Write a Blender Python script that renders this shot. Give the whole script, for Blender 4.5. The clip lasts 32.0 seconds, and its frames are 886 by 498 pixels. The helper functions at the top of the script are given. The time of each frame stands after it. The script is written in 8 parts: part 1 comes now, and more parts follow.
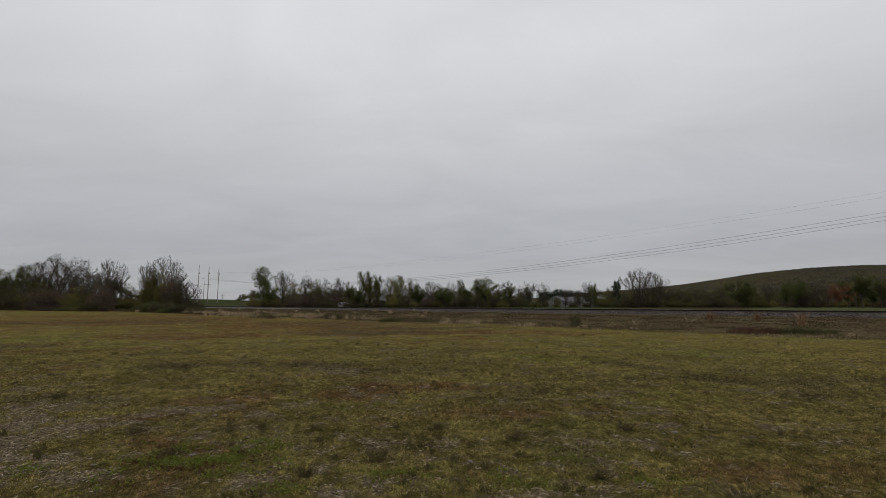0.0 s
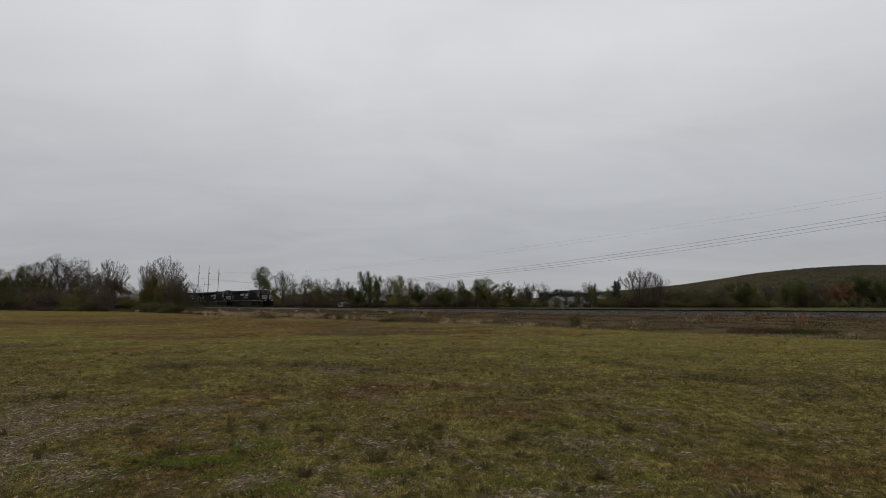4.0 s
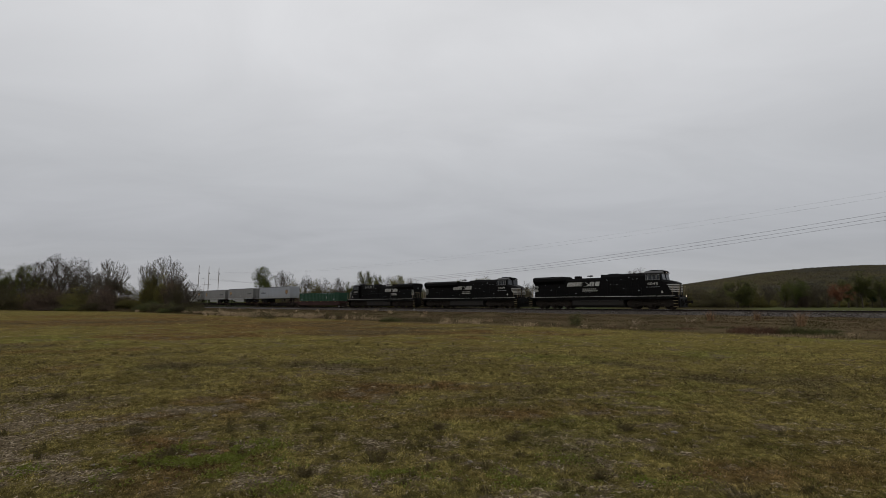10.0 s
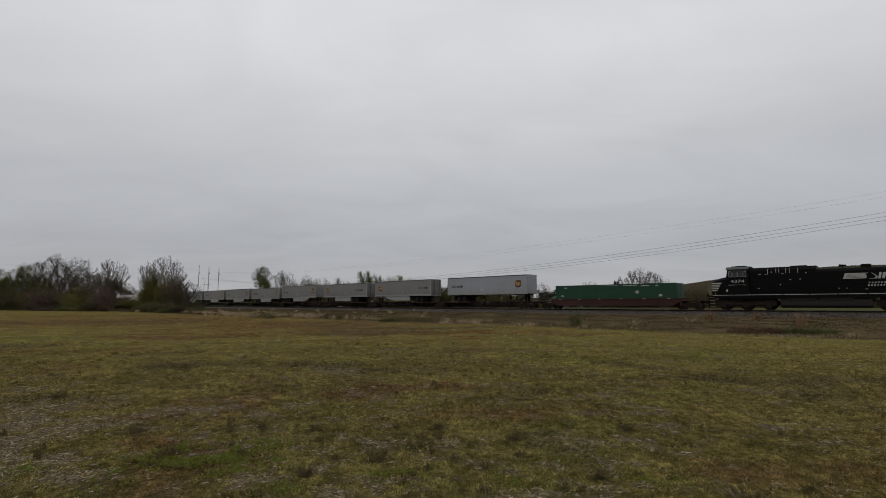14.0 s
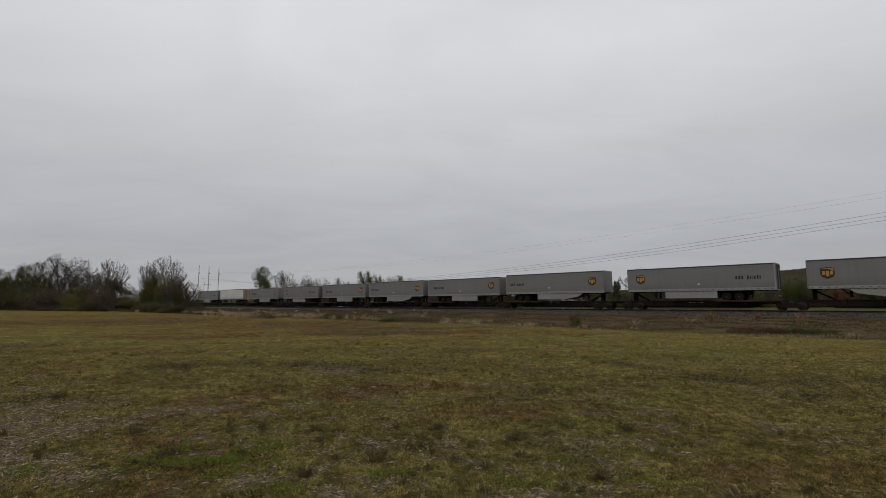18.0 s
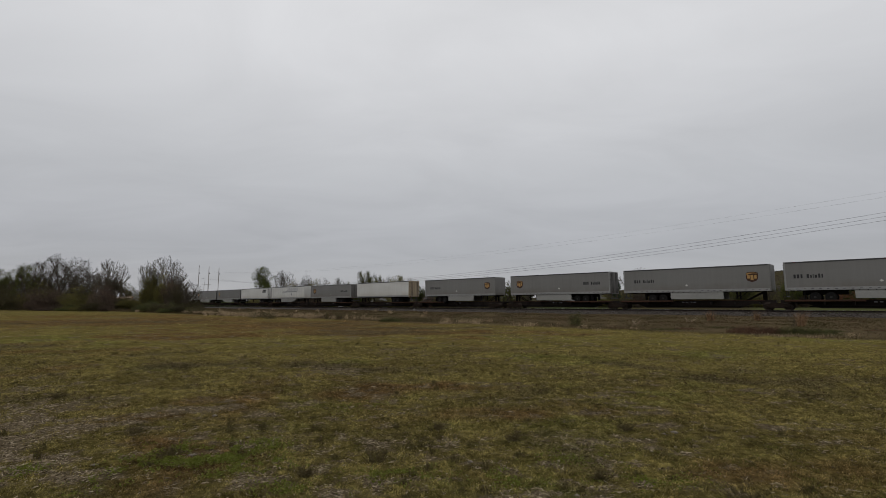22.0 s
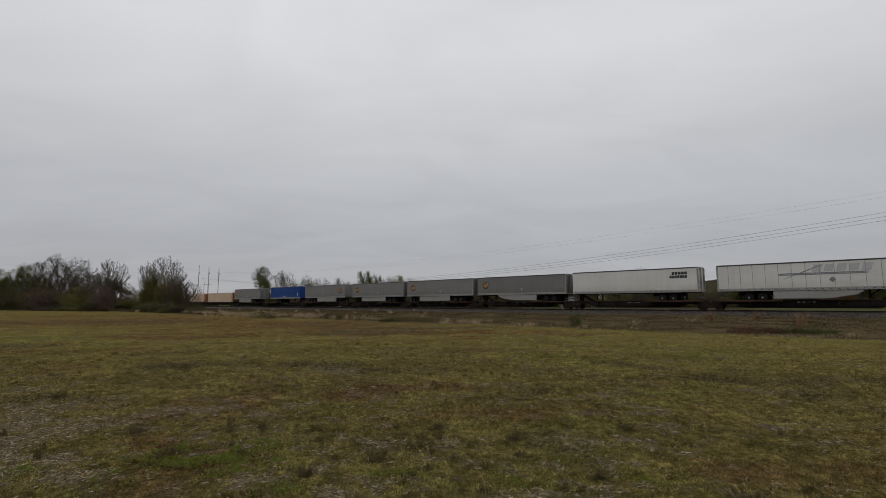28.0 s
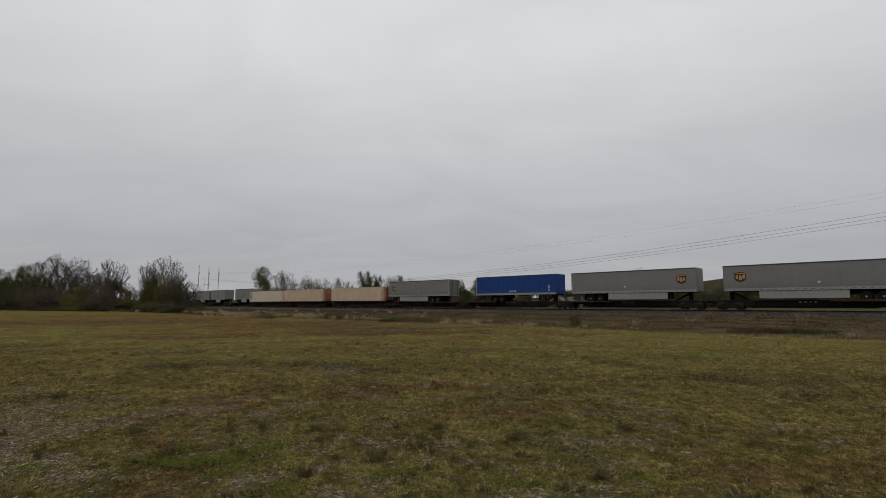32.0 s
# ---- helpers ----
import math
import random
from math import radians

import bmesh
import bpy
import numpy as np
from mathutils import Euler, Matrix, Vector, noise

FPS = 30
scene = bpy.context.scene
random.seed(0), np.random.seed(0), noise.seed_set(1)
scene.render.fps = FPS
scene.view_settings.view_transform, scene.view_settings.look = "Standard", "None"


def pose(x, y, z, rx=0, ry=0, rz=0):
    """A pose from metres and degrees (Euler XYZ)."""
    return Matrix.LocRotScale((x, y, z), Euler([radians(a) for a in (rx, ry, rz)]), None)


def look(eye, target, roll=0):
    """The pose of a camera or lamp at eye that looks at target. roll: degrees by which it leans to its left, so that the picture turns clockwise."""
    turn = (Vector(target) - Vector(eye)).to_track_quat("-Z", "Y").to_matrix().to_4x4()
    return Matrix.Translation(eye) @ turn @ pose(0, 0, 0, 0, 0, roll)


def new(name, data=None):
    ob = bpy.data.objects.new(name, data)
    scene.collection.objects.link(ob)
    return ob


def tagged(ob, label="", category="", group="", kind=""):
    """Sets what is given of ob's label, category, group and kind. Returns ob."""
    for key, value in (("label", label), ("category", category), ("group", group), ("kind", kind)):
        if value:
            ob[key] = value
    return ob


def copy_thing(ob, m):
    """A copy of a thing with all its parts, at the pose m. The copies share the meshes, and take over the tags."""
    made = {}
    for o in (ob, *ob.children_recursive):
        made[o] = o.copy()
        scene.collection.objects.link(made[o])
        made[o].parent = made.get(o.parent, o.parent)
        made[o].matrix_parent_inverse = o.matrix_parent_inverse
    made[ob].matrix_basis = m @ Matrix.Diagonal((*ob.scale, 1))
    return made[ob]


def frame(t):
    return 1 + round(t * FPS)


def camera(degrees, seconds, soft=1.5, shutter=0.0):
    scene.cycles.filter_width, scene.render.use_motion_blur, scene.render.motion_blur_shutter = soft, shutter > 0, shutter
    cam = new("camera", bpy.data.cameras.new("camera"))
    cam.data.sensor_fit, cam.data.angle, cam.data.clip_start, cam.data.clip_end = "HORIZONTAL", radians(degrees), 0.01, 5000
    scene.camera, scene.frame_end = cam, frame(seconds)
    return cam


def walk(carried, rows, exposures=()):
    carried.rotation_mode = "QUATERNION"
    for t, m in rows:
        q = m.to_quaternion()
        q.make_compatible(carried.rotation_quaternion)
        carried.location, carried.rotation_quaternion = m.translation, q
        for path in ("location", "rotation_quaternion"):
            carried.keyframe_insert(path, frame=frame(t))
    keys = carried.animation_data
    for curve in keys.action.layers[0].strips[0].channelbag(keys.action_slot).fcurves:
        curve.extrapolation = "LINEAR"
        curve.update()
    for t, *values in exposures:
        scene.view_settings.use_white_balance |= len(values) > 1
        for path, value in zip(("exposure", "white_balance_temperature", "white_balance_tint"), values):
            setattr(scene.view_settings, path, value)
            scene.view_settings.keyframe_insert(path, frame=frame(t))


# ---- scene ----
cam = camera(85.52, 32.0, 0.62)
walk(cam, [(0.0, pose(0, 0, 1.5, 96.585, 0, 0)), (32.0, pose(0, 0, 1.5, 96.585, 0, 0))], [(0.0, 0.0), (32.0, 0.0)])

# ---- world and light: a closed overcast deck ----
world = bpy.data.worlds.new("overcast_sky")
scene.world = world
world.use_nodes = True
wn, wl = world.node_tree.nodes, world.node_tree.links
wn.clear()
w_out = wn.new("ShaderNodeOutputWorld")
w_bg = wn.new("ShaderNodeBackground")
w_sky = wn.new("ShaderNodeTexSky")
w_sky.sky_type = "NISHITA"
w_sky.sun_disc = False
w_sky.sun_elevation = radians(48)
w_sky.sun_rotation = radians(200)
w_co = wn.new("ShaderNodeTexCoord")
w_sep = wn.new("ShaderNodeSeparateXYZ")
w_ramp = wn.new("ShaderNodeValToRGB")
e = w_ramp.color_ramp.elements
e[0].position, e[0].color = 0.0, (0.380, 0.382, 0.402, 1)
e[1].position, e[1].color = 1.0, (0.815, 0.815, 0.825, 1)
for at, c in ((0.10, (0.384, 0.387, 0.408, 1)), (0.25, (0.484, 0.490, 0.506, 1)), (0.48, (0.672, 0.675, 0.69, 1))):
    k = w_ramp.color_ramp.elements.new(at)
    k.color = c
# cloud deck seen in perspective: the direction divided by its height
w_add = wn.new("ShaderNodeMath")
w_add.operation = "ADD"
w_add.inputs[1].default_value = 0.16
w_div = wn.new("ShaderNodeVectorMath")
w_div.operation = "DIVIDE"
w_comb = wn.new("ShaderNodeCombineXYZ")
w_map = wn.new("ShaderNodeMapping")
w_map.inputs["Rotation"].default_value = (0, 0, radians(-28))
w_map.inputs["Scale"].default_value = (0.75, 1.25, 1.0)
w_n1 = wn.new("ShaderNodeTexNoise")
w_n1.inputs["Scale"].default_value = 1.5
w_n1.inputs["Detail"].default_value = 7
w_n1.inputs["Roughness"].default_value = 0.55
w_n1.inputs["Distortion"].default_value = 0.6
w_nr = wn.new("ShaderNodeMapRange")
w_nr.inputs[1].default_value, w_nr.inputs[2].default_value = 0.25, 0.75
w_nr.inputs[3].default_value, w_nr.inputs[4].default_value = 0.93, 1.07
w_mul = wn.new("ShaderNodeMixRGB")
w_mul.blend_type = "MULTIPLY"
w_mul.inputs[0].default_value = 1.0
w_mix = wn.new("ShaderNodeMixRGB")
w_mix.blend_type = "ADD"
w_mix.inputs[0].default_value = 0.006
wl.new(w_co.outputs["Generated"], w_sep.inputs[0])
wl.new(w_sep.outputs["Z"], w_ramp.inputs[0])
wl.new(w_sep.outputs["Z"], w_add.inputs[0])
for i in range(3):
    wl.new(w_add.outputs[0], w_comb.inputs[i])
wl.new(w_co.outputs["Generated"], w_div.inputs[0])
wl.new(w_comb.outputs[0], w_div.inputs[1])
wl.new(w_div.outputs[0], w_map.inputs[0])
wl.new(w_map.outputs[0], w_n1.inputs["Vector"])
wl.new(w_n1.outputs["Fac"], w_nr.inputs[0])
wl.new(w_ramp.outputs[0], w_mul.inputs[1])
wl.new(w_nr.outputs[0], w_mul.inputs[2])
wl.new(w_mul.outputs[0], w_mix.inputs[1])
wl.new(w_sky.outputs[0], w_mix.inputs[2])
wl.new(w_mix.outputs[0], w_bg.inputs["Color"])
w_bg.inputs["Strength"].default_value = 1.0
wl.new(w_bg.outputs[0], w_out.inputs["Surface"])

sun_data = bpy.data.lights.new("sun", "SUN")
sun_data.energy, sun_data.angle, sun_data.color = 0.5, radians(40), (1.0, 0.97, 0.93)
sun = new("sun", sun_data)
sun.matrix_world = look((0, 0, 60), (20, 42, 0))

# ---- the line of the track: forward along the rails, and across them away from the camera ----
TURN = 43.308
AX = Vector((math.cos(radians(TURN)), -math.sin(radians(TURN)), 0))
AC = Vector((math.sin(radians(TURN)), math.cos(radians(TURN)), 0))
TRACK = 61.78
RAIL = 0.88
SPEED = 17.30


def at_line(s, p, z=0.0):
    return AX * s + AC * p + Vector((0, 0, z))


# ---- materials ----
def ramp_node(nt, fac, stops):
    r = nt.nodes.new("ShaderNodeValToRGB")
    el = r.color_ramp.elements
    el[0].position, el[0].color = stops[0][0], (*stops[0][1], 1)
    el[1].position, el[1].color = stops[-1][0], (*stops[-1][1], 1)
    for a, c in stops[1:-1]:
        el.new(a).color = (*c, 1)
    nt.links.new(fac, r.inputs[0])
    return r.outputs[0]


def noise_node(nt, vec, scale, detail=4.0, rough=0.6, stretch=None, shift=(0, 0, 0)):
    if stretch:
        mp = nt.nodes.new("ShaderNodeMapping")
        mp.inputs["Location"].default_value = shift
        mp.inputs["Scale"].default_value = stretch
        nt.links.new(vec, mp.inputs[0])
        vec = mp.outputs[0]
    n = nt.nodes.new("ShaderNodeTexNoise")
    n.inputs["Scale"].default_value = scale
    n.inputs["Detail"].default_value = detail
    n.inputs["Roughness"].default_value = rough
    nt.links.new(vec, n.inputs["Vector"])
    return n.outputs["Fac"]


def mixed(nt, fac, a, b, blend="MIX"):
    m = nt.nodes.new("ShaderNodeMixRGB")
    m.blend_type = blend
    for sock, val in zip(m.inputs, (fac, a, b)):
        if isinstance(val, (int, float)):
            sock.default_value = val
        elif isinstance(val, tuple):
            sock.default_value = (*val, 1)
        else:
            nt.links.new(val, sock)
    return m.outputs[0]


def ranged(nt, fac, a, b, lo=0.0, hi=1.0):
    m = nt.nodes.new("ShaderNodeMapRange")
    for i, v in enumerate((a, b, lo, hi)):
        m.inputs[i + 1].default_value = v
    nt.links.new(fac, m.inputs[0])
    return m.outputs[0]


def start(name):
    m = bpy.data.materials.new(name)
    m.use_nodes = True
    nt = m.node_tree
    return m, nt, nt.nodes["Principled BSDF"], nt.nodes.new("ShaderNodeTexCoord").outputs["Object"]


def bumped(nt, bsdf, height, strength=0.3, dist=0.02):
    b = nt.nodes.new("ShaderNodeBump")
    b.inputs["Strength"].default_value = strength
    b.inputs["Distance"].default_value = dist
    nt.links.new(height, b.inputs["Height"])
    nt.links.new(b.outputs[0], bsdf.inputs["Normal"])


def surface(name, color, rough=0.6, metal=0.0, dirt=(0.06, 0.05, 0.04), amount=0.35, scale=0.6, fine=14.0,
            stretch=None, bump=0.15, low=0.35, spec=0.28, grain=0.17):
    """Paint, metal or stone with large stains and a fine grain."""
    m, nt, b, co = start(name)
    big = noise_node(nt, co, scale, 6, 0.65, stretch)
    small = noise_node(nt, co, fine, 4, 0.7)
    c = mixed(nt, ranged(nt, big, low, 0.8, 0.0, amount), color, dirt)
    c = mixed(nt, 1.0, c, ranged(nt, small, 0.2, 0.8, 1 - grain, 1 + grain), "MULTIPLY")
    nt.links.new(c, b.inputs["Base Color"])
    nt.links.new(ranged(nt, big, 0.3, 0.7, max(0.05, rough - 0.12), min(1, rough + 0.15)), b.inputs["Roughness"])
    b.inputs["Metallic"].default_value = metal
    b.inputs["Specular IOR Level"].default_value = spec
    bumped(nt, b, small, bump, 0.01)
    return m


def islands(name, stops, rough=0.7, spread=0.0, trans=0.0, big=None):
    """Leaves, blades and stones: each island its own tint."""
    m, nt, b, co = start(name)
    g = nt.nodes.new("ShaderNodeNewGeometry")
    fac = g.outputs["Random Per Island"]
    c = ramp_node(nt, fac, stops)
    if big:
        n = noise_node(nt, co, big[0], 5, 0.6)
        c = mixed(nt, ranged(nt, n, big[3], big[4]), c, ramp_node(nt, fac, [(0, big[1]), (1, big[2])]))
    if spread:
        oi = nt.nodes.new("ShaderNodeObjectInfo")
        c = mixed(nt, 1.0, c, ranged(nt, oi.outputs["Random"], 0, 1, 1 - spread, 1 + spread), "MULTIPLY")
    nt.links.new(c, b.inputs["Base Color"])
    b.inputs["Roughness"].default_value = rough
    b.inputs["Specular IOR Level"].default_value = 0.04
    if trans:
        # thin leaves let part of the light through
        tl = nt.nodes.new("ShaderNodeBsdfTranslucent")
        mx = nt.nodes.new("ShaderNodeMixShader")
        mx.inputs[0].default_value = trans
        nt.links.new(mixed(nt, 1.0, c, (1.5, 1.5, 1.1), "MULTIPLY"), tl.inputs["Color"])
        nt.links.new(b.outputs[0], mx.inputs[1])
        nt.links.new(tl.outputs[0], mx.inputs[2])
        nt.links.new(mx.outputs[0], nt.nodes["Material Output"].inputs["Surface"])
    return m


def glowing(name, color, strength):
    m, nt, b, co = start(name)
    b.inputs["Base Color"].default_value = (*color, 1)
    b.inputs["Emission Color"].default_value = (*color, 1)
    b.inputs["Emission Strength"].default_value = strength
    return m


M_BLACK = surface("black_loco_paint", (0.0020, 0.0021, 0.0021), 0.55, 0, (0.0062, 0.0054, 0.0045), 0.6, 0.5, 9, (0.5, 0.5, 2.0), 0.1, 0.35, 0.08)
M_UNDER = surface("grimy_underframe", (0.005, 0.0042, 0.0038), 0.9, 0, (0.018, 0.013, 0.010), 0.6, 1.2, 10, None, 0.15, 0.35, 0.1)
M_BOGIE = surface("brown_dusty_truck_casting", (0.013, 0.0105, 0.0085), 0.9, 0, (0.030, 0.023, 0.017), 0.7, 1.6, 10, None, 0.15, 0.35, 0.1)
M_CAST = surface("rusty_cast_truck_frame", (0.016, 0.011, 0.0085), 0.9, 0, (0.032, 0.022, 0.016), 0.6, 1.5, 10, None, 0.15, 0.35, 0.1)
M_FRAME = surface("worn_aluminium_window_frame", (0.26, 0.26, 0.25), 0.5, 0.2, (0.12, 0.11, 0.10), 0.4, 2, 9)
M_TANK = surface("dusty_black_tank", (0.010, 0.009, 0.008), 0.8, 0, (0.026, 0.021, 0.016), 0.7, 0.9, 8)
M_WHITE = surface("white_lettering", (0.35, 0.345, 0.32), 0.5, 0, (0.20, 0.17, 0.14), 0.4, 2.0, 8)
M_RAILING = surface("cream_handrail_paint", (0.20, 0.16, 0.09), 0.5, 0, (0.09, 0.07, 0.045), 0.5, 3, 9)
M_ROOFGREY = surface("grey_radiator_panel", (0.10, 0.102, 0.105), 0.6, 0.0, (0.05, 0.05, 0.05), 0.5, 1.5, 9)
M_CABROOF = surface("dull_cab_roof", (0.052, 0.052, 0.052), 0.7, 0, (0.028, 0.027, 0.026), 0.6, 1.2, 9)
M_GLASS = surface("dark_cab_glass", (0.03, 0.035, 0.04), 0.06, 0, (0.06, 0.06, 0.06), 0.2, 1, 5, None, 0.0)
M_SILL = surface("brown_rusted_sill", (0.011, 0.0065, 0.005), 0.85, 0, (0.016, 0.012, 0.010), 0.8, 0.7, 11, (0.4, 1, 1))
M_DECK = surface("rust_orange_deck", (0.062, 0.027, 0.014), 0.85, 0, (0.012, 0.008, 0.006), 1.0, 0.8, 10, (0.5, 1, 1))
M_WELL = surface("oxide_red_well", (0.040, 0.014, 0.011), 0.8, 0, (0.014, 0.009, 0.008), 0.7, 0.6, 11, (0.4, 1, 1))
M_WHEEL = surface("worn_steel_wheel", (0.042, 0.030, 0.023), 0.7, 0.3, (0.014, 0.011, 0.009), 0.6, 2, 12)
M_TYRE = surface("black_tyre", (0.008, 0.008, 0.008), 0.95, 0, (0.022, 0.019, 0.016), 0.4, 3, 14, None, 0.15, 0.35, 0.08)
M_RIM = surface("pale_rim", (0.17, 0.17, 0.165), 0.5, 0.2, (0.12, 0.1, 0.08), 0.5, 4, 12)
M_RIMD = surface("dark_rim", (0.022, 0.021, 0.020), 0.7, 0.0, (0.012, 0.010, 0.008), 0.5, 4, 12)


def van_paint(name, color, film, rough=0.45):
    """Weathered van paint: broad fading, rain streaks down the side, road film towards the lower rail's splash."""
    m, nt, b, co = start(name)
    fade = noise_node(nt, co, 0.30, 4, 0.6, (0.35, 1, 1.4))
    streak = noise_node(nt, co, 1.0, 5, 0.7, (3.2, 1, 0.10))
    splash = noise_node(nt, co, 0.9, 5, 0.65, (0.7, 1, 1.0), (13, 0, 0))
    sep = nt.nodes.new("ShaderNodeSeparateXYZ")
    nt.links.new(co, sep.inputs[0])
    c = mixed(nt, ranged(nt, fade, 0.35, 0.7, 0.0, 0.45), color, film)
    c = mixed(nt, 1.0, c, ranged(nt, streak, 0.30, 0.72, 1.035, 0.94), "MULTIPLY")
    dirt = nt.nodes.new("ShaderNodeMath")
    dirt.operation = "MULTIPLY"
    nt.links.new(ranged(nt, sep.outputs["Z"], 1.2, 2.3, 0.75, 0.0), dirt.inputs[0])
    nt.links.new(ranged(nt, splash, 0.35, 0.65, 0.25, 1.0), dirt.inputs[1])
    c = mixed(nt, dirt.outputs[0], c, tuple(v * k for v, k in zip(film, (0.92, 0.84, 0.72))))
    nt.links.new(c, b.inputs["Base Color"])
    nt.links.new(ranged(nt, streak, 0.3, 0.7, rough, rough + 0.18), b.inputs["Roughness"])
    b.inputs["Specular IOR Level"].default_value = 0.28
    bumped(nt, b, fade, 0.08, 0.02)
    return m


M_GREY = van_paint("grey_trailer_paint", (0.165, 0.163, 0.155), (0.118, 0.113, 0.103))
M_DGREY = van_paint("darker_grey_trailer_paint", (0.142, 0.141, 0.134), (0.104, 0.100, 0.092))
M_SILVER = van_paint("pale_silver_trailer_paint", (0.245, 0.258, 0.275), (0.178, 0.183, 0.186), 0.4)
M_TWHITE = van_paint("white_trailer_paint", (0.52, 0.52, 0.495), (0.36, 0.345, 0.31))
M_TRIM = surface("aluminium_rail", (0.25, 0.25, 0.245), 0.45, 0.2, (0.13, 0.125, 0.115), 0.5, 0.8, 12)
M_DARKTRIM = surface("dark_roof_rail", (0.045, 0.045, 0.045), 0.5, 0.2, (0.03, 0.03, 0.03), 0.4, 0.8, 12)
M_SKIRT = surface("light_grey_skirt", (0.25, 0.25, 0.235), 0.5, 0, (0.15, 0.145, 0.13), 0.6, 0.5, 10, (0.3, 1, 1))
M_DBLUE = surface("dark_blue_seam", (0.004, 0.022, 0.085), 0.6, 0, (0.006, 0.02, 0.06), 0.5, 0.6, 8)
M_BLUE = surface("blue_trailer_paint", (0.005, 0.040, 0.180), 0.6, 0, (0.007, 0.030, 0.12), 0.5, 0.4, 8, (0.3, 1, 2), 0.05, 0.35, 0.28, 0.05)
M_GREEN = surface("green_container_paint", (0.007, 0.040, 0.019), 0.55, 0, (0.009, 0.027, 0.015), 0.6, 0.4, 8, (0.3, 1, 2), 0.05, 0.35, 0.28, 0.05)
M_BROWN = surface("shield_brown", (0.045, 0.018, 0.009), 0.45, 0, (0.03, 0.014, 0.008), 0.3, 3, 8)
M_GOLD = surface("shield_gold", (0.36, 0.215, 0.075), 0.4, 0, (0.26, 0.15, 0.05), 0.3, 3, 8)
M_INK = surface("dark_lettering", (0.02, 0.02, 0.022), 0.5, 0, (0.05, 0.05, 0.05), 0.3, 3, 8)
M_PALEGREY = surface("faded_grey_lettering", (0.24, 0.245, 0.26), 0.5, 0, (0.3, 0.3, 0.3), 0.4, 1.5, 8)
M_FADEDGREY = surface("faded_dark_grey_lettering", (0.14, 0.145, 0.16), 0.5, 0, (0.3, 0.3, 0.3), 0.4, 1.5, 8)
M_EMBLEM = surface("worn_pale_emblem", (0.34, 0.345, 0.35), 0.5, 0, (0.42, 0.42, 0.41), 0.6, 1.2, 8)
M_TANFRAME = surface("tan_door_frame", (0.30, 0.24, 0.16), 0.6, 0, (0.17, 0.13, 0.09), 0.5, 1.0, 9)
M_RED = surface("red_marker", (0.09, 0.012, 0.010), 0.3, 0, (0.1, 0.02, 0.02), 0.3, 3, 8)
M_STEEL = surface("rail_steel", (0.016, 0.011, 0.009), 0.9, 0.0, (0.008, 0.006, 0.005), 0.6, 1.5, 9)
M_RAILTOP = surface("polished_rail_head", (0.35, 0.34, 0.33), 0.3, 0.9, (0.2, 0.18, 0.16), 0.3, 1.5, 9)
M_TIE = surface("creosoted_tie", (0.05, 0.04, 0.033), 0.9, 0, (0.11, 0.095, 0.08), 0.6, 2.0, 12)
M_POLE = surface("weathered_pole", (0.22, 0.20, 0.18), 0.85, 0, (0.14, 0.12, 0.10), 0.6, 1.0, 10, (1, 1, 0.2))
M_WIRE = surface("dull_wire", (0.085, 0.085, 0.09), 0.6, 0.4, (0.1, 0.1, 0.1), 0.3, 1, 5)
M_LAMP = glowing("lit_headlight", (1.0, 0.86, 0.66), 2.0)
M_BOXLAMP = surface("pale_number_board", (0.16, 0.155, 0.14), 0.5, 0, (0.10, 0.095, 0.085), 0.4, 2, 9)
M_BARK = surface("grey_brown_bark", (0.056, 0.045, 0.032), 0.95, 0, (0.030, 0.025, 0.018), 0.6, 1.2, 9)
M_BARKPALE = surface("pale_twig_bark", (0.076, 0.062, 0.043), 0.95, 0, (0.052, 0.043, 0.029), 0.6, 1.2, 9)


def tan_paint(name, light, dull, rust):
    m, nt, b, co = start(name)
    sep = nt.nodes.new("ShaderNodeSeparateXYZ")
    nt.links.new(co, sep.inputs[0])
    streak = noise_node(nt, co, 1.6, 6, 0.7, (2.2, 1, 0.35))
    big = noise_node(nt, co, 0.5, 5, 0.6)
    end = ranged(nt, sep.outputs["X"], 5.8, 9.0, -0.10, 0.36)
    add = nt.nodes.new("ShaderNodeMath")
    nt.links.new(streak, add.inputs[0])
    nt.links.new(end, add.inputs[1])
    c = mixed(nt, ranged(nt, big, 0.3, 0.75), light, dull)
    c = mixed(nt, ranged(nt, add.outputs[0], 0.66, 0.86, 0, rust), c, (0.20, 0.075, 0.03))
    nt.links.new(c, b.inputs["Base Color"])
    b.inputs["Roughness"].default_value = 0.65
    return m


M_TAN = tan_paint("tan_container_paint", (0.475, 0.363, 0.255), (0.405, 0.29, 0.193), 1.0)
M_CREAM = tan_paint("cream_container_paint", (0.52, 0.445, 0.34), (0.46, 0.385, 0.28), 0.3)


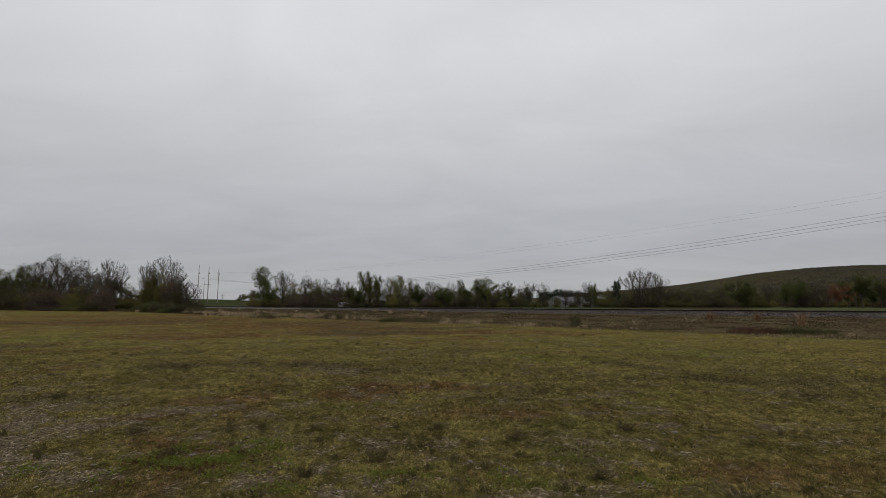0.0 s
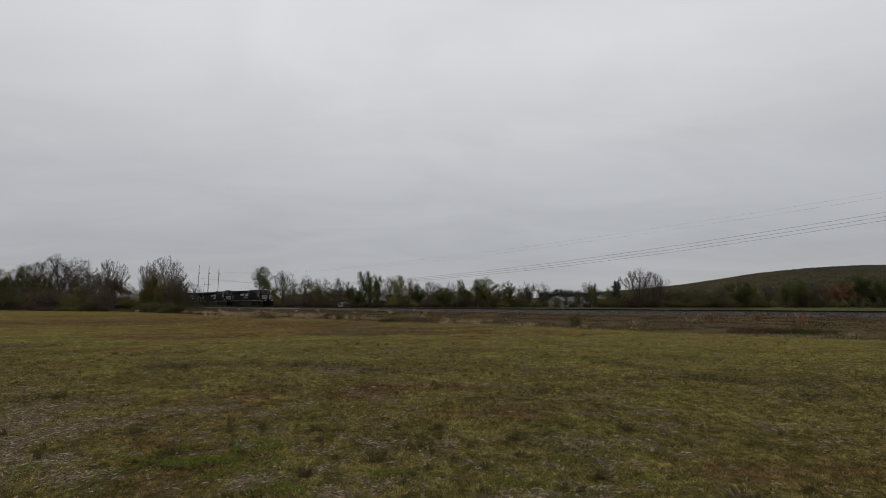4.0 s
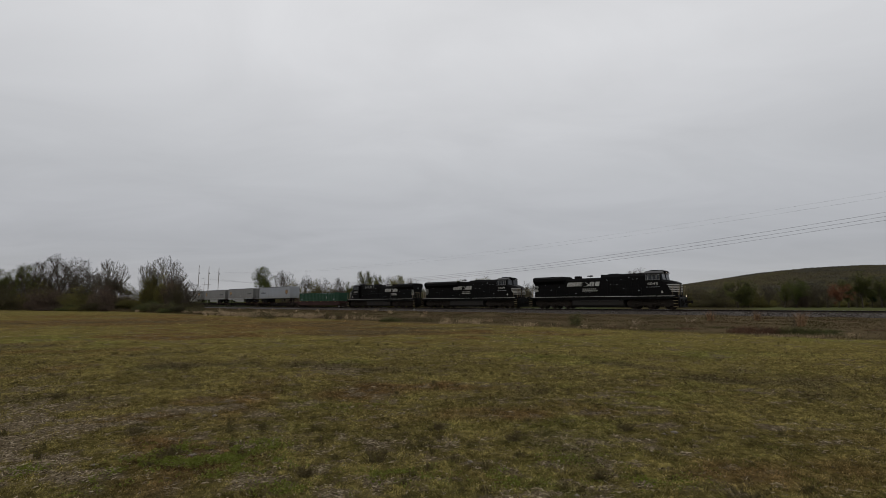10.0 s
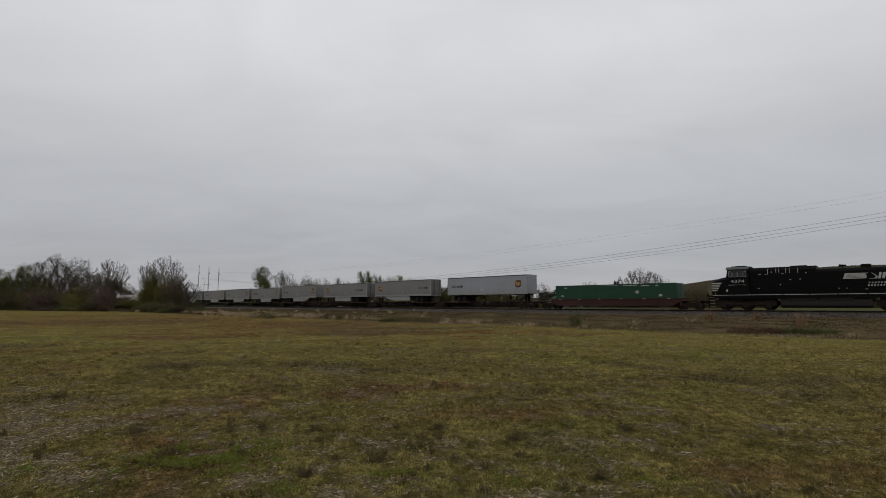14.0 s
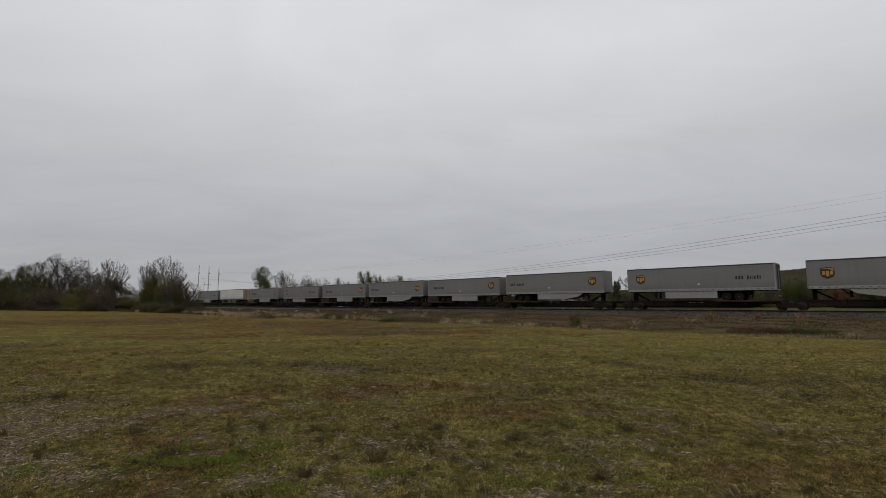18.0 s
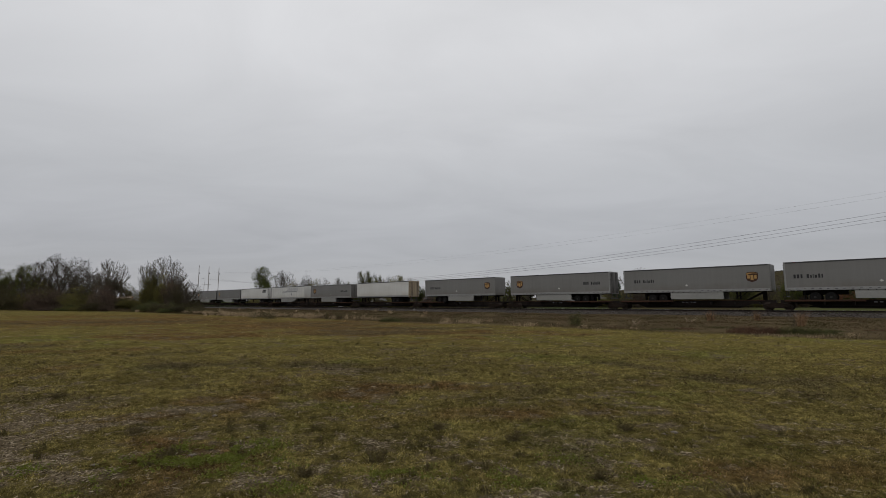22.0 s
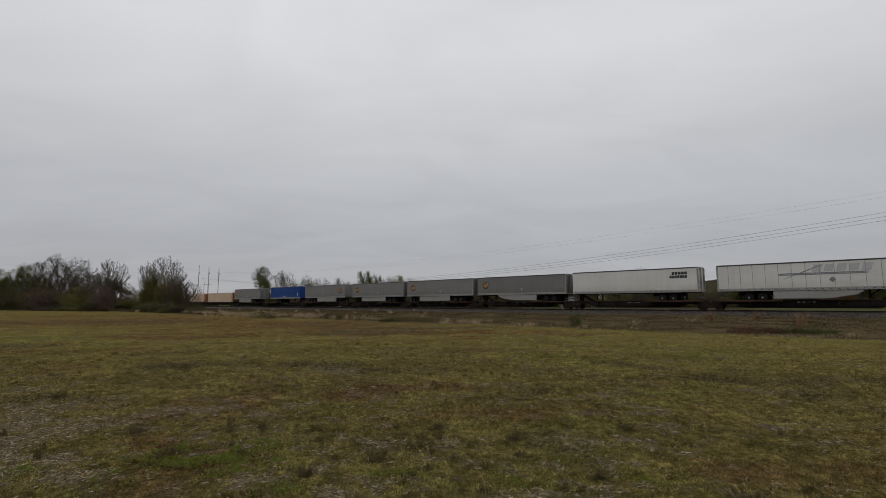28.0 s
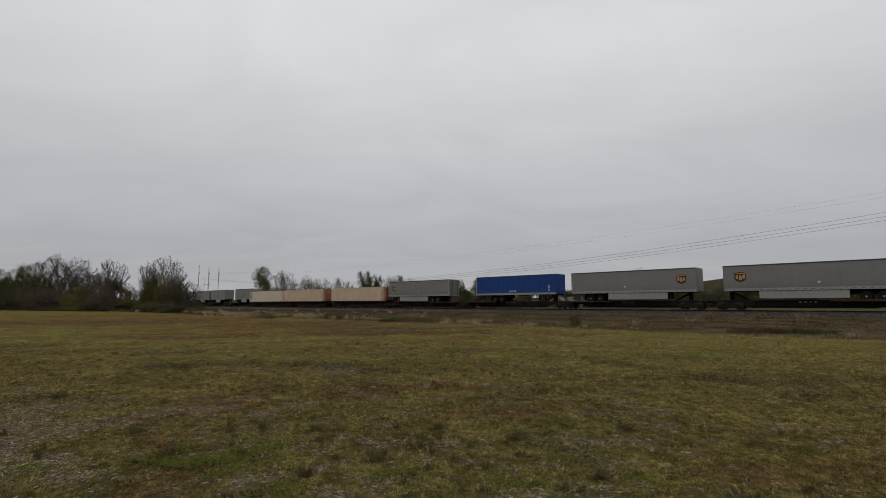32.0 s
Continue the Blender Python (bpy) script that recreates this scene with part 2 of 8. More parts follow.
# ---- mesh tools ----
class Shape:
    """Collects pieces of one mesh."""

    def __init__(self):
        self.v, self.f = [], []

    def add(self, verts, faces):
        n = len(self.v)
        self.v += [tuple(p) for p in verts]
        self.f += [tuple(i + n for i in f) for f in faces]
        return self

    def box(self, x0, x1, y0, y1, z0, z1, c=0.0):
        """A box; c: the width of its chamfered edges."""
        if c <= 0:
            vs = [(x, y, z) for x in (x0, x1) for y in (y0, y1) for z in (z0, z1)]
            return self.add(vs, [(0, 1, 3, 2), (4, 6, 7, 5), (0, 4, 5, 1), (2, 3, 7, 6), (0, 2, 6, 4), (1, 5, 7, 3)])
        ring = lambda z, i: [(x0 + i + c, y0 + i, z), (x1 - i - c, y0 + i, z), (x1 - i, y0 + i + c, z), (x1 - i, y1 - i - c, z),
                             (x1 - i - c, y1 - i, z), (x0 + i + c, y1 - i, z), (x0 + i, y1 - i - c, z), (x0 + i, y0 + i + c, z)]
        vs = ring(z0, c) + ring(z0 + c, 0) + ring(z1 - c, 0) + ring(z1, c)
        fs = [tuple(range(7, -1, -1)), tuple(range(24, 32))]
        for k in range(3):
            fs += [(8 * k + i, 8 * k + (i + 1) % 8, 8 * k + 8 + (i + 1) % 8, 8 * k + 8 + i) for i in range(8)]
        return self.add(vs, fs)

    def side(self, pts, y0, y1):
        """A profile of (x, z) points carried across from y0 to y1."""
        n = len(pts)
        vs = [(x, y0, z) for x, z in pts] + [(x, y1, z) for x, z in pts]
        fs = [tuple(range(n)), tuple(range(2 * n - 1, n - 1, -1))] + [(i, i + n, (i + 1) % n + n, (i + 1) % n) for i in range(n)]
        return self.add(vs, fs)

    def cross(self, pts, x0, x1):
        """A profile of (y, z) points carried along from x0 to x1."""
        n = len(pts)
        vs = [(x0, y, z) for y, z in pts] + [(x1, y, z) for y, z in pts]
        fs = [tuple(range(n - 1, -1, -1)), tuple(range(n, 2 * n))] + [(i, (i + 1) % n, (i + 1) % n + n, i + n) for i in range(n)]
        return self.add(vs, fs)

    def rod(self, a, b, r0, r1=None, n=8):
        a, b = Vector(a), Vector(b)
        r1 = r0 if r1 is None else r1
        w = (b - a).normalized()
        u = w.orthogonal().normalized()
        t = w.cross(u)
        vs = []
        for q, r in ((a, r0), (b, r1)):
            vs += [q + (u * math.cos(2 * math.pi * i / n) + t * math.sin(2 * math.pi * i / n)) * r for i in range(n)]
        fs = [tuple(range(n - 1, -1, -1)), tuple(range(n, 2 * n))] + [(i, (i + 1) % n, (i + 1) % n + n, i + n) for i in range(n)]
        return self.add(vs, fs)

    def lathe(self, prof, y, n=20):
        """A turned body about the axis along y: prof of (radius, y offset)."""
        vs, fs = [], []
        for r, dy in prof:
            vs += [(r * math.cos(2 * math.pi * i / n), y + dy, r * math.sin(2 * math.pi * i / n)) for i in range(n)]
        for k in range(len(prof) - 1):
            fs += [(k * n + i, k * n + (i + 1) % n, (k + 1) * n + (i + 1) % n, (k + 1) * n + i) for i in range(n)]
        fs += [tuple(range(n - 1, -1, -1)), tuple(range((len(prof) - 1) * n, len(prof) * n))]
        return self.add(vs, fs)

    def mesh(self, name, material):
        me = bpy.data.meshes.new(name)
        me.from_pydata(self.v, [], self.f)
        me.materials.append(material)
        me.validate()
        bm = bmesh.new()
        bm.from_mesh(me)
        bmesh.ops.recalc_face_normals(bm, faces=bm.faces)
        bm.to_mesh(me)
        bm.free()
        return me


def part(name, shape, material, parent, label="", spot=None):
    me = shape if isinstance(shape, bpy.types.Mesh) else shape.mesh(name, material)
    ob = new(name, me)
    ob.parent = parent
    if spot is not None:
        ob.matrix_parent_inverse = Matrix.Translation(spot)
    if label:
        ob["label"] = label
    return ob


def raw(name, verts, faces, material, smooth=False):
    """One large mesh from number arrays; faces all of one length."""
    me = bpy.data.meshes.new(name)
    verts = np.asarray(verts, np.float32)
    faces = np.asarray(faces, np.int32)
    k = faces.shape[1]
    me.vertices.add(len(verts))
    me.vertices.foreach_set("co", verts.ravel())
    me.loops.add(faces.size)
    me.loops.foreach_set("vertex_index", faces.ravel())
    me.polygons.add(len(faces))
    me.polygons.foreach_set("loop_start", np.arange(0, faces.size, k, dtype=np.int32))
    me.polygons.foreach_set("loop_total", np.full(len(faces), k, np.int32))
    if smooth:
        me.polygons.foreach_set("use_smooth", np.ones(len(faces), bool))
    me.materials.append(material)
    me.update(calc_edges=True)
    return me


rng = np.random.default_rng(7)


def lattice(x, y, seed):
    """Smooth value noise, 0 to 1, on arrays."""
    def h(i, j):
        q = np.sin(i * 127.1 + j * 311.7 + seed * 74.7) * 43758.5453
        return q - np.floor(q)
    i, j = np.floor(x), np.floor(y)
    a, b = x - i, y - j
    a, b = a * a * (3 - 2 * a), b * b * (3 - 2 * b)
    return (h(i, j) * (1 - a) + h(i + 1, j) * a) * (1 - b) + (h(i, j + 1) * (1 - a) + h(i + 1, j + 1) * a) * b


def fractal(x, y, scale, seed, octaves=4):
    out, amp, tot = 0, 1.0, 0.0
    for k in range(octaves):
        out = out + amp * lattice(x * scale * 2 ** k, y * scale * 2 ** k, seed + k)
        tot += amp
        amp *= 0.55
    return out / tot


# ---- ground ----
def line_xy(x, y):
    """Along and across the track for arrays of x and y."""
    return x * AX.x + y * AX.y, x * AC.x + y * AC.y


# drifts of the field's cover: centre, half widths, weight
BARE_SPOTS = ((-5.7, 7.2, 0.81, 0.39, 1.0), (-4.8, 5.7, 0.3, 0.56, 1.0), (-3.8, 4.5, 0.24, 0.3, 0.8), (-3.5, 5.9, 0.52, 0.35, 0.9), (-3.2, 4.3, 0.3, 0.21, 0.9), (-1.7, 4.2, 0.29, 0.15, 0.75), (-2.5, 10.7, 0.69, 0.77, 0.8), (-1.2, 4.6, 0.2, 0.37, 0.85), (-0.0, 5.7, 0.15, 0.29, 0.8), (0.0, 4.9, 0.43, 0.16, 0.85), (1.6, 5.7, 0.2, 0.33, 0.7), (2.6, 6.2, 0.31, 0.17, 0.85), (3.0, 5.6, 0.3, 0.15, 0.65), (-0.8, 4.0, 0.29, 0.15, 0.8))
BARE_SPOTS += ((0.5, 4.6, 0.22, 0.15, 0.6), (1.4, 4.0, 0.21, 0.15, 0.7), (2.6, 4.2, 0.29, 0.15, 0.6), (-3.4, 6.5, 0.46, 0.22, 0.6), (-4.0, 11.3, 0.73, 0.48, 0.6), (-5.4, 6.5, 0.85, 0.7, 0.75), (-4.1, 6.2, 0.81, 0.63, 0.7), (-3.8, 4.6, 0.43, 0.52, 0.75), (-2.8, 5.5, 0.33, 0.27, 0.6), (-2.7, 4.2, 0.29, 0.15, 0.7), (-1.8, 4.1, 0.29, 0.09, 0.7), (-7.2, 8.7, 0.82, 0.57, 0.5), (-0.4, 4.2, 0.34, 0.12, 0.6))
RUST_DRIFTS = ((-3.0, 28.0, 8.0, 5.0, 0.95), (-42.0, 62.0, 16.0, 8.0, 0.8), (-2.2, 6.7, 0.7, 0.5, 0.25), (-3.4, 6.6, 1.0, 0.6, 0.7), (-2.6, 5.7, 0.7, 0.45, 0.4), (-4.6, 7.6, 1.1, 0.5, 0.55), (-28.9, 43.0, 15.21, 12.92, 1.0), (-8.9, 36.5, 9.62, 9.52, 1.0), (-12.0, 23.0, 5.09, 2.4, 0.7), (-9.0, 11.1, 1.15, 1.81, 0.5))
RUST_DRIFTS += ((-2.9, 7.4, 1.02, 1.18, 0.6), (-2.7, 5.1, 0.65, 0.67, 0.75), (-0.2, 8.8, 1.23, 0.68, 0.8), (-1.0, 5.9, 0.55, 0.56, 0.3), (3.7, 4.8, 0.72, 0.78, 0.3), (2.8, 5.2, 0.54, 0.57, 0.3), (0.8, 6.5, 0.61, 0.61, 0.5), (-11.2, 16.2, 2.65, 1.58, 0.5), (1.8, 7.3, 0.77, 0.47, 0.35), (3.4, 8.8, 1.23, 0.68, 0.4), (0.2, 4.3, 0.46, 0.32, 0.45))
GREEN_DRIFTS = ((1.6, 6.0, 1.1, 0.7, 0.55), (4.6, 8.6, 1.6, 0.9, 0.5), (-2.7, 13.0, 1.07, 0.89, 0.9), (-1.3, 8.0, 0.84, 0.66, 0.7), (3.2, 13.0, 1.98, 1.27, 0.7), (9.0, 14.6, 3.38, 1.9, 0.8), (-6.3, 11.4, 1.73, 0.96, 0.6), (-16.4, 21.5, 3.26, 2.09, 0.6), (16.5, 21.8, 3.51, 3.54, 0.7), (2.9, 21.6, 4.01, 2.81, 0.6), (3.3, 7.4, 1.38, 0.71, 0.6), (-2.2, 8.7, 0.72, 0.57, 0.6), (1.1, 4.5, 0.58, 0.43, 0.7), (2.2, 4.4, 0.8, 0.45, 0.65), (-4.3, 6.0, 0.28, 0.37, 0.5), (-3.8, 8.8, 0.72, 0.68, 0.4))
DARK_DRIFTS = ((-4.3, 26.0, 5.0, 3.2, 0.95), (-1.5, 31.0, 7.0, 3.0, 0.8), (-27.0, 40.0, 14.0, 6.0, 0.6), (-6.3, 12.0, 1.41, 0.76, 0.9), (-8.5, 14.4, 1.35, 0.94, 0.6), (-14.9, 18.0, 2.31, 1.95, 0.7), (4.6, 11.8, 1.11, 0.84, 0.95), (6.2, 10.2, 1.32, 0.7, 1.0), (-6.6, 40.0, 7.37, 6.01, 0.7), (1.7, 15.8, 2.4, 1.12, 0.6))
DARK_DRIFTS += ((-4.2, 12.0, 0.85, 0.76, 0.7), (-6.8, 8.6, 0.71, 0.66, 0.7), (-0.2, 5.3, 0.5, 0.49, 0.6), (1.3, 5.4, 0.29, 0.38, 0.6), (-5.7, 8.6, 0.61, 0.5, 0.6), (-2.8, 11.3, 1.2, 0.87, 0.8), (6.4, 8.7, 0.92, 0.51, 0.5), (2.0, 8.7, 0.92, 0.51, 0.5), (5.6, 6.6, 0.47, 0.64, 0.4), (-2.7, 6.4, 0.45, 0.37, 0.4), (-0.5, 4.8, 0.5, 0.49, 0.4))


def spots(x, y, rows):
    m = np.zeros_like(x)
    for cx, cy, rx, ry, w in rows:
        m = np.maximum(m, w * np.exp(-((x - cx) / rx) ** 2 - ((y - cy) / ry) ** 2))
    return m


def bare(x, y):
    """How bare the field's soil is, 0 to 1: a few worn patches, broken up by what grows in them."""
    n = fractal(x, y, 1.3, 3, 6)
    k = fractal(x, y, 6.5, 303, 3)
    specks = np.clip((fractal(x, y, 3.2, 313, 4) - 0.63) * 9, 0, 0.4) * np.clip(1.4 - y / 20, 0.2, 1) * np.where(x > 0.5, 0.25, 1.0)
    return np.maximum(np.clip((spots(x, y, BARE_SPOTS) * 1.35 + (n - 0.5) * 2.4 + (k - 0.5) * 3.6 - 0.62) * 2.8, 0, 1), specks)


def cover(x, y):
    """Rusty, fresh green and dark drifts, each 0 to 1, with frayed edges."""
    wx, wy = x + (fractal(x, y, 0.5, 501, 3) - 0.5) * 3.0, y + (fractal(x, y, 0.5, 502, 3) - 0.5) * 3.0
    out = []
    for rows, seed, gain, rare in ((RUST_DRIFTS, 511, 1.25, 0.26), (GREEN_DRIFTS, 521, 0.95, 0.26), (DARK_DRIFTS, 531, 1.1, 0.32)):
        n = fractal(x, y, 0.16, seed, 3) * 0.4 + fractal(x, y, 0.9, seed + 7, 4) * 0.6
        out.append(np.clip((spots(wx, wy, rows) * gain + (n - 0.5) * 2.6 - rare) * 1.7, 0, 1))
    return out


def ground_z(x, y):
    s, p = line_xy(x, y)
    z = np.interp(p, [-4000, 24, 27, 40, 58, 66, 70, 130, 5000], [0, 0, 0.03, 0.14, 0.28, 0.28, 0.12, 0.05, 0.3])
    rough = np.clip((p - 24) / 6, 0, 1) * np.clip((60 - p) / 4, 0, 1)
    z = z + rough * (fractal(s, p, 0.22, 11) - 0.5) * 0.32
    z = z + (1 - rough) * np.clip((40 - np.hypot(x, y)) / 30, 0.05, 1) * (fractal(x, y, 0.35, 21) - 0.5) * 0.16 * (p < 60)
    z = z + 6.4 * np.exp(-((x + 235) / 95) ** 2 - ((y - 455) / 110) ** 2)
    return z


def spaced(lo, hi, fine_lo, fine_hi, step, grow=1.16, close=None):
    a = list(np.arange(fine_lo, fine_hi, step))
    if close:
        a = list(np.r_[np.arange(fine_lo, close[0] - step / 2, step), np.arange(close[0], close[1], 0.11), np.arange(close[1] + step / 2, fine_hi, step)])
    g, q = step, a[-1]
    while q < hi:
        g *= grow
        q += g
        a.append(q)
    g, q, low = step, a[0], []
    while q > lo:
        g *= grow
        q -= g
        low.append(q)
    return np.array(low[::-1] + a)


def patches(nt, co, fac, gain=1.0):
    """The field's cover: olive, rust, green and dark drifts, tinted by fac."""
    def tones(a, b, c):
        return ramp_node(nt, fac, [(0.1, tuple(v * gain * 0.48 for v in a)), (0.5, tuple(v * gain for v in b)), (0.92, tuple(v * gain * 1.28 for v in c))])
    at = nt.nodes.new("ShaderNodeAttribute")
    at.attribute_name = "cover"
    sep = nt.nodes.new("ShaderNodeSeparateColor")
    nt.links.new(at.outputs["Color"], sep.inputs[0])
    col = tones((0.094, 0.077, 0.023), (0.122, 0.099, 0.031), (0.142, 0.116, 0.041))
    rust = tones((0.072, 0.041, 0.018), (0.098, 0.059, 0.024), (0.126, 0.083, 0.035))
    green = tones((0.074, 0.078, 0.019), (0.106, 0.104, 0.027), (0.142, 0.132, 0.040))
    dark = tones((0.044, 0.036, 0.021), (0.070, 0.058, 0.030), (0.098, 0.080, 0.042))
    col = mixed(nt, ranged(nt, sep.outputs["Green"], 0, 1, 0, 0.85), col, green)
    col = mixed(nt, ranged(nt, sep.outputs["Red"], 0, 1, 0, 0.9), col, rust)
    col = mixed(nt, ranged(nt, sep.outputs["Blue"], 0, 1, 0, 0.7), col, dark)
    col = mixed(nt, 1.0, col, ranged(nt, noise_node(nt, co, 2.4, 7, 0.82, (1, 1, 1), (5, 83, 0)), 0.37, 0.63, 0.66, 1.36), "MULTIPLY")
    col = mixed(nt, 1.0, col, ranged(nt, noise_node(nt, co, 0.5, 4, 0.6, (1, 1, 1), (71, 3, 0)), 0.36, 0.64, 0.82, 1.16), "MULTIPLY")
    # single plants and the shade between them, painted as dark and light mottles
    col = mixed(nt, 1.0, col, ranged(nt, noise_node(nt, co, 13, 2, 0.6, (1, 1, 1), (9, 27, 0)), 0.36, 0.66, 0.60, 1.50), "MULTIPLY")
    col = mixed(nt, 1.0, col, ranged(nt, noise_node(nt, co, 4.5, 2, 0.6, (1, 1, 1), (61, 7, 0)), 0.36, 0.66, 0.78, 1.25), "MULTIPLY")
    return col


def covered(me, x, y, each=1):
    """Lay the drifts on a mesh, one spot for so many points."""
    col = np.ones((len(x), 4), np.float32)
    col[:, 0], col[:, 1], col[:, 2] = cover(x, y)
    me.attributes.new("cover", "FLOAT_COLOR", "POINT").data.foreach_set("color", np.repeat(col, each, 0).ravel())
    return me


def ground_paint():
    m, nt, b, co = start("field_and_verge")
    at = nt.nodes.new("ShaderNodeAttribute")
    at.attribute_name = "zones"
    sep = nt.nodes.new("ShaderNodeSeparateColor")
    nt.links.new(at.outputs["Color"], sep.inputs[0])
    n2 = noise_node(nt, co, 2.2, 6, 0.7)
    n3 = noise_node(nt, co, 22, 5, 0.75)
    nb = noise_node(nt, co, 0.085, 5, 0.6)
    # low gain paints shade under the weeds; blue lifts it again far off
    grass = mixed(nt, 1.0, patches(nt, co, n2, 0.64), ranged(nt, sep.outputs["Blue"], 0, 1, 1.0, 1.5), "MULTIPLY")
    n4 = noise_node(nt, co, 55, 4, 0.8)
    soil = ramp_node(nt, n4, [(0.30, (0.030, 0.023, 0.014)), (0.46, (0.078, 0.060, 0.037)), (0.58, (0.160, 0.126, 0.080)), (0.70, (0.34, 0.275, 0.19))])
    soil = mixed(nt, ranged(nt, n2, 0.40, 0.66, 0.0, 0.7), soil, mixed(nt, ranged(nt, n4, 0.35, 0.65), (0.042, 0.033, 0.022), (0.088, 0.068, 0.040)))
    c = mixed(nt, sep.outputs["Red"], grass, soil)
    verge = ramp_node(nt, n2, [(0.25, (0.042, 0.031, 0.019)), (0.5, (0.092, 0.069, 0.040)), (0.72, (0.074, 0.063, 0.029))])
    c = mixed(nt, sep.outputs["Green"], c, verge)
    c = mixed(nt, 1.0, c, ranged(nt, n3, 0.25, 0.75, 0.78, 1.2), "MULTIPLY")
    beyond = nt.nodes.new("ShaderNodeAttribute")
    beyond.attribute_name = "meadow"
    land = nt.nodes.new("ShaderNodeSeparateColor")
    nt.links.new(beyond.outputs["Color"], land.inputs[0])
    lawn = ramp_node(nt, nb, [(0.35, (0.034, 0.041, 0.019)), (0.6, (0.047, 0.054, 0.024))])
    scrub = ramp_node(nt, n2, [(0.3, (0.030, 0.026, 0.015)), (0.7, (0.062, 0.052, 0.027))])
    hay = ramp_node(nt, nb, [(0.35, (0.050, 0.054, 0.023)), (0.6, (0.072, 0.076, 0.032))])
    c = mixed(nt, land.outputs["Red"], c, mixed(nt, land.outputs["Blue"], mixed(nt, land.outputs["Green"], scrub, lawn), hay))
    nt.links.new(c, b.inputs["Base Color"])
    b.inputs["Roughness"].default_value = 0.95
    b.inputs["Specular IOR Level"].default_value = 0.0
    bumped(nt, b, n3, 0.8, 0.03)
    return m


def build_ground():
    sv = spaced(-3500, 3500, -48, 46, 0.32, 1.16, (-14, 4))
    pv = spaced(-3000, 4200, -6, 60, 0.32, 1.16, (0, 13))
    S, Q = np.meshgrid(sv, pv)
    x, y = S * AX.x + Q * AC.x, S * AX.y + Q * AC.y
    x, y = x.ravel(), y.ravel()
    z = ground_z(x, y)
    n, k = len(pv), len(sv)
    i = np.arange((n - 1) * (k - 1))
    a = (i // (k - 1)) * k + i % (k - 1)
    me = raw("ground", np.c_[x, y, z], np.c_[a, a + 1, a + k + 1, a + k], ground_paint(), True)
    s, p = line_xy(x, y)
    fray = (fractal(s, p, 0.35, 41) - 0.5) * 3
    verge = np.clip((p - 26.5 + fray) / 1.5, 0, 1) * (p < 72)
    far = np.clip((np.hypot(x, y) - 7) / 16, 0, 1)      # paints the grass brighter with distance, as shaded gaps close from view
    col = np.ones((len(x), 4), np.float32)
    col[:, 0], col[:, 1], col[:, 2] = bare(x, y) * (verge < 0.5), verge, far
    me.attributes.new("zones", "FLOAT_COLOR", "POINT").data.foreach_set("color", col.ravel())
    covered(me, x, y)
    land = np.ones((len(x), 4), np.float32)
    out = np.arctan2(x, np.maximum(y, 1))
    land[:, 0] = np.clip((p - 70) / 3, 0, 1)
    land[:, 1] = np.clip((-0.34 - out) / 0.04, 0, 1) + np.clip((0.10 - np.abs(out - 0.25)) / 0.03, 0, 1)
    land[:, 2] = np.clip((out - 0.555) / 0.03, 0, 1)
    me.attributes.new("meadow", "FLOAT_COLOR", "POINT").data.foreach_set("color", land.ravel())
    return tagged(new("ground", me), "flat weedy field of yellow-green grass with worn soil", "ground", kind="structure")


ground = build_ground()


# ---- railway ----
def ballast_paint():
    m, nt, b, co = start("grey_ballast")
    n = noise_node(nt, co, 9, 4, 0.7)
    g = noise_node(nt, co, 0.6, 5, 0.6)
    v = nt.nodes.new("ShaderNodeTexVoronoi")
    v.inputs["Scale"].default_value = 11
    nt.links.new(co, v.inputs["Vector"])
    c = mixed(nt, ranged(nt, n, 0.3, 0.7), (0.040, 0.034, 0.029), (0.086, 0.074, 0.064))
    c = mixed(nt, ranged(nt, g, 0.4, 0.7, 0, 0.7), c, (0.062, 0.047, 0.038))
    c = mixed(nt, ranged(nt, v.outputs["Distance"], 0.0, 0.5, 0.0, 0.55), c, (0.035, 0.03, 0.028))
    nt.links.new(c, b.inputs["Base Color"])
    b.inputs["Roughness"].default_value = 0.95
    bumped(nt, b, v.outputs["Distance"], 1.0, 0.05)
    return m


M_BALLAST = ballast_paint()


def build_ballast():
    sv = spaced(-1500, 700, -150, 30, 0.3, 1.12)
    pv = TRACK + np.array([-4.1, -3.7, -3.3, -2.9, -2.5, -2.1, -1.8, -1.4, -0.9, 0, 0.9, 1.4, 1.8, 2.3, 2.9, 3.5, 4.1])
    h = np.array([0.16, 0.24, 0.33, 0.42, 0.50, 0.58, 0.61, 0.62, 0.61, 0.60, 0.61, 0.62, 0.61, 0.52, 0.4, 0.28, 0.14])
    S, Q = np.meshgrid(sv, pv)
    Z = np.repeat(h[:, None], len(sv), 1) + (fractal(S, Q, 1.7, 5) - 0.5) * 0.09
    Q = Q + (fractal(S, Q * 3, 0.8, 9) - 0.5) * 0.18
    x, y = S * AX.x + Q * AC.x, S * AX.y + Q * AC.y
    n, k = S.shape
    i = np.arange((n - 1) * (k - 1))
    a = (i // (k - 1)) * k + i % (k - 1)
    me = raw("ballast", np.c_[x.ravel(), y.ravel(), Z.ravel()], np.c_[a, a + 1, a + k + 1, a + k], M_BALLAST, False)
    return tagged(new("ballast_bed", me), "grey crushed stone bed under the railway track", "ballast", kind="structure")


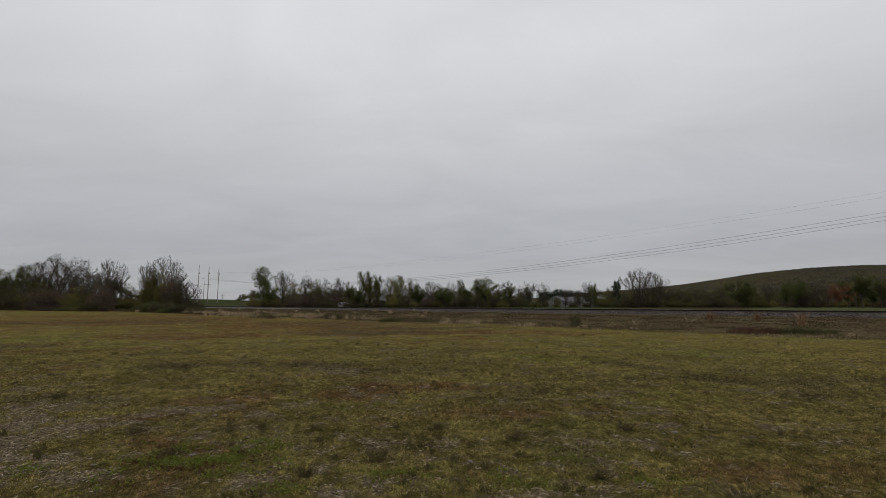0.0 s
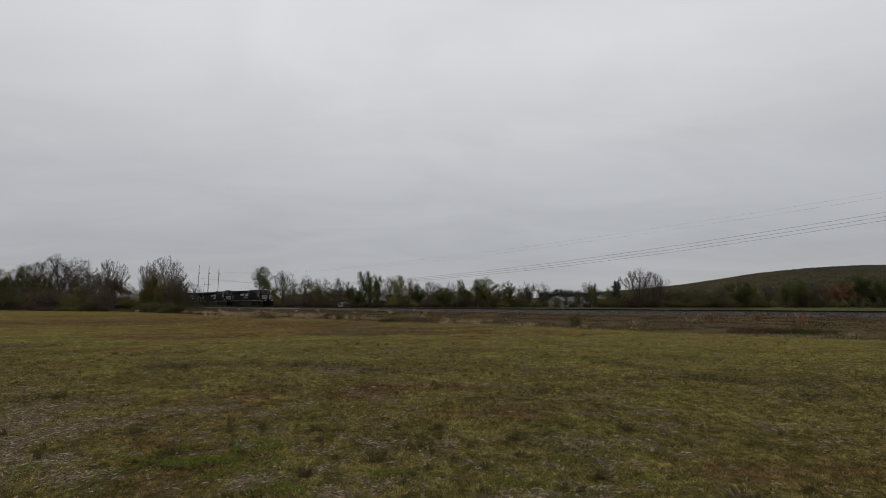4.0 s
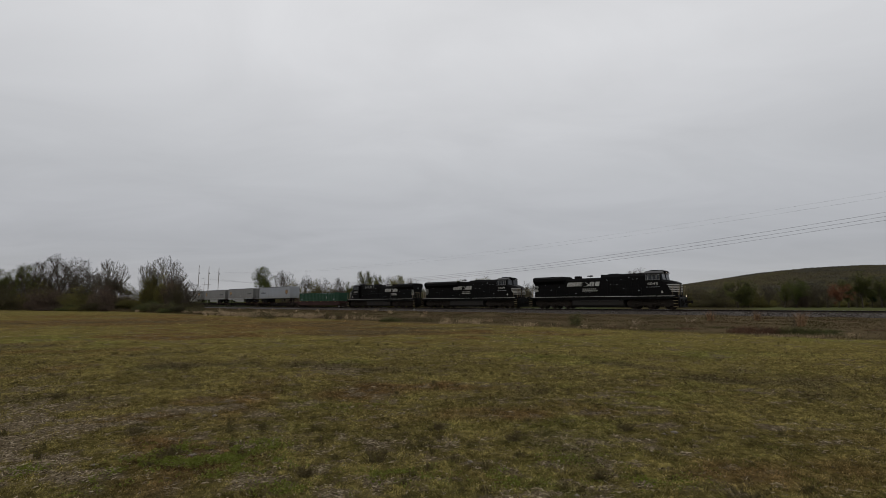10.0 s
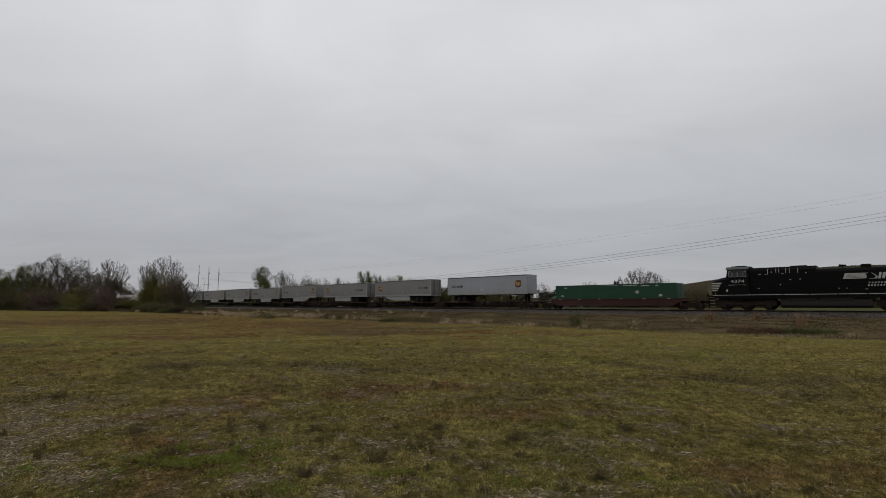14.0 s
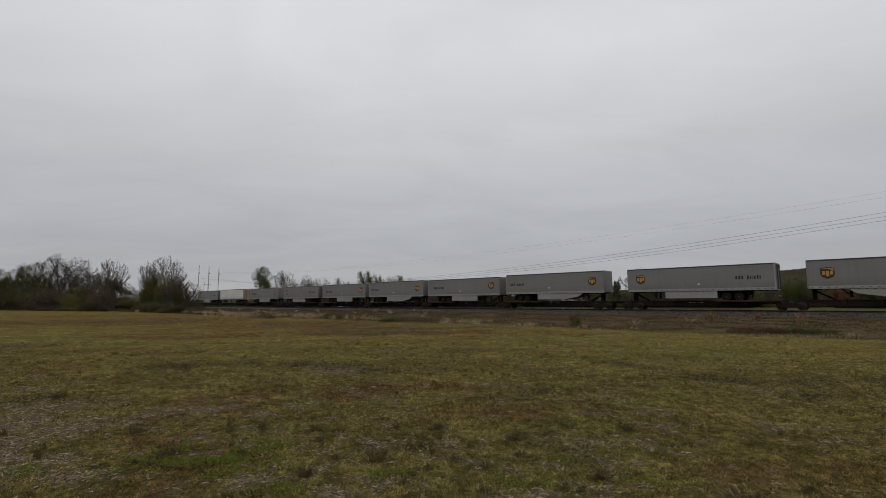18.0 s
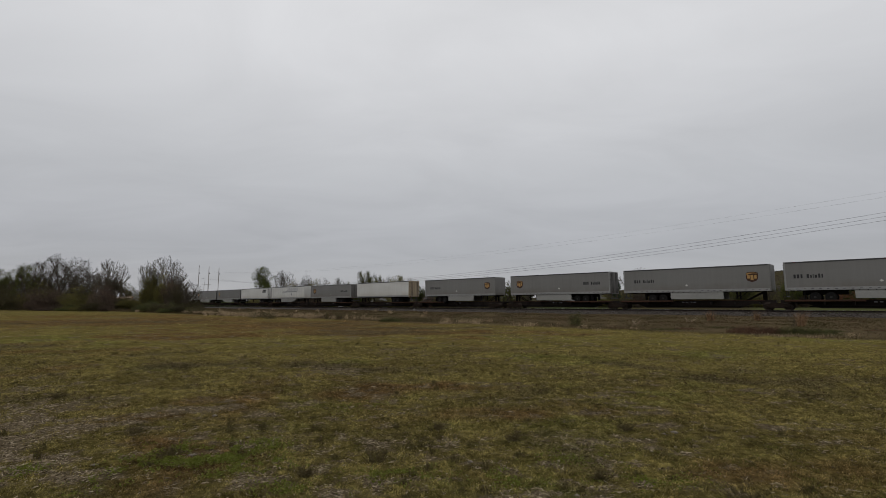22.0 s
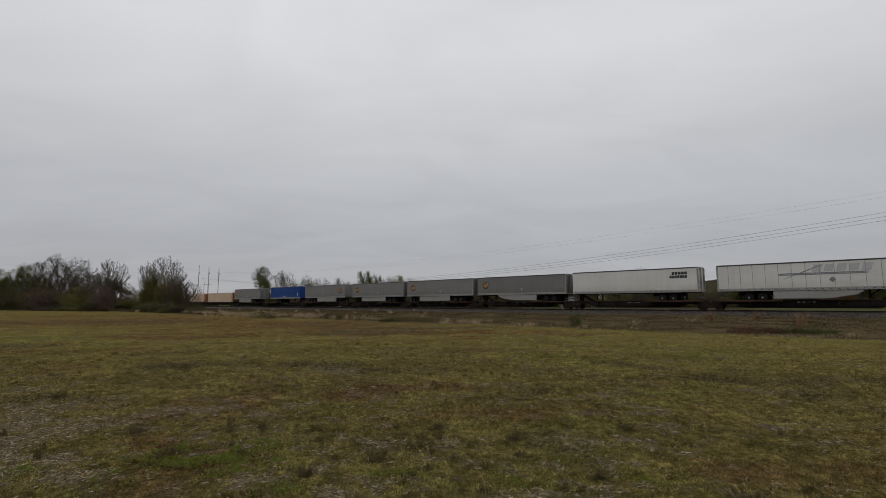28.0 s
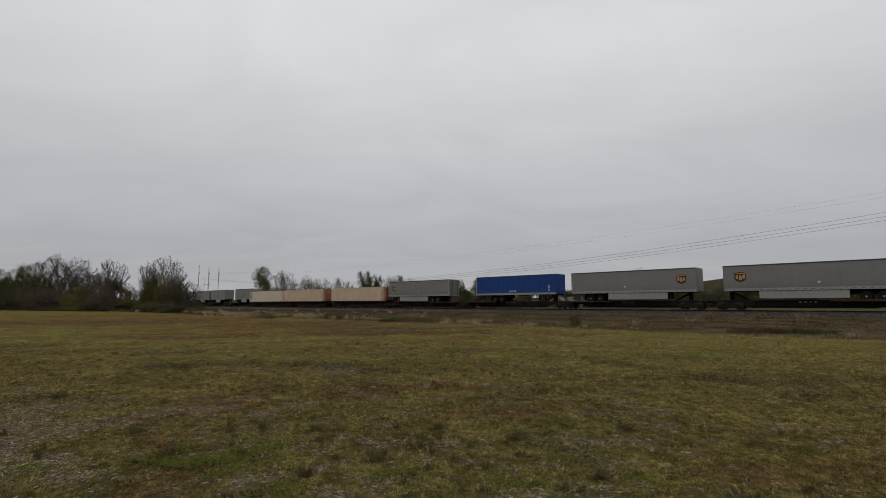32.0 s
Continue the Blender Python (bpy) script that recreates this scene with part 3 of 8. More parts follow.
ballast = build_ballast()
M_STONES = islands("loose_ballast_stone", [(0, (0.022, 0.018, 0.015)), (0.5, (0.054, 0.046, 0.040)), (0.85, (0.096, 0.083, 0.073)), (1, (0.19, 0.167, 0.150))], 0.95)
ROCK_V = np.array([(1, 0, 0.1), (0.35, 0.9, -0.1), (-0.7, 0.6, 0.15), (-0.85, -0.45, -0.1), (0.25, -0.95, 0.1), (0.1, 0.1, 0.75), (0, 0, -0.6)])
ROCK_F = np.array([(0, 1, 5), (1, 2, 5), (2, 3, 5), (3, 4, 5), (4, 0, 5), (1, 0, 6), (2, 1, 6), (3, 2, 6), (4, 3, 6), (0, 4, 6)])


def rocks(pos, size, flat=0.7):
    """Many small angular stones in two arrays."""
    n = len(pos)
    a = rng.uniform(0, 2 * np.pi, n)
    j = 1 + rng.uniform(-0.35, 0.35, (n, 7, 3))
    v = ROCK_V[None] * j * size[:, None, None]
    v[..., 2] *= flat
    c, s = np.cos(a)[:, None], np.sin(a)[:, None]
    v = np.stack([v[..., 0] * c - v[..., 1] * s, v[..., 0] * s + v[..., 1] * c, v[..., 2]], -1) + pos[:, None]
    return v.reshape(-1, 3), (ROCK_F[None] + (np.arange(n) * 7)[:, None, None]).reshape(-1, 3)


def build_ballast_stones():
    n = 20000
    s = 28 - 130 * rng.power(0.62, n)
    q = rng.uniform(-4.3, -0.9, n)
    h = np.interp(q, [-4.1, -3.3, -2.1, -1.4], [0.18, 0.33, 0.58, 0.62])
    q = q + TRACK
    pos = np.c_[s * AX.x + q * AC.x, s * AX.y + q * AC.y, h + 0.01]
    v, f = rocks(pos, rng.uniform(0.045, 0.10, n))
    return tagged(new("ballast_stones", raw("ballast_stones", v, f, M_STONES)), "loose grey crushed stones on the railway bed", "stones", kind="stuff")


build_ballast_stones()
track = tagged(new("railway_track"), "single railway track with rusty steel rails on dark ties", "railway track", kind="structure")
for side in (-0.7525, 0.7525):
    rail_prof = [(-0.075, 0), (0.075, 0), (0.075, 0.02), (0.012, 0.04), (0.012, 0.135), (0.037, 0.14), (0.037, 0.165), (-0.037, 0.165), (-0.037, 0.14), (-0.012, 0.135), (-0.012, 0.04), (-0.075, 0.02)]
    sh = Shape()
    sh.cross([(y, z) for y, z in rail_prof], -1500, 700)
    rail = part("rail", sh, M_STEEL, track)
    rail.matrix_basis = Matrix.Translation(at_line(0, TRACK + side, RAIL - 0.172)) @ pose(0, 0, 0, 0, 0, -TURN)
    top = part("rail_head", Shape().box(-1500, 700, -0.033, 0.033, 0.1655, 0.172), M_RAILTOP, rail, "polished running surface")
tie_mesh = Shape().box(-0.115, 0.115, -1.3, 1.3, -0.17, 0.0, 0.012).mesh("tie", M_TIE)
for i in range(280):
    tie = part("tie", tie_mesh, M_TIE, track)
    tie.matrix_basis = Matrix.Translation(at_line(30 - i * 0.56, TRACK, RAIL - 0.172)) @ pose(0, 0, 0, 0, 0, -TURN + random.uniform(-0.6, 0.6))
far_ties = Shape()
for i in range(900):
    x = 30 - 280 * 0.56 - i * 0.56
    far_ties.box(x - 0.115, x + 0.115, -1.3, 1.3, -0.17, 0.0)
ob = part("far_ties", far_ties, M_TIE, track)
ob["kind"] = "stuff"
ob.matrix_basis = Matrix.Translation(at_line(0, TRACK, RAIL - 0.173)) @ pose(0, 0, 0, 0, 0, -TURN)


# ---- the train: x forward, y to its left, z up from the rail's top ----
MOVING = []      # (thing, place of its origin along the track at the start, height, turned end for end)


def wheel(parent, x, y, r, name="wheel", trans=None):
    key = (round(r, 3), y > 0)
    if key not in wheel_meshes:
        o = 1 if y > 0 else -1
        sh = Shape().lathe([(r * 0.30, 0.09 * o), (r * 0.34, 0.05 * o), (r * 0.80, 0.03 * o), (r * 0.86, 0.07 * o), (r, 0.07 * o), (r, -0.05 * o), (r + 0.025, -0.055 * o), (r + 0.025, -0.08 * o), (r * 0.8, -0.08 * o)], 0, 22)
        wheel_meshes[key] = sh.mesh("wheel", M_WHEEL)
    ob = part(name, wheel_meshes[key], M_WHEEL, parent, "", (x, y, r))
    return ob


wheel_meshes = {}


def freight_truck(parent, x, r=0.42):
    """A two-axle truck with cast side frames."""
    sh = Shape()
    for y in (-1.0, 1.0):
        sh.side([(x - 1.15, 0.36), (x - 1.15, 0.56), (x - 0.75, 0.66), (x - 0.35, 0.78), (x + 0.35, 0.78), (x + 0.75, 0.66), (x + 1.15, 0.56), (x + 1.15, 0.36), (x + 0.72, 0.36),
                 (x + 0.42, 0.22), (x - 0.42, 0.22), (x - 0.72, 0.36)], y - 0.09, y + 0.09)
        for dx in (-0.2, 0.0, 0.2):
            sh.rod((x + dx, y * 1.0, 0.28), (x + dx, y * 1.0, 0.6), 0.085, None, 8)
        for dx in (-0.89, 0.89):
            sh.rod((x + dx, y - 0.13, r), (x + dx, y + 0.13, r), 0.13, None, 10)
    sh.box(x - 0.25, x + 0.25, -1.1, 1.1, 0.45, 0.72, 0.03)
    for dx in (-0.89, 0.89):
        sh.rod((x + dx, -0.85, r), (x + dx, 0.85, r), 0.075, None, 8)
    tr = part("truck", sh, M_CAST, parent)
    for dx in (-0.89, 0.89):
        for y in (-0.75, 0.75):
            wheel(tr, x + dx, y, r)
    return tr


def coupler(parent, x, way):
    sh = Shape().box(min(x, x + way * 0.7), max(x, x + way * 0.7), -0.12, 0.12, 0.78, 1.0, 0.03)
    sh.box(min(x + way * 0.62, x + way * 0.85), max(x + way * 0.62, x + way * 0.85), -0.2, 0.2, 0.72, 1.06, 0.05)
    return part("coupler", sh, M_UNDER, parent)


def words(body, material, depth=0.012):
    """Letters as a mesh, one unit high, in the plane of x and z."""
    cu = bpy.data.curves.new("numerals", "FONT")
    cu.body, cu.extrude, cu.size = body, depth, 1.0
    cu.align_x = "CENTER"
    ob = bpy.data.objects.new("numerals", cu)
    scene.collection.objects.link(ob)
    bpy.context.view_layer.update()
    me = bpy.data.meshes.new_from_object(ob.evaluated_get(bpy.context.evaluated_depsgraph_get()))
    bpy.data.objects.remove(ob)
    me.materials.clear()
    me.materials.append(material)
    return me


def locomotive(number, wide_rad, stripe_x, stripe_k, lit, louvres=False, rad_end=-5.0, hood_top=4.14):
    """A six-axle road locomotive, cab at +x; 22.8 m over its couplers."""
    loco = new("locomotive")
    # frame and walkway
    sh = Shape()
    sh.side([(-10.6, 1.42), (-10.6, 1.58), (10.12, 1.58), (10.12, 1.42), (8.6, 1.28), (4.2, 1.28), (3.7, 1.2), (-3.7, 1.2), (-4.2, 1.28), (-8.8, 1.28)], -1.5, 1.5)
    part("frame", sh, M_BLACK, loco)
    for y in (-1.515, 1.515):
        for k in range(9):
            x0 = -9.9 + k * 2.2
            part("sill_stripe", Shape().box(x0, x0 + 2.08, y - 0.012, y + 0.012, 1.595, 1.65), M_WHITE, loco, "narrow white line along the walkway edge")
    # long hood: rear radiators, engine room, equipment room
    rw = 1.42 if wide_rad else 1.30
    sh = Shape()
    sh.cross([(-0.95, 1.58), (0.95, 1.58), (0.95, hood_top - 0.24), (0.86, hood_top), (-0.86, hood_top), (-0.95, hood_top - 0.24)], -9.3, 0.4)
    hood = part("engine_hood", sh, M_BLACK, loco)
    for k in range(12):
        x0 = -8.9 + k * 0.72
        for y in (-0.965, 0.965):
            part("hood_door", Shape().box(x0, x0 + 0.66, y - 0.02, y + 0.02, 1.95, 3.62, 0.012), M_BLACK, hood)
    sh = Shape()
    sh.cross([(-0.98, 1.58), (0.98, 1.58), (1.0, 3.45), (rw, 3.85), (rw, 4.25), (rw - 0.22, 4.45), (-rw + 0.22, 4.45), (-rw, 4.25), (-rw, 3.85), (-1.0, 3.45)], -9.85, rad_end)
    rad = part("radiator_section", sh, M_BLACK, loco)
    for k in range(int((rad_end + 9.6) / 1.12)):
        part("radiator_panel", Shape().box(-9.6 + k * 1.12, -8.6 + k * 1.12, -rw + 0.3, rw - 0.3, 4.452, 4.50, 0.01), M_ROOFGREY if k in (1, 3) else M_BLACK, rad, "grey roof radiator panel" if k in (1, 3) else "")
    part("rear_headlight", Shape().lathe([(0.12, -0.03), (0.12, 0.03)], 0, 12), M_ROOFGREY, rad).matrix_basis = pose(-9.88, 0, 3.6, 0, 0, 90)
    for y in (-1.01, 1.01):
        for k in range(5):
            part("rear_end_stripe", Shape().side([(-9.84, 3.26 - k * 0.19), (-9.2, 3.26 - k * 0.19), (-9.3, 3.17 - k * 0.19), (-9.84, 3.17 - k * 0.19)], y - 0.012, y + 0.012), M_WHITE, loco, "white safety stripe")
    sh = Shape()
    sh.cross([(-1.02, 1.58), (1.02, 1.58), (1.02, 4.2), (0.88, 4.52), (-0.88, 4.52), (-1.02, 4.2)], 0.4, 6.22)
    room = part("equipment_room", sh, M_BLACK, loco)
    for k in range(7):
        x0 = 0.55 + k * 0.80
        for y in (-1.035, 1.035):
            part("hood_door", Shape().box(x0, x0 + 0.74, y - 0.02, y + 0.02, 1.95, 3.7, 0.012), M_BLACK, room)
    for x, z, w, h in ((1.2, 3.75, 0.10, 0.10), (4.1, 3.95, 0.12, 0.12), (3.1, 3.80, 0.20, 0.05), (4.5, 3.78, 0.26, 0.05), (5.1, 3.78, 0.26, 0.05), (1.7, 3.15, 0.10, 0.08), (2.5, 3.15, 0.16, 0.06), (3.4, 2.60, 0.10, 0.10), (5.3, 2.3, 0.2, 0.06)):
        for y in (-1.05, 1.05):
            part("data_plate", Shape().box(x, x + w, y - 0.02, y + 0.02, z, z + h), M_PALEGREY, room, "small white stencil plate")
    for x, z, w, h in ((-1.3, 2.15, 0.12, 0.06), (-1.9, 2.15, 0.12, 0.06), (-5.9, 3.0, 0.14, 0.06), (-7.2, 2.6, 0.18, 0.07), (-3.4, 2.05, 0.2, 0.05), (-8.1, 3.3, 0.12, 0.08)):
        for y in (-0.985, 0.985):
            part("data_plate", Shape().box(x, x + w, y - 0.02, y + 0.02, z, z + h), M_PALEGREY, hood, "small white stencil plate")
    for y in (-1.44, 1.44):
        part("cab_side_placard", Shape().box(8.12, 8.4, y - 0.03, y + 0.03, 2.0, 2.25), M_WHITE, loco, "small square white placard")
    if louvres:
        for y in (-1.05, 1.05):
            for x in (4.5, 3.76, 3.50, 2.90, 2.60, 1.90):
                part("vent_frame", Shape().box(x - 0.03, x + 0.03, y - 0.02, y + 0.02, 3.86, 4.34), M_FRAME, room, "pale vertical vent frame")
    # exhaust, horn, vents
    if rad_end < -4:
        part("exhaust_stack", Shape().box(-3.75, -3.0, -0.4, 0.4, 4.14, 4.5, 0.04), M_UNDER, loco)
    sh = Shape().rod((-1.6, 0, hood_top - 0.04), (-1.6, 0, hood_top + 0.28), 0.04)
    for dy in (-0.22, 0.0, 0.22):
        sh.rod((-1.9, dy, hood_top + 0.32), (-1.35, dy, hood_top + 0.32), 0.05, 0.11, 10)
    part("horn", sh, M_UNDER, loco)
    part("roof_vent", Shape().box(1.2, 2.6, -0.5, 0.5, 4.52, 4.62, 0.03), M_BLACK, loco)
    # cab
    sh = Shape()
    sh.cross([(-1.48, 1.58), (1.48, 1.58), (1.48, 4.26), (1.32, 4.46), (0.75, 4.66), (-0.75, 4.66), (-1.32, 4.46), (-1.48, 4.26)], 6.22, 8.22)
    cab = part("cab", sh, M_BLACK, loco)
    part("cab_roof", Shape().cross([(-1.34, 4.44), (-0.78, 4.69), (0.78, 4.69), (1.34, 4.44), (1.30, 4.50), (0.76, 4.74), (-0.76, 4.74), (-1.30, 4.50)], 6.17, 8.38), M_CABROOF, cab, "dull grey-edged cab roof")
    part("air_conditioner", Shape().box(6.6, 7.6, -0.55, 0.55, 4.74, 4.86, 0.04), M_BLACK, cab)
    part("antenna_dome", Shape().box(7.75, 8.05, -0.2, 0.2, 4.74, 4.86, 0.05), M_BLACK, cab)
    for y in (-1.49, 1.49):
        for x0, x1 in ((6.38, 6.68), (6.74, 7.21), (7.23, 7.70), (7.76, 8.08)):
            fr = part("window_frame", Shape().box(x0, x1, y - 0.03, y + 0.03, 3.58, 4.22, 0.015), M_FRAME, cab, "bare metal window frame")
            part("pane", Shape().box(x0 + 0.035, x1 - 0.035, y - 0.042, y + 0.042, 3.615, 4.185), M_GLASS, fr)
        part("window_hood", Shape().box(6.7, 7.78, min(y, y * 1.16), max(y, y * 1.16), 4.23, 4.28), M_CABROOF, cab, "grey sun visor over the side window")
        num = part("road_number", words(number, M_WHITE), M_WHITE, cab, "white painted numerals")
        turn = pose(0, 0, 0, 90, 0, 0) if y < 0 else pose(0, 0, 0, 90, 0, 180)
        num.matrix_basis = Matrix.Translation((7.25, y * 1.012, 2.97)) @ turn @ Matrix.Diagonal((0.66, 0.46, 1, 1))
        for x0, w in ((6.5, 0.22), (6.8, 0.14), (7.02, 0.22), (7.32, 0.12), (7.52, 0.62)):
            part("small_lettering", Shape().box(x0, x0 + w, y - 0.02, y + 0.02, 2.70, 2.745), M_PALEGREY, cab, "unreadable small lettering")
    sh = Shape()
    for y in (-0.72, 0.72):
        sh.side([(8.22, 3.62), (8.22, 4.42), (8.24, 4.42), (8.39, 3.62)], y - 0.5, y + 0.5)
    part("windshield", sh, M_GLASS, cab)
    # nose
    sh = Shape()
    sec = lambda x, w, h: [(x, -w, 1.58), (x, w, 1.58), (x, w, h - 0.25), (x, w - 0.25, h), (x, -w + 0.25, h), (x, -w, h - 0.25)]
    rings = sec(8.15, 1.46, 3.66) + sec(8.7, 1.36, 3.58) + sec(9.6, 1.15, 3.36) + sec(9.94, 0.98, 3.14)
    fs = [(0, 1, 2, 3, 4, 5), tuple(range(18, 24))]
    for k in range(3):
        fs += [(6 * k + i, 6 * k + (i + 1) % 6, 6 * k + 6 + (i + 1) % 6, 6 * k + 6 + i) for i in range(6)]
    sh.add(rings, fs)
    nose = part("nose", sh, M_BLACK, loco)
    for o in (-1, 1):
        for k in range(5):
            z = 3.02 - k * 0.2
            x0 = 8.84 + k * 0.11
            y0 = o * (1.36 + (x0 - 8.6) * (-0.21) + 0.02)
            sh = Shape().add([(x0, y0, z), (9.6, o * 1.17, z), (9.6, o * 1.17, z - 0.1), (x0 + 0.05, y0, z - 0.1), (x0, y0 - o * 0.03, z), (9.6, o * 1.14, z), (9.6, o * 1.14, z - 0.1), (x0 + 0.05, y0 - o * 0.03, z - 0.1)],
                             [(0, 1, 2, 3), (4, 7, 6, 5), (0, 4, 5, 1), (3, 2, 6, 7), (1, 5, 6, 2), (0, 3, 7, 4)])
            part("nose_stripe", sh, M_WHITE, nose, "white diagonal safety stripe")
            sh = Shape().add([(9.6, o * 1.17, z), (9.94, o * 1.0, z), (9.94, o * 0.2, z), (9.95, o * 0.2, z - 0.1), (9.95, o * 1.0, z - 0.1), (9.6, o * 1.17, z - 0.1), (9.5, o * 0.2, z), (9.5, o * 0.2, z - 0.1)],
                             [(0, 1, 4, 5), (1, 2, 3, 4), (0, 6, 2, 1), (5, 4, 3, 7), (6, 7, 3, 2), (0, 5, 7, 6)])
            part("nose_stripe", sh, M_WHITE, nose, "white diagonal safety stripe")
    lamp_mat = M_LAMP if lit else M_ROOFGREY
    hl = part("headlight", Shape().box(8.22, 8.34, -0.32, 0.32, 4.42, 4.66, 0.03), M_BLACK, cab)
    for y in (-0.15, 0.15):
        part("lens", Shape().lathe([(0.085, -0.006), (0.085, 0.006)], 0, 14), lamp_mat, hl, "lit white headlamp" if lit else "").matrix_basis = pose(8.345, y, 4.54, 0, 0, 90)
    for y in (-0.31, 0.31):
        part("lamp_shield", Shape().box(8.32, 8.49, y - 0.012, y + 0.012, 4.42, 4.66), M_BLACK, hl)
    for y in (-0.85, 0.85):
        part("number_board", Shape().box(8.22, 8.32, y - 0.28, y + 0.28, 4.36, 4.56, 0.02), M_BOXLAMP if lit else M_ROOFGREY, cab, "pale number board")
    # pilot, steps and railings at both ends
    for e, x in ((1, 10.12), (-1, -10.6)):
        part("pilot", Shape().box(min(x, x + e * 0.12), max(x, x + e * 0.12), -1.45, 1.45, 0.25, 1.45, 0.03), M_BLACK, loco)
        coupler(loco, x + e * 0.1 + (0.2 if e > 0 else 0), e)
        for y in (-1.0, -0.8, -0.5, 0.5, 0.8, 1.0):
            q0, q1, q2 = (x + e * 0.1, y, 1.25), (x + e * 0.34, y, 0.72), (x + e * 0.16, y * 0.92, 0.42)
            part("air_hose", Shape().rod(q0, q1, 0.03, None, 6).rod(q1, q2, 0.03, None, 6), M_UNDER, loco)
        for o in (-1, 1):
            sh = Shape()
            for k in range(4):
                sh.box(min(x - e * 0.55, x - e * 0.05), max(x - e * 0.55, x - e * 0.05), o * 1.25 - 0.22, o * 1.25 + 0.22, 0.35 + k * 0.34, 0.39 + k * 0.34)
            for dx in (-0.6, 0.0):
                sh.box(x + e * dx - 0.02, x + e * dx + 0.02, o * 1.47 - 0.02, o * 1.47 + 0.02, 0.3, 1.58)
            part("step_ladder", sh, M_BOGIE, loco, "dark entry steps")
            for k in range(4):
                part("step_edge", Shape().box(min(x - e * 0.55, x - e * 0.05), max(x - e * 0.55, x - e * 0.05), o * 1.48 - 0.012, o * 1.48 + 0.012, 0.345 + k * 0.34, 0.40 + k * 0.34), M_RAILING, loco, "cream painted step edge")
            sh = Shape()
            for dx in (-0.6, 0.0):
                sh.rod((x + e * dx, o * 1.45, 1.7), (x + e * dx, o * 1.45, 2.85), 0.03, None, 6)
            sh.rod((x, o * 1.45, 2.8), (x, o * 0.35, 2.8), 0.025, None, 6)
            sh.rod((x, o * 0.35, 1.7), (x, o * 0.35, 2.8), 0.025, None, 6)
            sh.rod((x, o * 0.9, 1.7), (x, o * 0.9, 2.8), 0.025, None, 6)
            part("end_handrail", sh, M_RAILING, loco, "cream painted handrail")
        for o in (-1, 1):
            part("ditch_light_shield", Shape().box(min(x + e * 0.1, x + e * 0.34), max(x + e * 0.1, x + e * 0.34), o * 1.09 - 0.012, o * 1.09 + 0.012, 1.48, 1.76), M_BLACK, loco)
            part("ditch_light", Shape().lathe([(0.085, -0.006), (0.085, 0.006)], 0, 12), lamp_mat if e > 0 else M_ROOFGREY, loco, "lit ditch lamp" if lit and e > 0 else "").matrix_basis = pose(x + e * 0.16, o * 0.95, 1.62, 0, 0, 90)
    for o in (-1, 1):
        sh = Shape()
        sh.rod((-10.0, o * 1.44, 2.75), (5.9, o * 1.44, 2.75), 0.02, None, 5)
        for k in range(9):
            x = -10.0 + k * 1.98
            sh.rod((x, o * 1.44, 1.7), (x, o * 1.44, 2.75), 0.02, None, 5)
        part("side_handrail", sh, M_BLACK, loco)
    # fuel tank and air reservoirs
    sh = Shape()
    sh.cross([(-1.2, 0.26), (-1.44, 0.5), (-1.44, 1.0), (-1.25, 1.24), (1.25, 1.24), (1.44, 1.0), (1.44, 0.5), (1.2, 0.26)], -3.6, 3.5)
    tank = part("fuel_tank", sh, M_TANK, loco)
    for o in (-1, 1):
        for x0, x1 in ((-2.3, 0.2), (0.5, 2.9)):
            part("air_reservoir", Shape().rod((x0, o * 1.3, 1.12), (x1, o * 1.3, 1.12), 0.19, None, 14), M_TANK, loco)
    # trucks
    for cx in (-6.75, 6.7):
        sh = Shape()
        for y in (-1.08, 1.08):
            sh.side([(cx - 2.85, 0.55), (cx - 2.85, 0.95), (cx - 2.3, 1.12), (cx - 1.6, 1.0), (cx - 1.0, 0.88), (cx + 1.0, 0.88), (cx + 1.6, 1.0), (cx + 2.3, 1.12), (cx + 2.85, 0.95), (cx + 2.85, 0.55), (cx + 2.45, 0.40), (cx + 1.6, 0.36), (cx + 0.6, 0.48), (cx - 0.6, 0.48), (cx - 1.6, 0.36), (cx - 2.45, 0.40)], y - 0.1, y + 0.1)
            sh.box(cx - 2.6, cx + 2.6, y - 0.05, y + 0.05, 1.05, 1.30)
            for dx in (-2.1, 0.0, 2.1):
                sh.box(cx + dx - 0.26, cx + dx + 0.26, y - 0.17, y + 0.17, 0.24, 0.80, 0.03)
            for dx in (-1.05, 1.05):
                sh.rod((cx + dx, y, 0.5), (cx + dx, y, 1.05), 0.16, None, 10)
                sh.rod((cx + dx - 0.5, y * 1.06, 0.95), (cx + dx + 0.4, y * 1.06, 0.7), 0.07, None, 8)
            for dx in (-1.55, 0.55, 1.55):
                sh.rod((cx + dx - 0.22, y * 1.09, 0.62), (cx + dx + 0.22, y * 1.09, 0.62), 0.11, None, 10)
                sh.box(cx + dx - 0.06, cx + dx + 0.06, y * 1.05 - 0.05, y * 1.05 + 0.05, 0.30, 0.62)
        sh.box(cx - 2.4, cx + 2.4, -0.95, 0.95, 0.6, 1.1, 0.05)
        tr = part("truck", sh, M_BOGIE, loco)
        for dx in (-2.1, 0.0, 2.1):
            for y in (-0.75, 0.75):
                wheel(tr, cx + dx, y, 0.53)
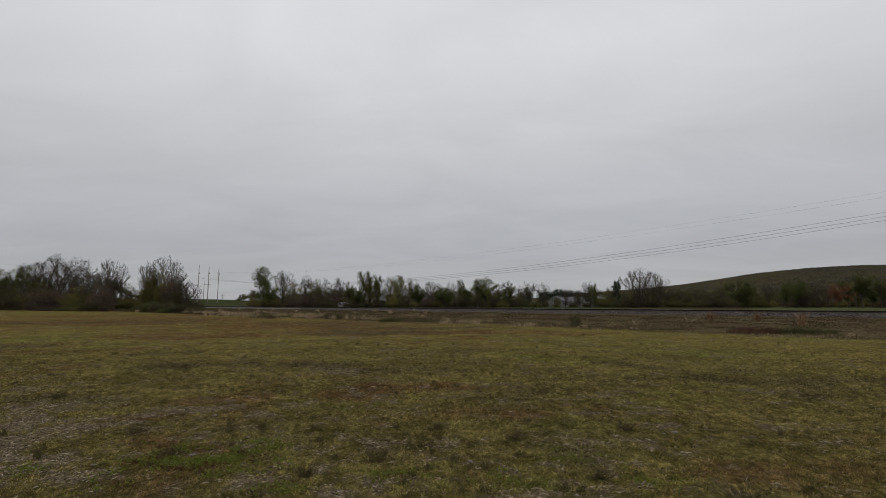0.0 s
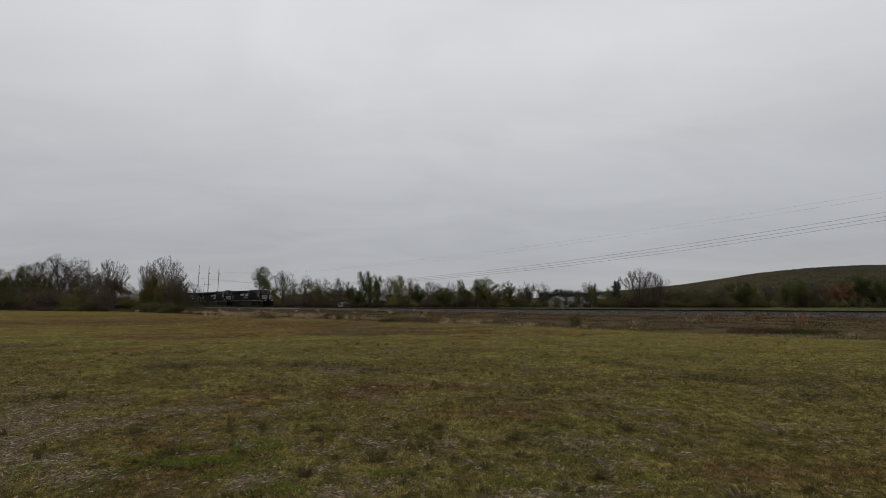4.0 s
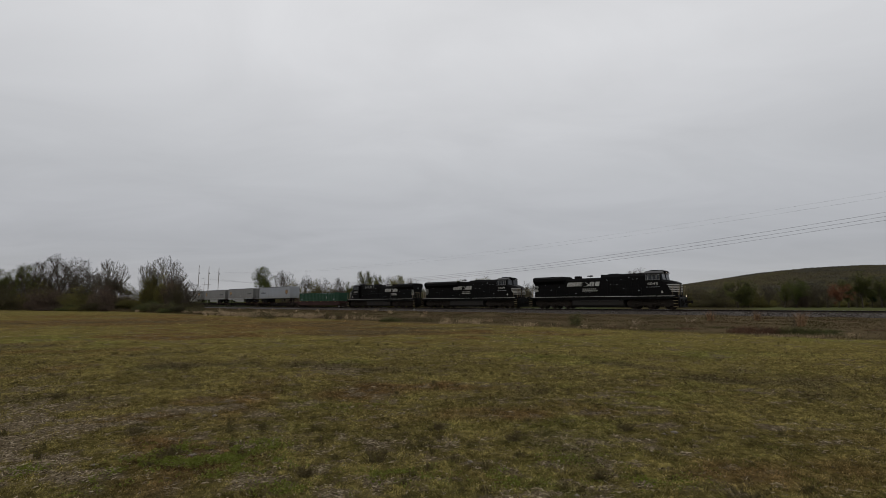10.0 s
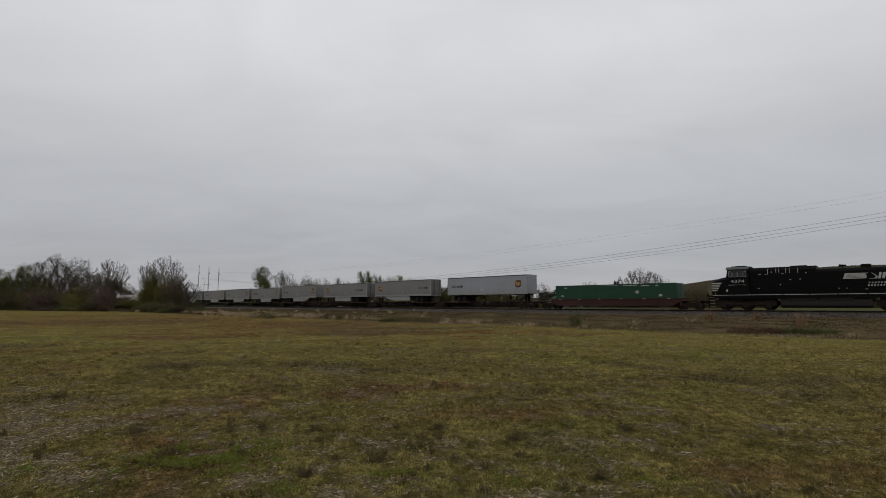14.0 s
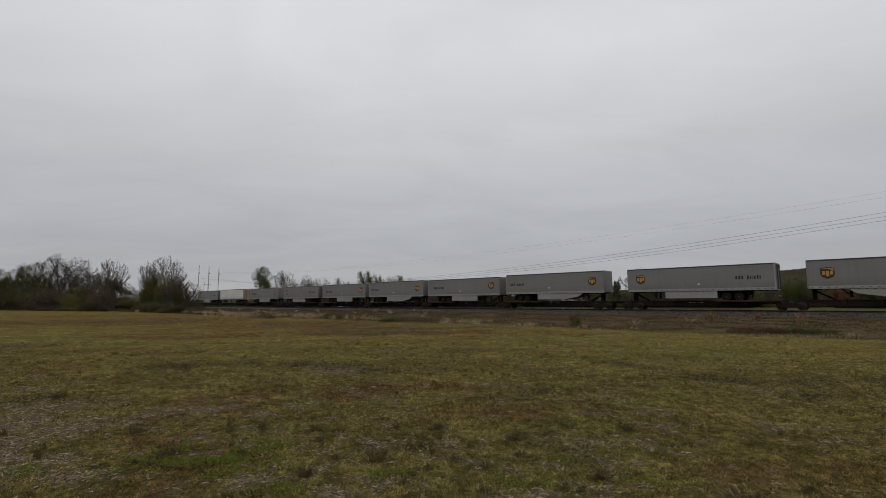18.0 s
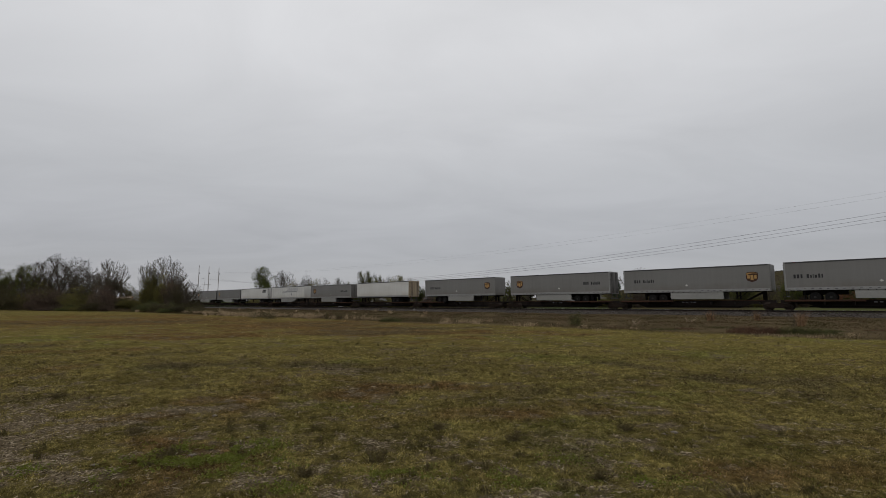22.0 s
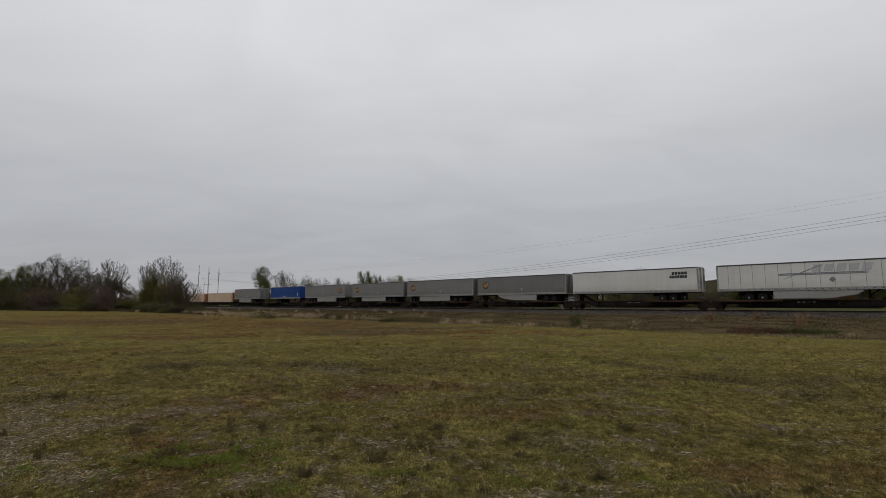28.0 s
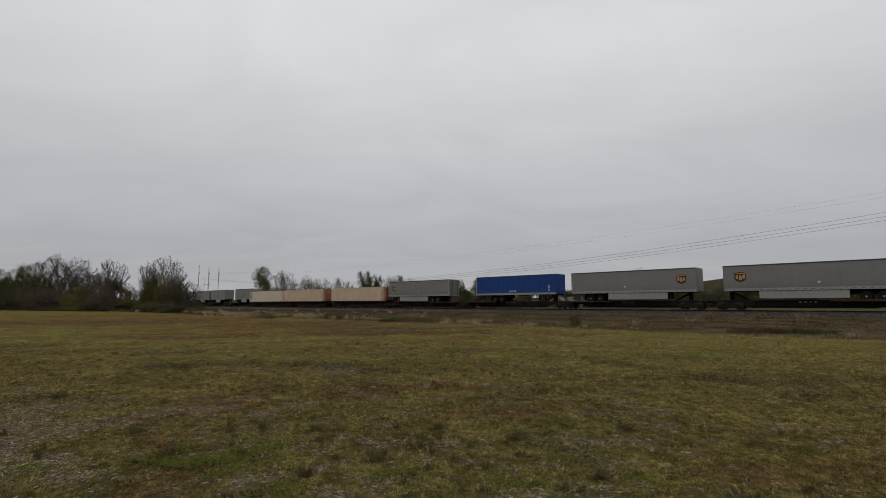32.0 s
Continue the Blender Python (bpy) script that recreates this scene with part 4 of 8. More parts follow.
    # emblem: pale bars with a sweeping dark cut, and blocks for the unlettered brand
    for o in (-1, 1):
        y = o * 1.0
        px = lambda a: (stripe_x + a * stripe_k) if o < 0 else (stripe_x + (5.1 - a) * stripe_k)
        shape = lambda pts: Shape().side([(px(a), z) for a, z in pts], y - 0.075, y + 0.075)
        emblem = part("emblem", shape([(0, 3.08), (0.25, 3.62), (0.45, 3.62), (0.22, 3.08)]), M_WHITE, loco, "plain white emblem shapes of the railway")
        for k in range(5):
            z = 3.08 + k * 0.112
            part("emblem_bar", shape([(0.24 + k * 0.04, z), (2.35 - k * 0.02, z), (2.5 + k * 0.06, z + 0.085), (0.28 + k * 0.04, z + 0.085)]), M_WHITE, emblem)
        part("emblem_sweep", shape([(2.72, 3.04), (3.3, 3.10), (3.45, 3.28), (3.1, 3.50), (2.95, 3.62), (3.35, 3.44), (3.62, 3.22), (3.5, 3.04)]), M_WHITE, emblem)
        for pts in ([(3.62, 3.04), (3.80, 3.62), (4.06, 3.62), (3.88, 3.04)], [(4.00, 3.04), (4.18, 3.62), (4.48, 3.62), (4.30, 3.04)], [(4.52, 3.04), (4.70, 3.62), (5.28, 3.62), (5.10, 3.04)]):
            part("emblem_block", shape(pts), M_WHITE, emblem)
        for z, spans in ((2.60, [(2.62 + 0.31 * i, 0.20) for i in range(7)]), (2.34, [(2.52 + 0.31 * i, 0.20) for i in range(8)])):
            for a, w in spans:
                part("name_bar", shape([(a, z), (a + 0.05, z + 0.16), (a + w, z + 0.16), (a + w - 0.05, z)]), M_WHITE, emblem, "white bars of the painted name")
    return loco


def dual_wheel(parent, x, o, rim):
    t = part("wheel", Shape().lathe([(0.27, 0.14), (0.375, 0.15), (0.45, 0.13), (0.475, 0.09), (0.475, -0.09), (0.45, -0.13), (0.375, -0.15), (0.27, -0.14)], 0, 22), M_TYRE, parent, "", (x, o * 1.12, 0.475))
    part("rim", Shape().lathe([(0.10, o * 0.155), (0.12, o * 0.10), (0.25, o * 0.06), (0.29, o * 0.145), (0.29, o * 0.05)], 0, 18), rim, t)
    part("inner_wheel", Shape().lathe([(0.27, 0.14), (0.45, 0.13), (0.475, 0.09), (0.475, -0.09), (0.45, -0.13), (0.27, -0.14)], -o * 0.34, 16), M_TYRE, t)


def van_trailer(L, paint, label, shield=True, word=None, rim=M_RIMD, skirt=(5.5, 12.3), taper=True, ribs=0, deco="", face=None, axle=3.05, top_trim=None, dots=True):
    """A highway van trailer, nose at +x, standing on its own wheels at z = 0."""
    tr = tagged(new("truck_trailer"), label, "truck trailer", "trailers on the train")
    r, n = -L / 2, L / 2
    tail_paint = M_TANFRAME if paint is M_TWHITE and not deco else M_TRIM
    part("van_body", Shape().box(r + 0.05, n, -1.285, 1.285, 1.22, 4.06, 0.025), paint, tr)
    part("roof", Shape().cross([(-1.27, 4.06), (1.27, 4.06), (1.1, 4.11), (-1.1, 4.11)], r + 0.03, n - 0.03), M_TRIM, tr)
    for o in (-1, 1):
        part("top_rail", Shape().box(r + 0.04, n + 0.01, min(o * 1.27, o * 1.305), max(o * 1.27, o * 1.305), 3.955, 4.078), top_trim or M_DARKTRIM, tr)
        lower = part("bottom_rail", Shape().box(r + 0.04, n + 0.01, min(o * 1.27, o * 1.31), max(o * 1.27, o * 1.31), 1.17, 1.46, 0.008), M_TRIM if paint is not M_BLUE else M_SKIRT, tr, "bright aluminium lower rail")
        if dots:
            sh = Shape()
            k = int(L / 0.62)
            for i in range(k):
                x = r + 0.4 + i * (L - 0.8) / (k - 1)
                sh.box(x - 0.10, x + 0.10, min(o * 1.3, o * 1.318), max(o * 1.3, o * 1.318), 1.285, 1.335)
            part("marker_tape", sh, M_DARKTRIM, lower, "dark dashes along the lower rail")
        for x in (r + 0.09, n - 0.06):
            part("corner_post", Shape().box(x - 0.06, x + 0.06, min(o * 1.25, o * 1.312), max(o * 1.25, o * 1.312), 1.2, 4.08, 0.01), tail_paint if x < 0 else paint, tr)
        if ribs:
            for i in range(ribs):
                x = r + (i + 1) * L / (ribs + 1)
                part("side_rib", Shape().box(x - 0.022, x + 0.022, min(o * 1.28, o * 1.298), max(o * 1.28, o * 1.298), 1.46, 3.97), M_DBLUE if paint is M_BLUE else M_SKIRT, tr, "riveted side seam")
        if paint is M_BLUE:
            for z in (2.1, 2.75, 3.4):
                part("side_seam", Shape().box(r + 0.2, n - 0.2, min(o * 1.28, o * 1.294), max(o * 1.28, o * 1.294), z, z + 0.025), M_DBLUE, tr, "dark level seam")
        for i in (0.06, 0.5, 0.94):
            x = r + L * i
            part("marker_lamp", Shape().box(x - 0.06, x + 0.06, min(o * 1.3, o * 1.325), max(o * 1.3, o * 1.325), 3.99, 4.05), M_RED, tr)
        if shield:
            part("data_panel", Shape().side([(r + 7.30, 1.98), (r + 7.45, 2.11), (r + 7.60, 1.98), (r + 7.45, 1.85)], min(o * 1.28, o * 1.3), max(o * 1.28, o * 1.3)), M_TWHITE, tr, "small pale placard")
            cx, z0 = n - (1.65 if L > 13 else 5.2), 2.14
            out = [(cx - 0.56, z0 + 1.04), (cx - 0.3, z0 + 1.13), (cx, z0 + 1.16), (cx + 0.3, z0 + 1.13), (cx + 0.56, z0 + 1.04), (cx + 0.56, z0 + 0.45), (cx + 0.44, z0 + 0.2), (cx, z0), (cx - 0.44, z0 + 0.2), (cx - 0.56, z0 + 0.45)]
            em = part("shield_emblem", Shape().side(out, min(o * 1.28, o * 1.302), max(o * 1.28, o * 1.302)), M_BROWN, tr, "brown and gold shield-shaped emblem")
            part("gold_sweep", Shape().side([(cx - 0.5, z0 + 0.99), (cx - 0.2, z0 + 1.06), (cx + 0.2, z0 + 1.06), (cx + 0.5, z0 + 0.99), (cx + 0.5, z0 + 0.96), (cx + 0.1, z0 + 0.99), (cx - 0.25, z0 + 0.93), (cx - 0.5, z0 + 0.80)], min(o * 1.28, o * 1.31), max(o * 1.28, o * 1.31)), M_GOLD, em)
            for a, b, z1, z2 in ((-0.44, -0.20, 0.42, 0.80), (-0.13, 0.13, 0.26, 0.80), (0.20, 0.43, 0.40, 0.80)):
                part("gold_block", Shape().box(cx + a, cx + b, min(o * 1.28, o * 1.31), max(o * 1.28, o * 1.31), z0 + z1, z0 + z2, 0.008), M_GOLD, em)
        if word is not None:
            for a, w, h in ((0.55, 0.16, 0.32), (0.76, 0.16, 0.32), (0.98, 0.14, 0.32), (1.35, 0.16, 0.32), (1.56, 0.10, 0.24), (1.71, 0.06, 0.31), (1.82, 0.16, 0.25), (2.03, 0.14, 0.33), (2.22, 0.10, 0.30)):
                a = a if o < 0 else 2.87 - a - w
                part("word_bar", Shape().box(r + word + a * 1.36, r + word + (a + w * 0.84) * 1.36, min(o * 1.28, o * 1.298), max(o * 1.28, o * 1.298), 2.40, 2.40 + h * 1.22), M_INK, tr, "dark bar of the painted name")
        if deco == "bars":
            for z, a, w in ((3.26, 1.2, 1.75), (2.84, 1.2, 2.0)):
                k = 5 if z > 3 else 7
                for i in range(k):
                    part("word_bar", Shape().box(r + a + i * w / k, r + a + (i + 0.86) * w / k, min(o * 1.28, o * 1.298), max(o * 1.28, o * 1.298), z, z + 0.33), M_INK, tr, "black bar of the painted name")
        if deco == "wing":
            for a0, a1, z, lift in ((-2.4, 4.9, 2.84, 0.0), (-2.0, 0.7, 2.3, 1.0), (-0.9, 1.5, 2.75, 0.9), (-2.4, 4.9, 2.72, 0.0)):
                q0, q1 = sorted((-a0 * o * -1, -a1 * o * -1)) if o > 0 else (a0, a1)
                part("wing_stroke", Shape().side([(q0, z), (q0 + 0.35, z + 0.09), (q1, z + 0.09 + lift), (q1 - 0.35, z + lift)], min(o * 1.28, o * 1.298), max(o * 1.28, o * 1.298)), M_FADEDGREY, tr, "faded grey stroke of a wing-like emblem")
            for i in range(5):
                a = 0.5 + i * 0.95
                part("emblem_block", Shape().side([(a, 3.02), (a + 0.2, 3.74), (a + 0.92, 3.74), (a + 0.72, 3.02)], min(o * 1.28, o * 1.298), max(o * 1.28, o * 1.298)), M_EMBLEM, tr, "faded grey block of the painted emblem")
            part("placard", Shape().side([(1.8, 2.2), (2.1, 2.5), (2.4, 2.2), (2.1, 1.9)], min(o * 1.28, o * 1.3), max(o * 1.28, o * 1.3)), M_FADEDGREY, tr, "grey diamond placard")
        if deco == "blue":
            for i in range(3):
                part("word_mark", Shape().box(-0.75 + i * 0.42, -0.45 + i * 0.42, min(o * 1.28, o * 1.3), max(o * 1.28, o * 1.3), 1.62, 1.84), M_WHITE, tr, "small white lettering mark")
            for z in (1.7, 2.05, 2.3):
                part("white_mark", Shape().box(n - 1.3, n - 1.02, min(o * 1.28, o * 1.3), max(o * 1.28, o * 1.3), z, z + 0.2), M_WHITE, tr, "small white lettering mark")
    # nose face, rear doors
    part("front_wall", Shape().box(n, n + 0.035, -1.2, 1.2, 1.3, 4.0, 0.012), face or paint, tr)
    fr = part("rear_frame", Shape().box(r, r + 0.06, -1.3, 1.3, 1.16, 4.09), tail_paint, tr)
    for o in (-1, 1):
        for z in (1.6, 2.3, 3.0, 3.7):
            part("hinge", Shape().box(r - 0.055, r - 0.03, min(o * 1.02, o * 1.27), max(o * 1.02, o * 1.27), z, z + 0.09), M_DARKTRIM, tr)
        door = part("rear_door", Shape().box(r - 0.04, r + 0.01, min(o * 0.02, o * 1.2), max(o * 0.02, o * 1.2), 1.3, 3.98, 0.01), face or (M_DGREY if paint is M_GREY else paint), tr)
        for y in (0.45, 0.8):
            part("lock_rod", Shape().rod((r - 0.07, o * y, 1.25), (r - 0.07, o * y, 4.0), 0.028, None, 6), M_DARKTRIM, door)
        part("tail_lamp", Shape().box(r - 0.03, r, o * 0.9 - 0.12, o * 0.9 + 0.12, 1.19, 1.27), M_RED, tr)
    part("bumper_guard", Shape().box(r - 0.02, r + 0.08, -1.15, 1.15, 0.5, 0.62).box(r, r + 0.06, -0.7, -0.6, 0.6, 1.2).box(r, r + 0.06, 0.6, 0.7, 0.6, 1.2), M_DARKTRIM, tr)
    # sliding bogie
    part("bogie_frame", Shape().box(r + axle - 1.7, r + axle + 1.9, -0.62, 0.62, 0.72, 1.2, 0.03).rod((r + axle - 0.62, -1.1, 0.475), (r + axle - 0.62, 1.1, 0.475), 0.08).rod((r + axle + 0.62, -1.1, 0.475), (r + axle + 0.62, 1.1, 0.475), 0.08), M_UNDER, tr)
    for dx in (-0.62, 0.62):
        for o in (-1, 1):
            dual_wheel(tr, r + axle + dx, o, rim)
    for o in (-1, 1):
        part("mud_flap", Shape().box(r + axle - 1.5, r + axle - 1.46, o * 0.95 - 0.32, o * 0.95 + 0.32, 0.3, 1.0), M_TYRE, tr)
    # floor beams
    sh = Shape()
    for i in range(int(L / 0.6)):
        sh.box(r + 0.4 + i * 0.6, r + 0.48 + i * 0.6, -1.25, 1.25, 1.1, 1.22)
    part("floor_beams", sh, M_UNDER, tr)["kind"] = "stuff"
    # side skirts
    if skirt:
        a, b = r + skirt[0], r + skirt[1]
        for o in (-1, 1):
            pts = [(a, 0.36), (a, 1.2), (b + 0.4, 1.2), (b - 0.3, 0.72), (b - 2.4, 0.36)] if taper else [(a, 0.36), (a, 1.2), (b, 1.2), (b, 0.36)]
            part("side_skirt", Shape().side(pts, min(o * 1.2, o * 1.24), max(o * 1.2, o * 1.24)), M_SKIRT, tr, "pale grey aerodynamic side skirt")
    # landing gear
    g = r + 12.75 * L / 16.1
    for o in (-1, 1):
        part("landing_leg", Shape().box(g - 0.07, g + 0.07, o * 0.8 - 0.07, o * 0.8 + 0.07, 0.42, 1.2).box(g - 0.14, g + 0.14, o * 0.8 - 0.13, o * 0.8 + 0.13, 0.38, 0.43).rod((g, o * 0.8, 0.55), (g + 0.75, o * 0.8, 1.2), 0.035), M_UNDER, tr)
    return tr


def spine_unit(L, hitch, front_truck, rear_truck, ends=(0, 0)):
    """One platform of a spine car: deep centre sill, wheel pans and a hitch; hitch at x."""
    un = tagged(new("spine_car"), "low rusty brown spine flatcar platform under a trailer", "flatcar", "flatcar platforms")
    h = L / 2
    sill = [(-h + 0.2, 0.70), (-h + 0.2, 1.05), (h - 0.2, 1.05), (h - 0.2, 0.70), (h - 2.4, 0.68), (h - 3.6, 0.22), (-h + 3.6, 0.22), (-h + 2.4, 0.68)]
    part("centre_sill", Shape().side(sill, -0.36, 0.36), M_SILL, un)
    w = -1 if hitch > 0 else 1
    x0, x1 = sorted((w * (h - 0.7), w * (h - 7.0)))
    for o in (-1, 1):
        pan = part("wheel_pan", Shape().box(x0, x1, o * 0.92 - 0.42, o * 0.92 + 0.42, 0.88, 0.965, 0.01).box(x0, x1, o * 1.36 - 0.03, o * 1.36 + 0.03, 0.93, 1.08), M_DECK, un, "rust orange edged wheel pan")
        part("deck_edge", Shape().box(-h + 1.2, h - 1.2, o * 0.42 - 0.05, o * 0.42 + 0.05, 1.01, 1.08), M_DECK, un, "patchy rust-orange deck edge")
        part("brake_pipe", Shape().rod((-h + 2.6, o * 0.5, 0.42), (h - 2.6, o * 0.5, 0.42), 0.05, None, 6), M_UNDER, un)
    for i in range(7):
        x = -h + 1.6 + i * (L - 3.2) / 6
        part("cross_bearer", Shape().side([(x - 0.05, 0.60), (x - 0.05, 0.89), (x + 0.05, 0.89), (x + 0.05, 0.60)], -1.25, 1.25), M_SILL, un)
    sh = Shape().side([(hitch - 0.14, 1.04), (hitch - 0.16, 2.05), (hitch + 0.16, 2.05), (hitch + 0.14, 1.04)], -0.4, -0.28).side([(hitch - 0.14, 1.04), (hitch - 0.16, 2.05), (hitch + 0.16, 2.05), (hitch + 0.14, 1.04)], 0.28, 0.4)
    sh.rod((hitch + w * 1.7, -0.3, 1.04), (hitch, -0.34, 2.00), 0.07).rod((hitch + w * 1.7, 0.3, 1.04), (hitch, 0.34, 2.00), 0.07).box(hitch - 0.45, hitch + 0.45, -0.48, 0.48, 2.05, 2.14, 0.02)
    part("trailer_hitch", sh, M_UNDER, un)
    for k in range(4):
        part("reporting_mark", Shape().box(-0.9 + k * 0.42, -0.66 + k * 0.42, -0.375, -0.36, 0.80, 0.90), M_PALEGREY, un, "pale unreadable stencil mark")
    for x in front_truck + rear_truck:
        freight_truck(un, x)
    for e, on in zip((1, -1), ends):
        if on:
            sh = Shape().box(min(e * (h - 0.3), e * h), max(e * (h - 0.3), e * h), -1.35, 1.35, 0.92, 1.06, 0.02)
            for y in (-1.3, -0.6, 0.6, 1.3):
                sh.rod((e * (h - 0.1), y, 1.05), (e * (h - 0.1), y, 1.75), 0.02, None, 6)
            sh.rod((e * (h - 0.1), -1.3, 1.74), (e * (h - 0.1), 1.3, 1.74), 0.02, None, 6)
            part("end_platform", sh, M_SILL, un)
            coupler(un, e * (h - 0.1), e)
    return un


def move(thing, sigma, z=0.0, back=False):
    MOVING.append((thing, sigma, z, back))
    turn = -TURN + (180 if back else 0)
    thing.matrix_basis = Matrix.Translation(at_line(sigma, TRACK, RAIL + z)) @ pose(0, 0, 0, 0, 0, turn)
    return thing


l1 = tagged(locomotive("4045", True, -4.62, 0.92, True), "black leading diesel locomotive with lit headlights and white stripes", "locomotive", "locomotives")
move(l1, -201.85)
l2 = tagged(locomotive("3659", True, -3.23, 0.79, False, False, -2.0, 4.38), "black diesel locomotive with grey roof panels and white stripes", "locomotive", "locomotives")
move(l2, -224.65)
l3 = tagged(locomotive("4374", False, -5.2, 0.70, False, True), "black diesel locomotive running cab-last with white stripes", "locomotive", "locomotives")
move(l3, -247.5, 0, True)

# well car with one green container
well = tagged(new("well_car"), "oxide red container well car with a low deck", "flatcar", "flatcar platforms")
sh = Shape()
for o in (-1, 1):
    sh.side([(-8.6, 0.95), (-8.6, 1.28), (8.6, 1.28), (8.6, 0.95), (7.6, 0.42), (-7.6, 0.42)], o * 1.38 - 0.05, o * 1.38 + 0.05)
    sh.box(-8.6, 8.6, o * 1.38 - 0.1, o * 1.38 + 0.1, 1.26, 1.34)
part("well_side", sh, M_WELL, well)
part("well_floor", Shape().box(-8.2, 8.2, -1.33, 1.33, 0.36, 0.46), M_UNDER, well)
for e in (-1, 1):
    part("end_deck", Shape().box(min(e * 8.55, e * 10.4), max(e * 8.55, e * 10.4), -1.3, 1.3, 0.95, 1.12, 0.03).box(min(e * 8.5, e * 8.7), max(e * 8.5, e * 8.7), -1.35, 1.35, 0.46, 1.3), M_WELL, well)
    freight_truck(well, e * 9.3)
    coupler(well, e * 10.3, e)
    sh = Shape()
    for y in (-1.2, 1.2):
        sh.rod((e * 10.3, y, 1.1), (e * 10.3, y, 1.75), 0.02, None, 6)
    sh.rod((e * 10.3, -1.2, 1.74), (e * 10.3, 1.2, 1.74), 0.02, None, 6)
    part("end_rail", sh, M_UNDER, well)
for k in range(6):
    for o in (-1, 1):
        part("reflector", Shape().box(-7.4 + k * 2.9, -7.0 + k * 2.9, o * 1.485 - 0.006, o * 1.485 + 0.006, 1.27, 1.33), M_GOLD, well, "yellow reflector strip")
move(well, -269.3)


def container(L, h, paint, label, marks=None):
    """A corrugated shipping container resting at z = 0."""
    co = tagged(new("shipping_container"), label, "container", "containers on the train")
    n = int(L / 0.3)
    xs = np.linspace(-L / 2 + 0.12, L / 2 - 0.12, n * 2)
    vs, fs = [], []
    for i, x in enumerate(xs):
        off = 1.262 if (i // 2) % 2 else 1.292
        for o in (-1, 1):
            vs += [(x, o * off, 0.12), (x, o * off, h - 0.1)]
    for i in range(len(xs) - 1):
        a = i * 4
        fs += [(a, a + 4, a + 5, a + 1), (a + 2, a + 3, a + 7, a + 6)]
    sh = Shape().add(vs, fs).box(-L / 2 + 0.1, L / 2 - 0.1, -1.25, 1.25, 0.1, h - 0.03)
    part("container_body", sh, paint, co)
    for o in (-1, 1):
        part("top_rail", Shape().box(-L / 2, L / 2, min(o * 1.24, o * 1.305), max(o * 1.24, o * 1.305), h - 0.12, h), paint, co)
        part("bottom_rail", Shape().box(-L / 2, L / 2, min(o * 1.24, o * 1.305), max(o * 1.24, o * 1.305), 0.0, 0.14), paint, co)
        for e in (-1, 1):
            x = e * (L / 2 - 0.09)
            part("corner_post", Shape().box(x - 0.09, x + 0.09, min(o * 1.2, o * 1.31), max(o * 1.2, o * 1.31), 0, h, 0.01), paint, co)
            x = e * L * 0.385
            part("lift_post", Shape().box(x - 0.09, x + 0.09, min(o * 1.26, o * 1.308), max(o * 1.26, o * 1.308), 0.1, h - 0.05), paint, co)
    for e in (-1, 1):
        for o in (-1, 1):
            dr = part("end_panel", Shape().box(min(e * (L / 2 - 0.06), e * (L / 2 + 0.02)), max(e * (L / 2 - 0.06), e * (L / 2 + 0.02)), min(0.02 * o, o * 1.2), max(0.02 * o, o * 1.2), 0.15, h - 0.12, 0.01), paint, co)
            if e < 0:
                part("lock_rod", Shape().rod((e * (L / 2 + 0.05), o * 0.55, 0.1), (e * (L / 2 + 0.05), o * 0.55, h - 0.08), 0.025, None, 6), M_TRIM, dr)
    for x0, x1, z0, z1 in marks or ():
        for o in (-1, 1):
            part("stencil_mark", Shape().box(x0, x1, min(o * 1.28, o * 1.312), max(o * 1.28, o * 1.312), z0, z1), M_PALEGREY, co, "small white stencil mark")
    return co


green = container(16.15, 1.95, M_GREEN, "dark green corrugated container low in a well car",
                  [(-7.2, -6.8, 0.45, 0.6), (-6.7, -6.3, 1.55, 1.68), (1.6, 3.4, 1.72, 1.80), (3.9, 4.9, 1.62, 1.74), (5.6, 5.95, 1.62, 1.74), (6.0, 6.4, 0.35, 0.6), (-1.4, 1.0, 1.76, 1.80)])
for o in (-1, 1):
    part("placard", Shape().side([(3.1, 0.9), (3.4, 1.15), (3.7, 0.9), (3.4, 0.65)], min(o * 1.28, o * 1.314), max(o * 1.28, o * 1.314)), M_TRIM, green, "pale diamond placard")
move(green, -269.2, 1.24)

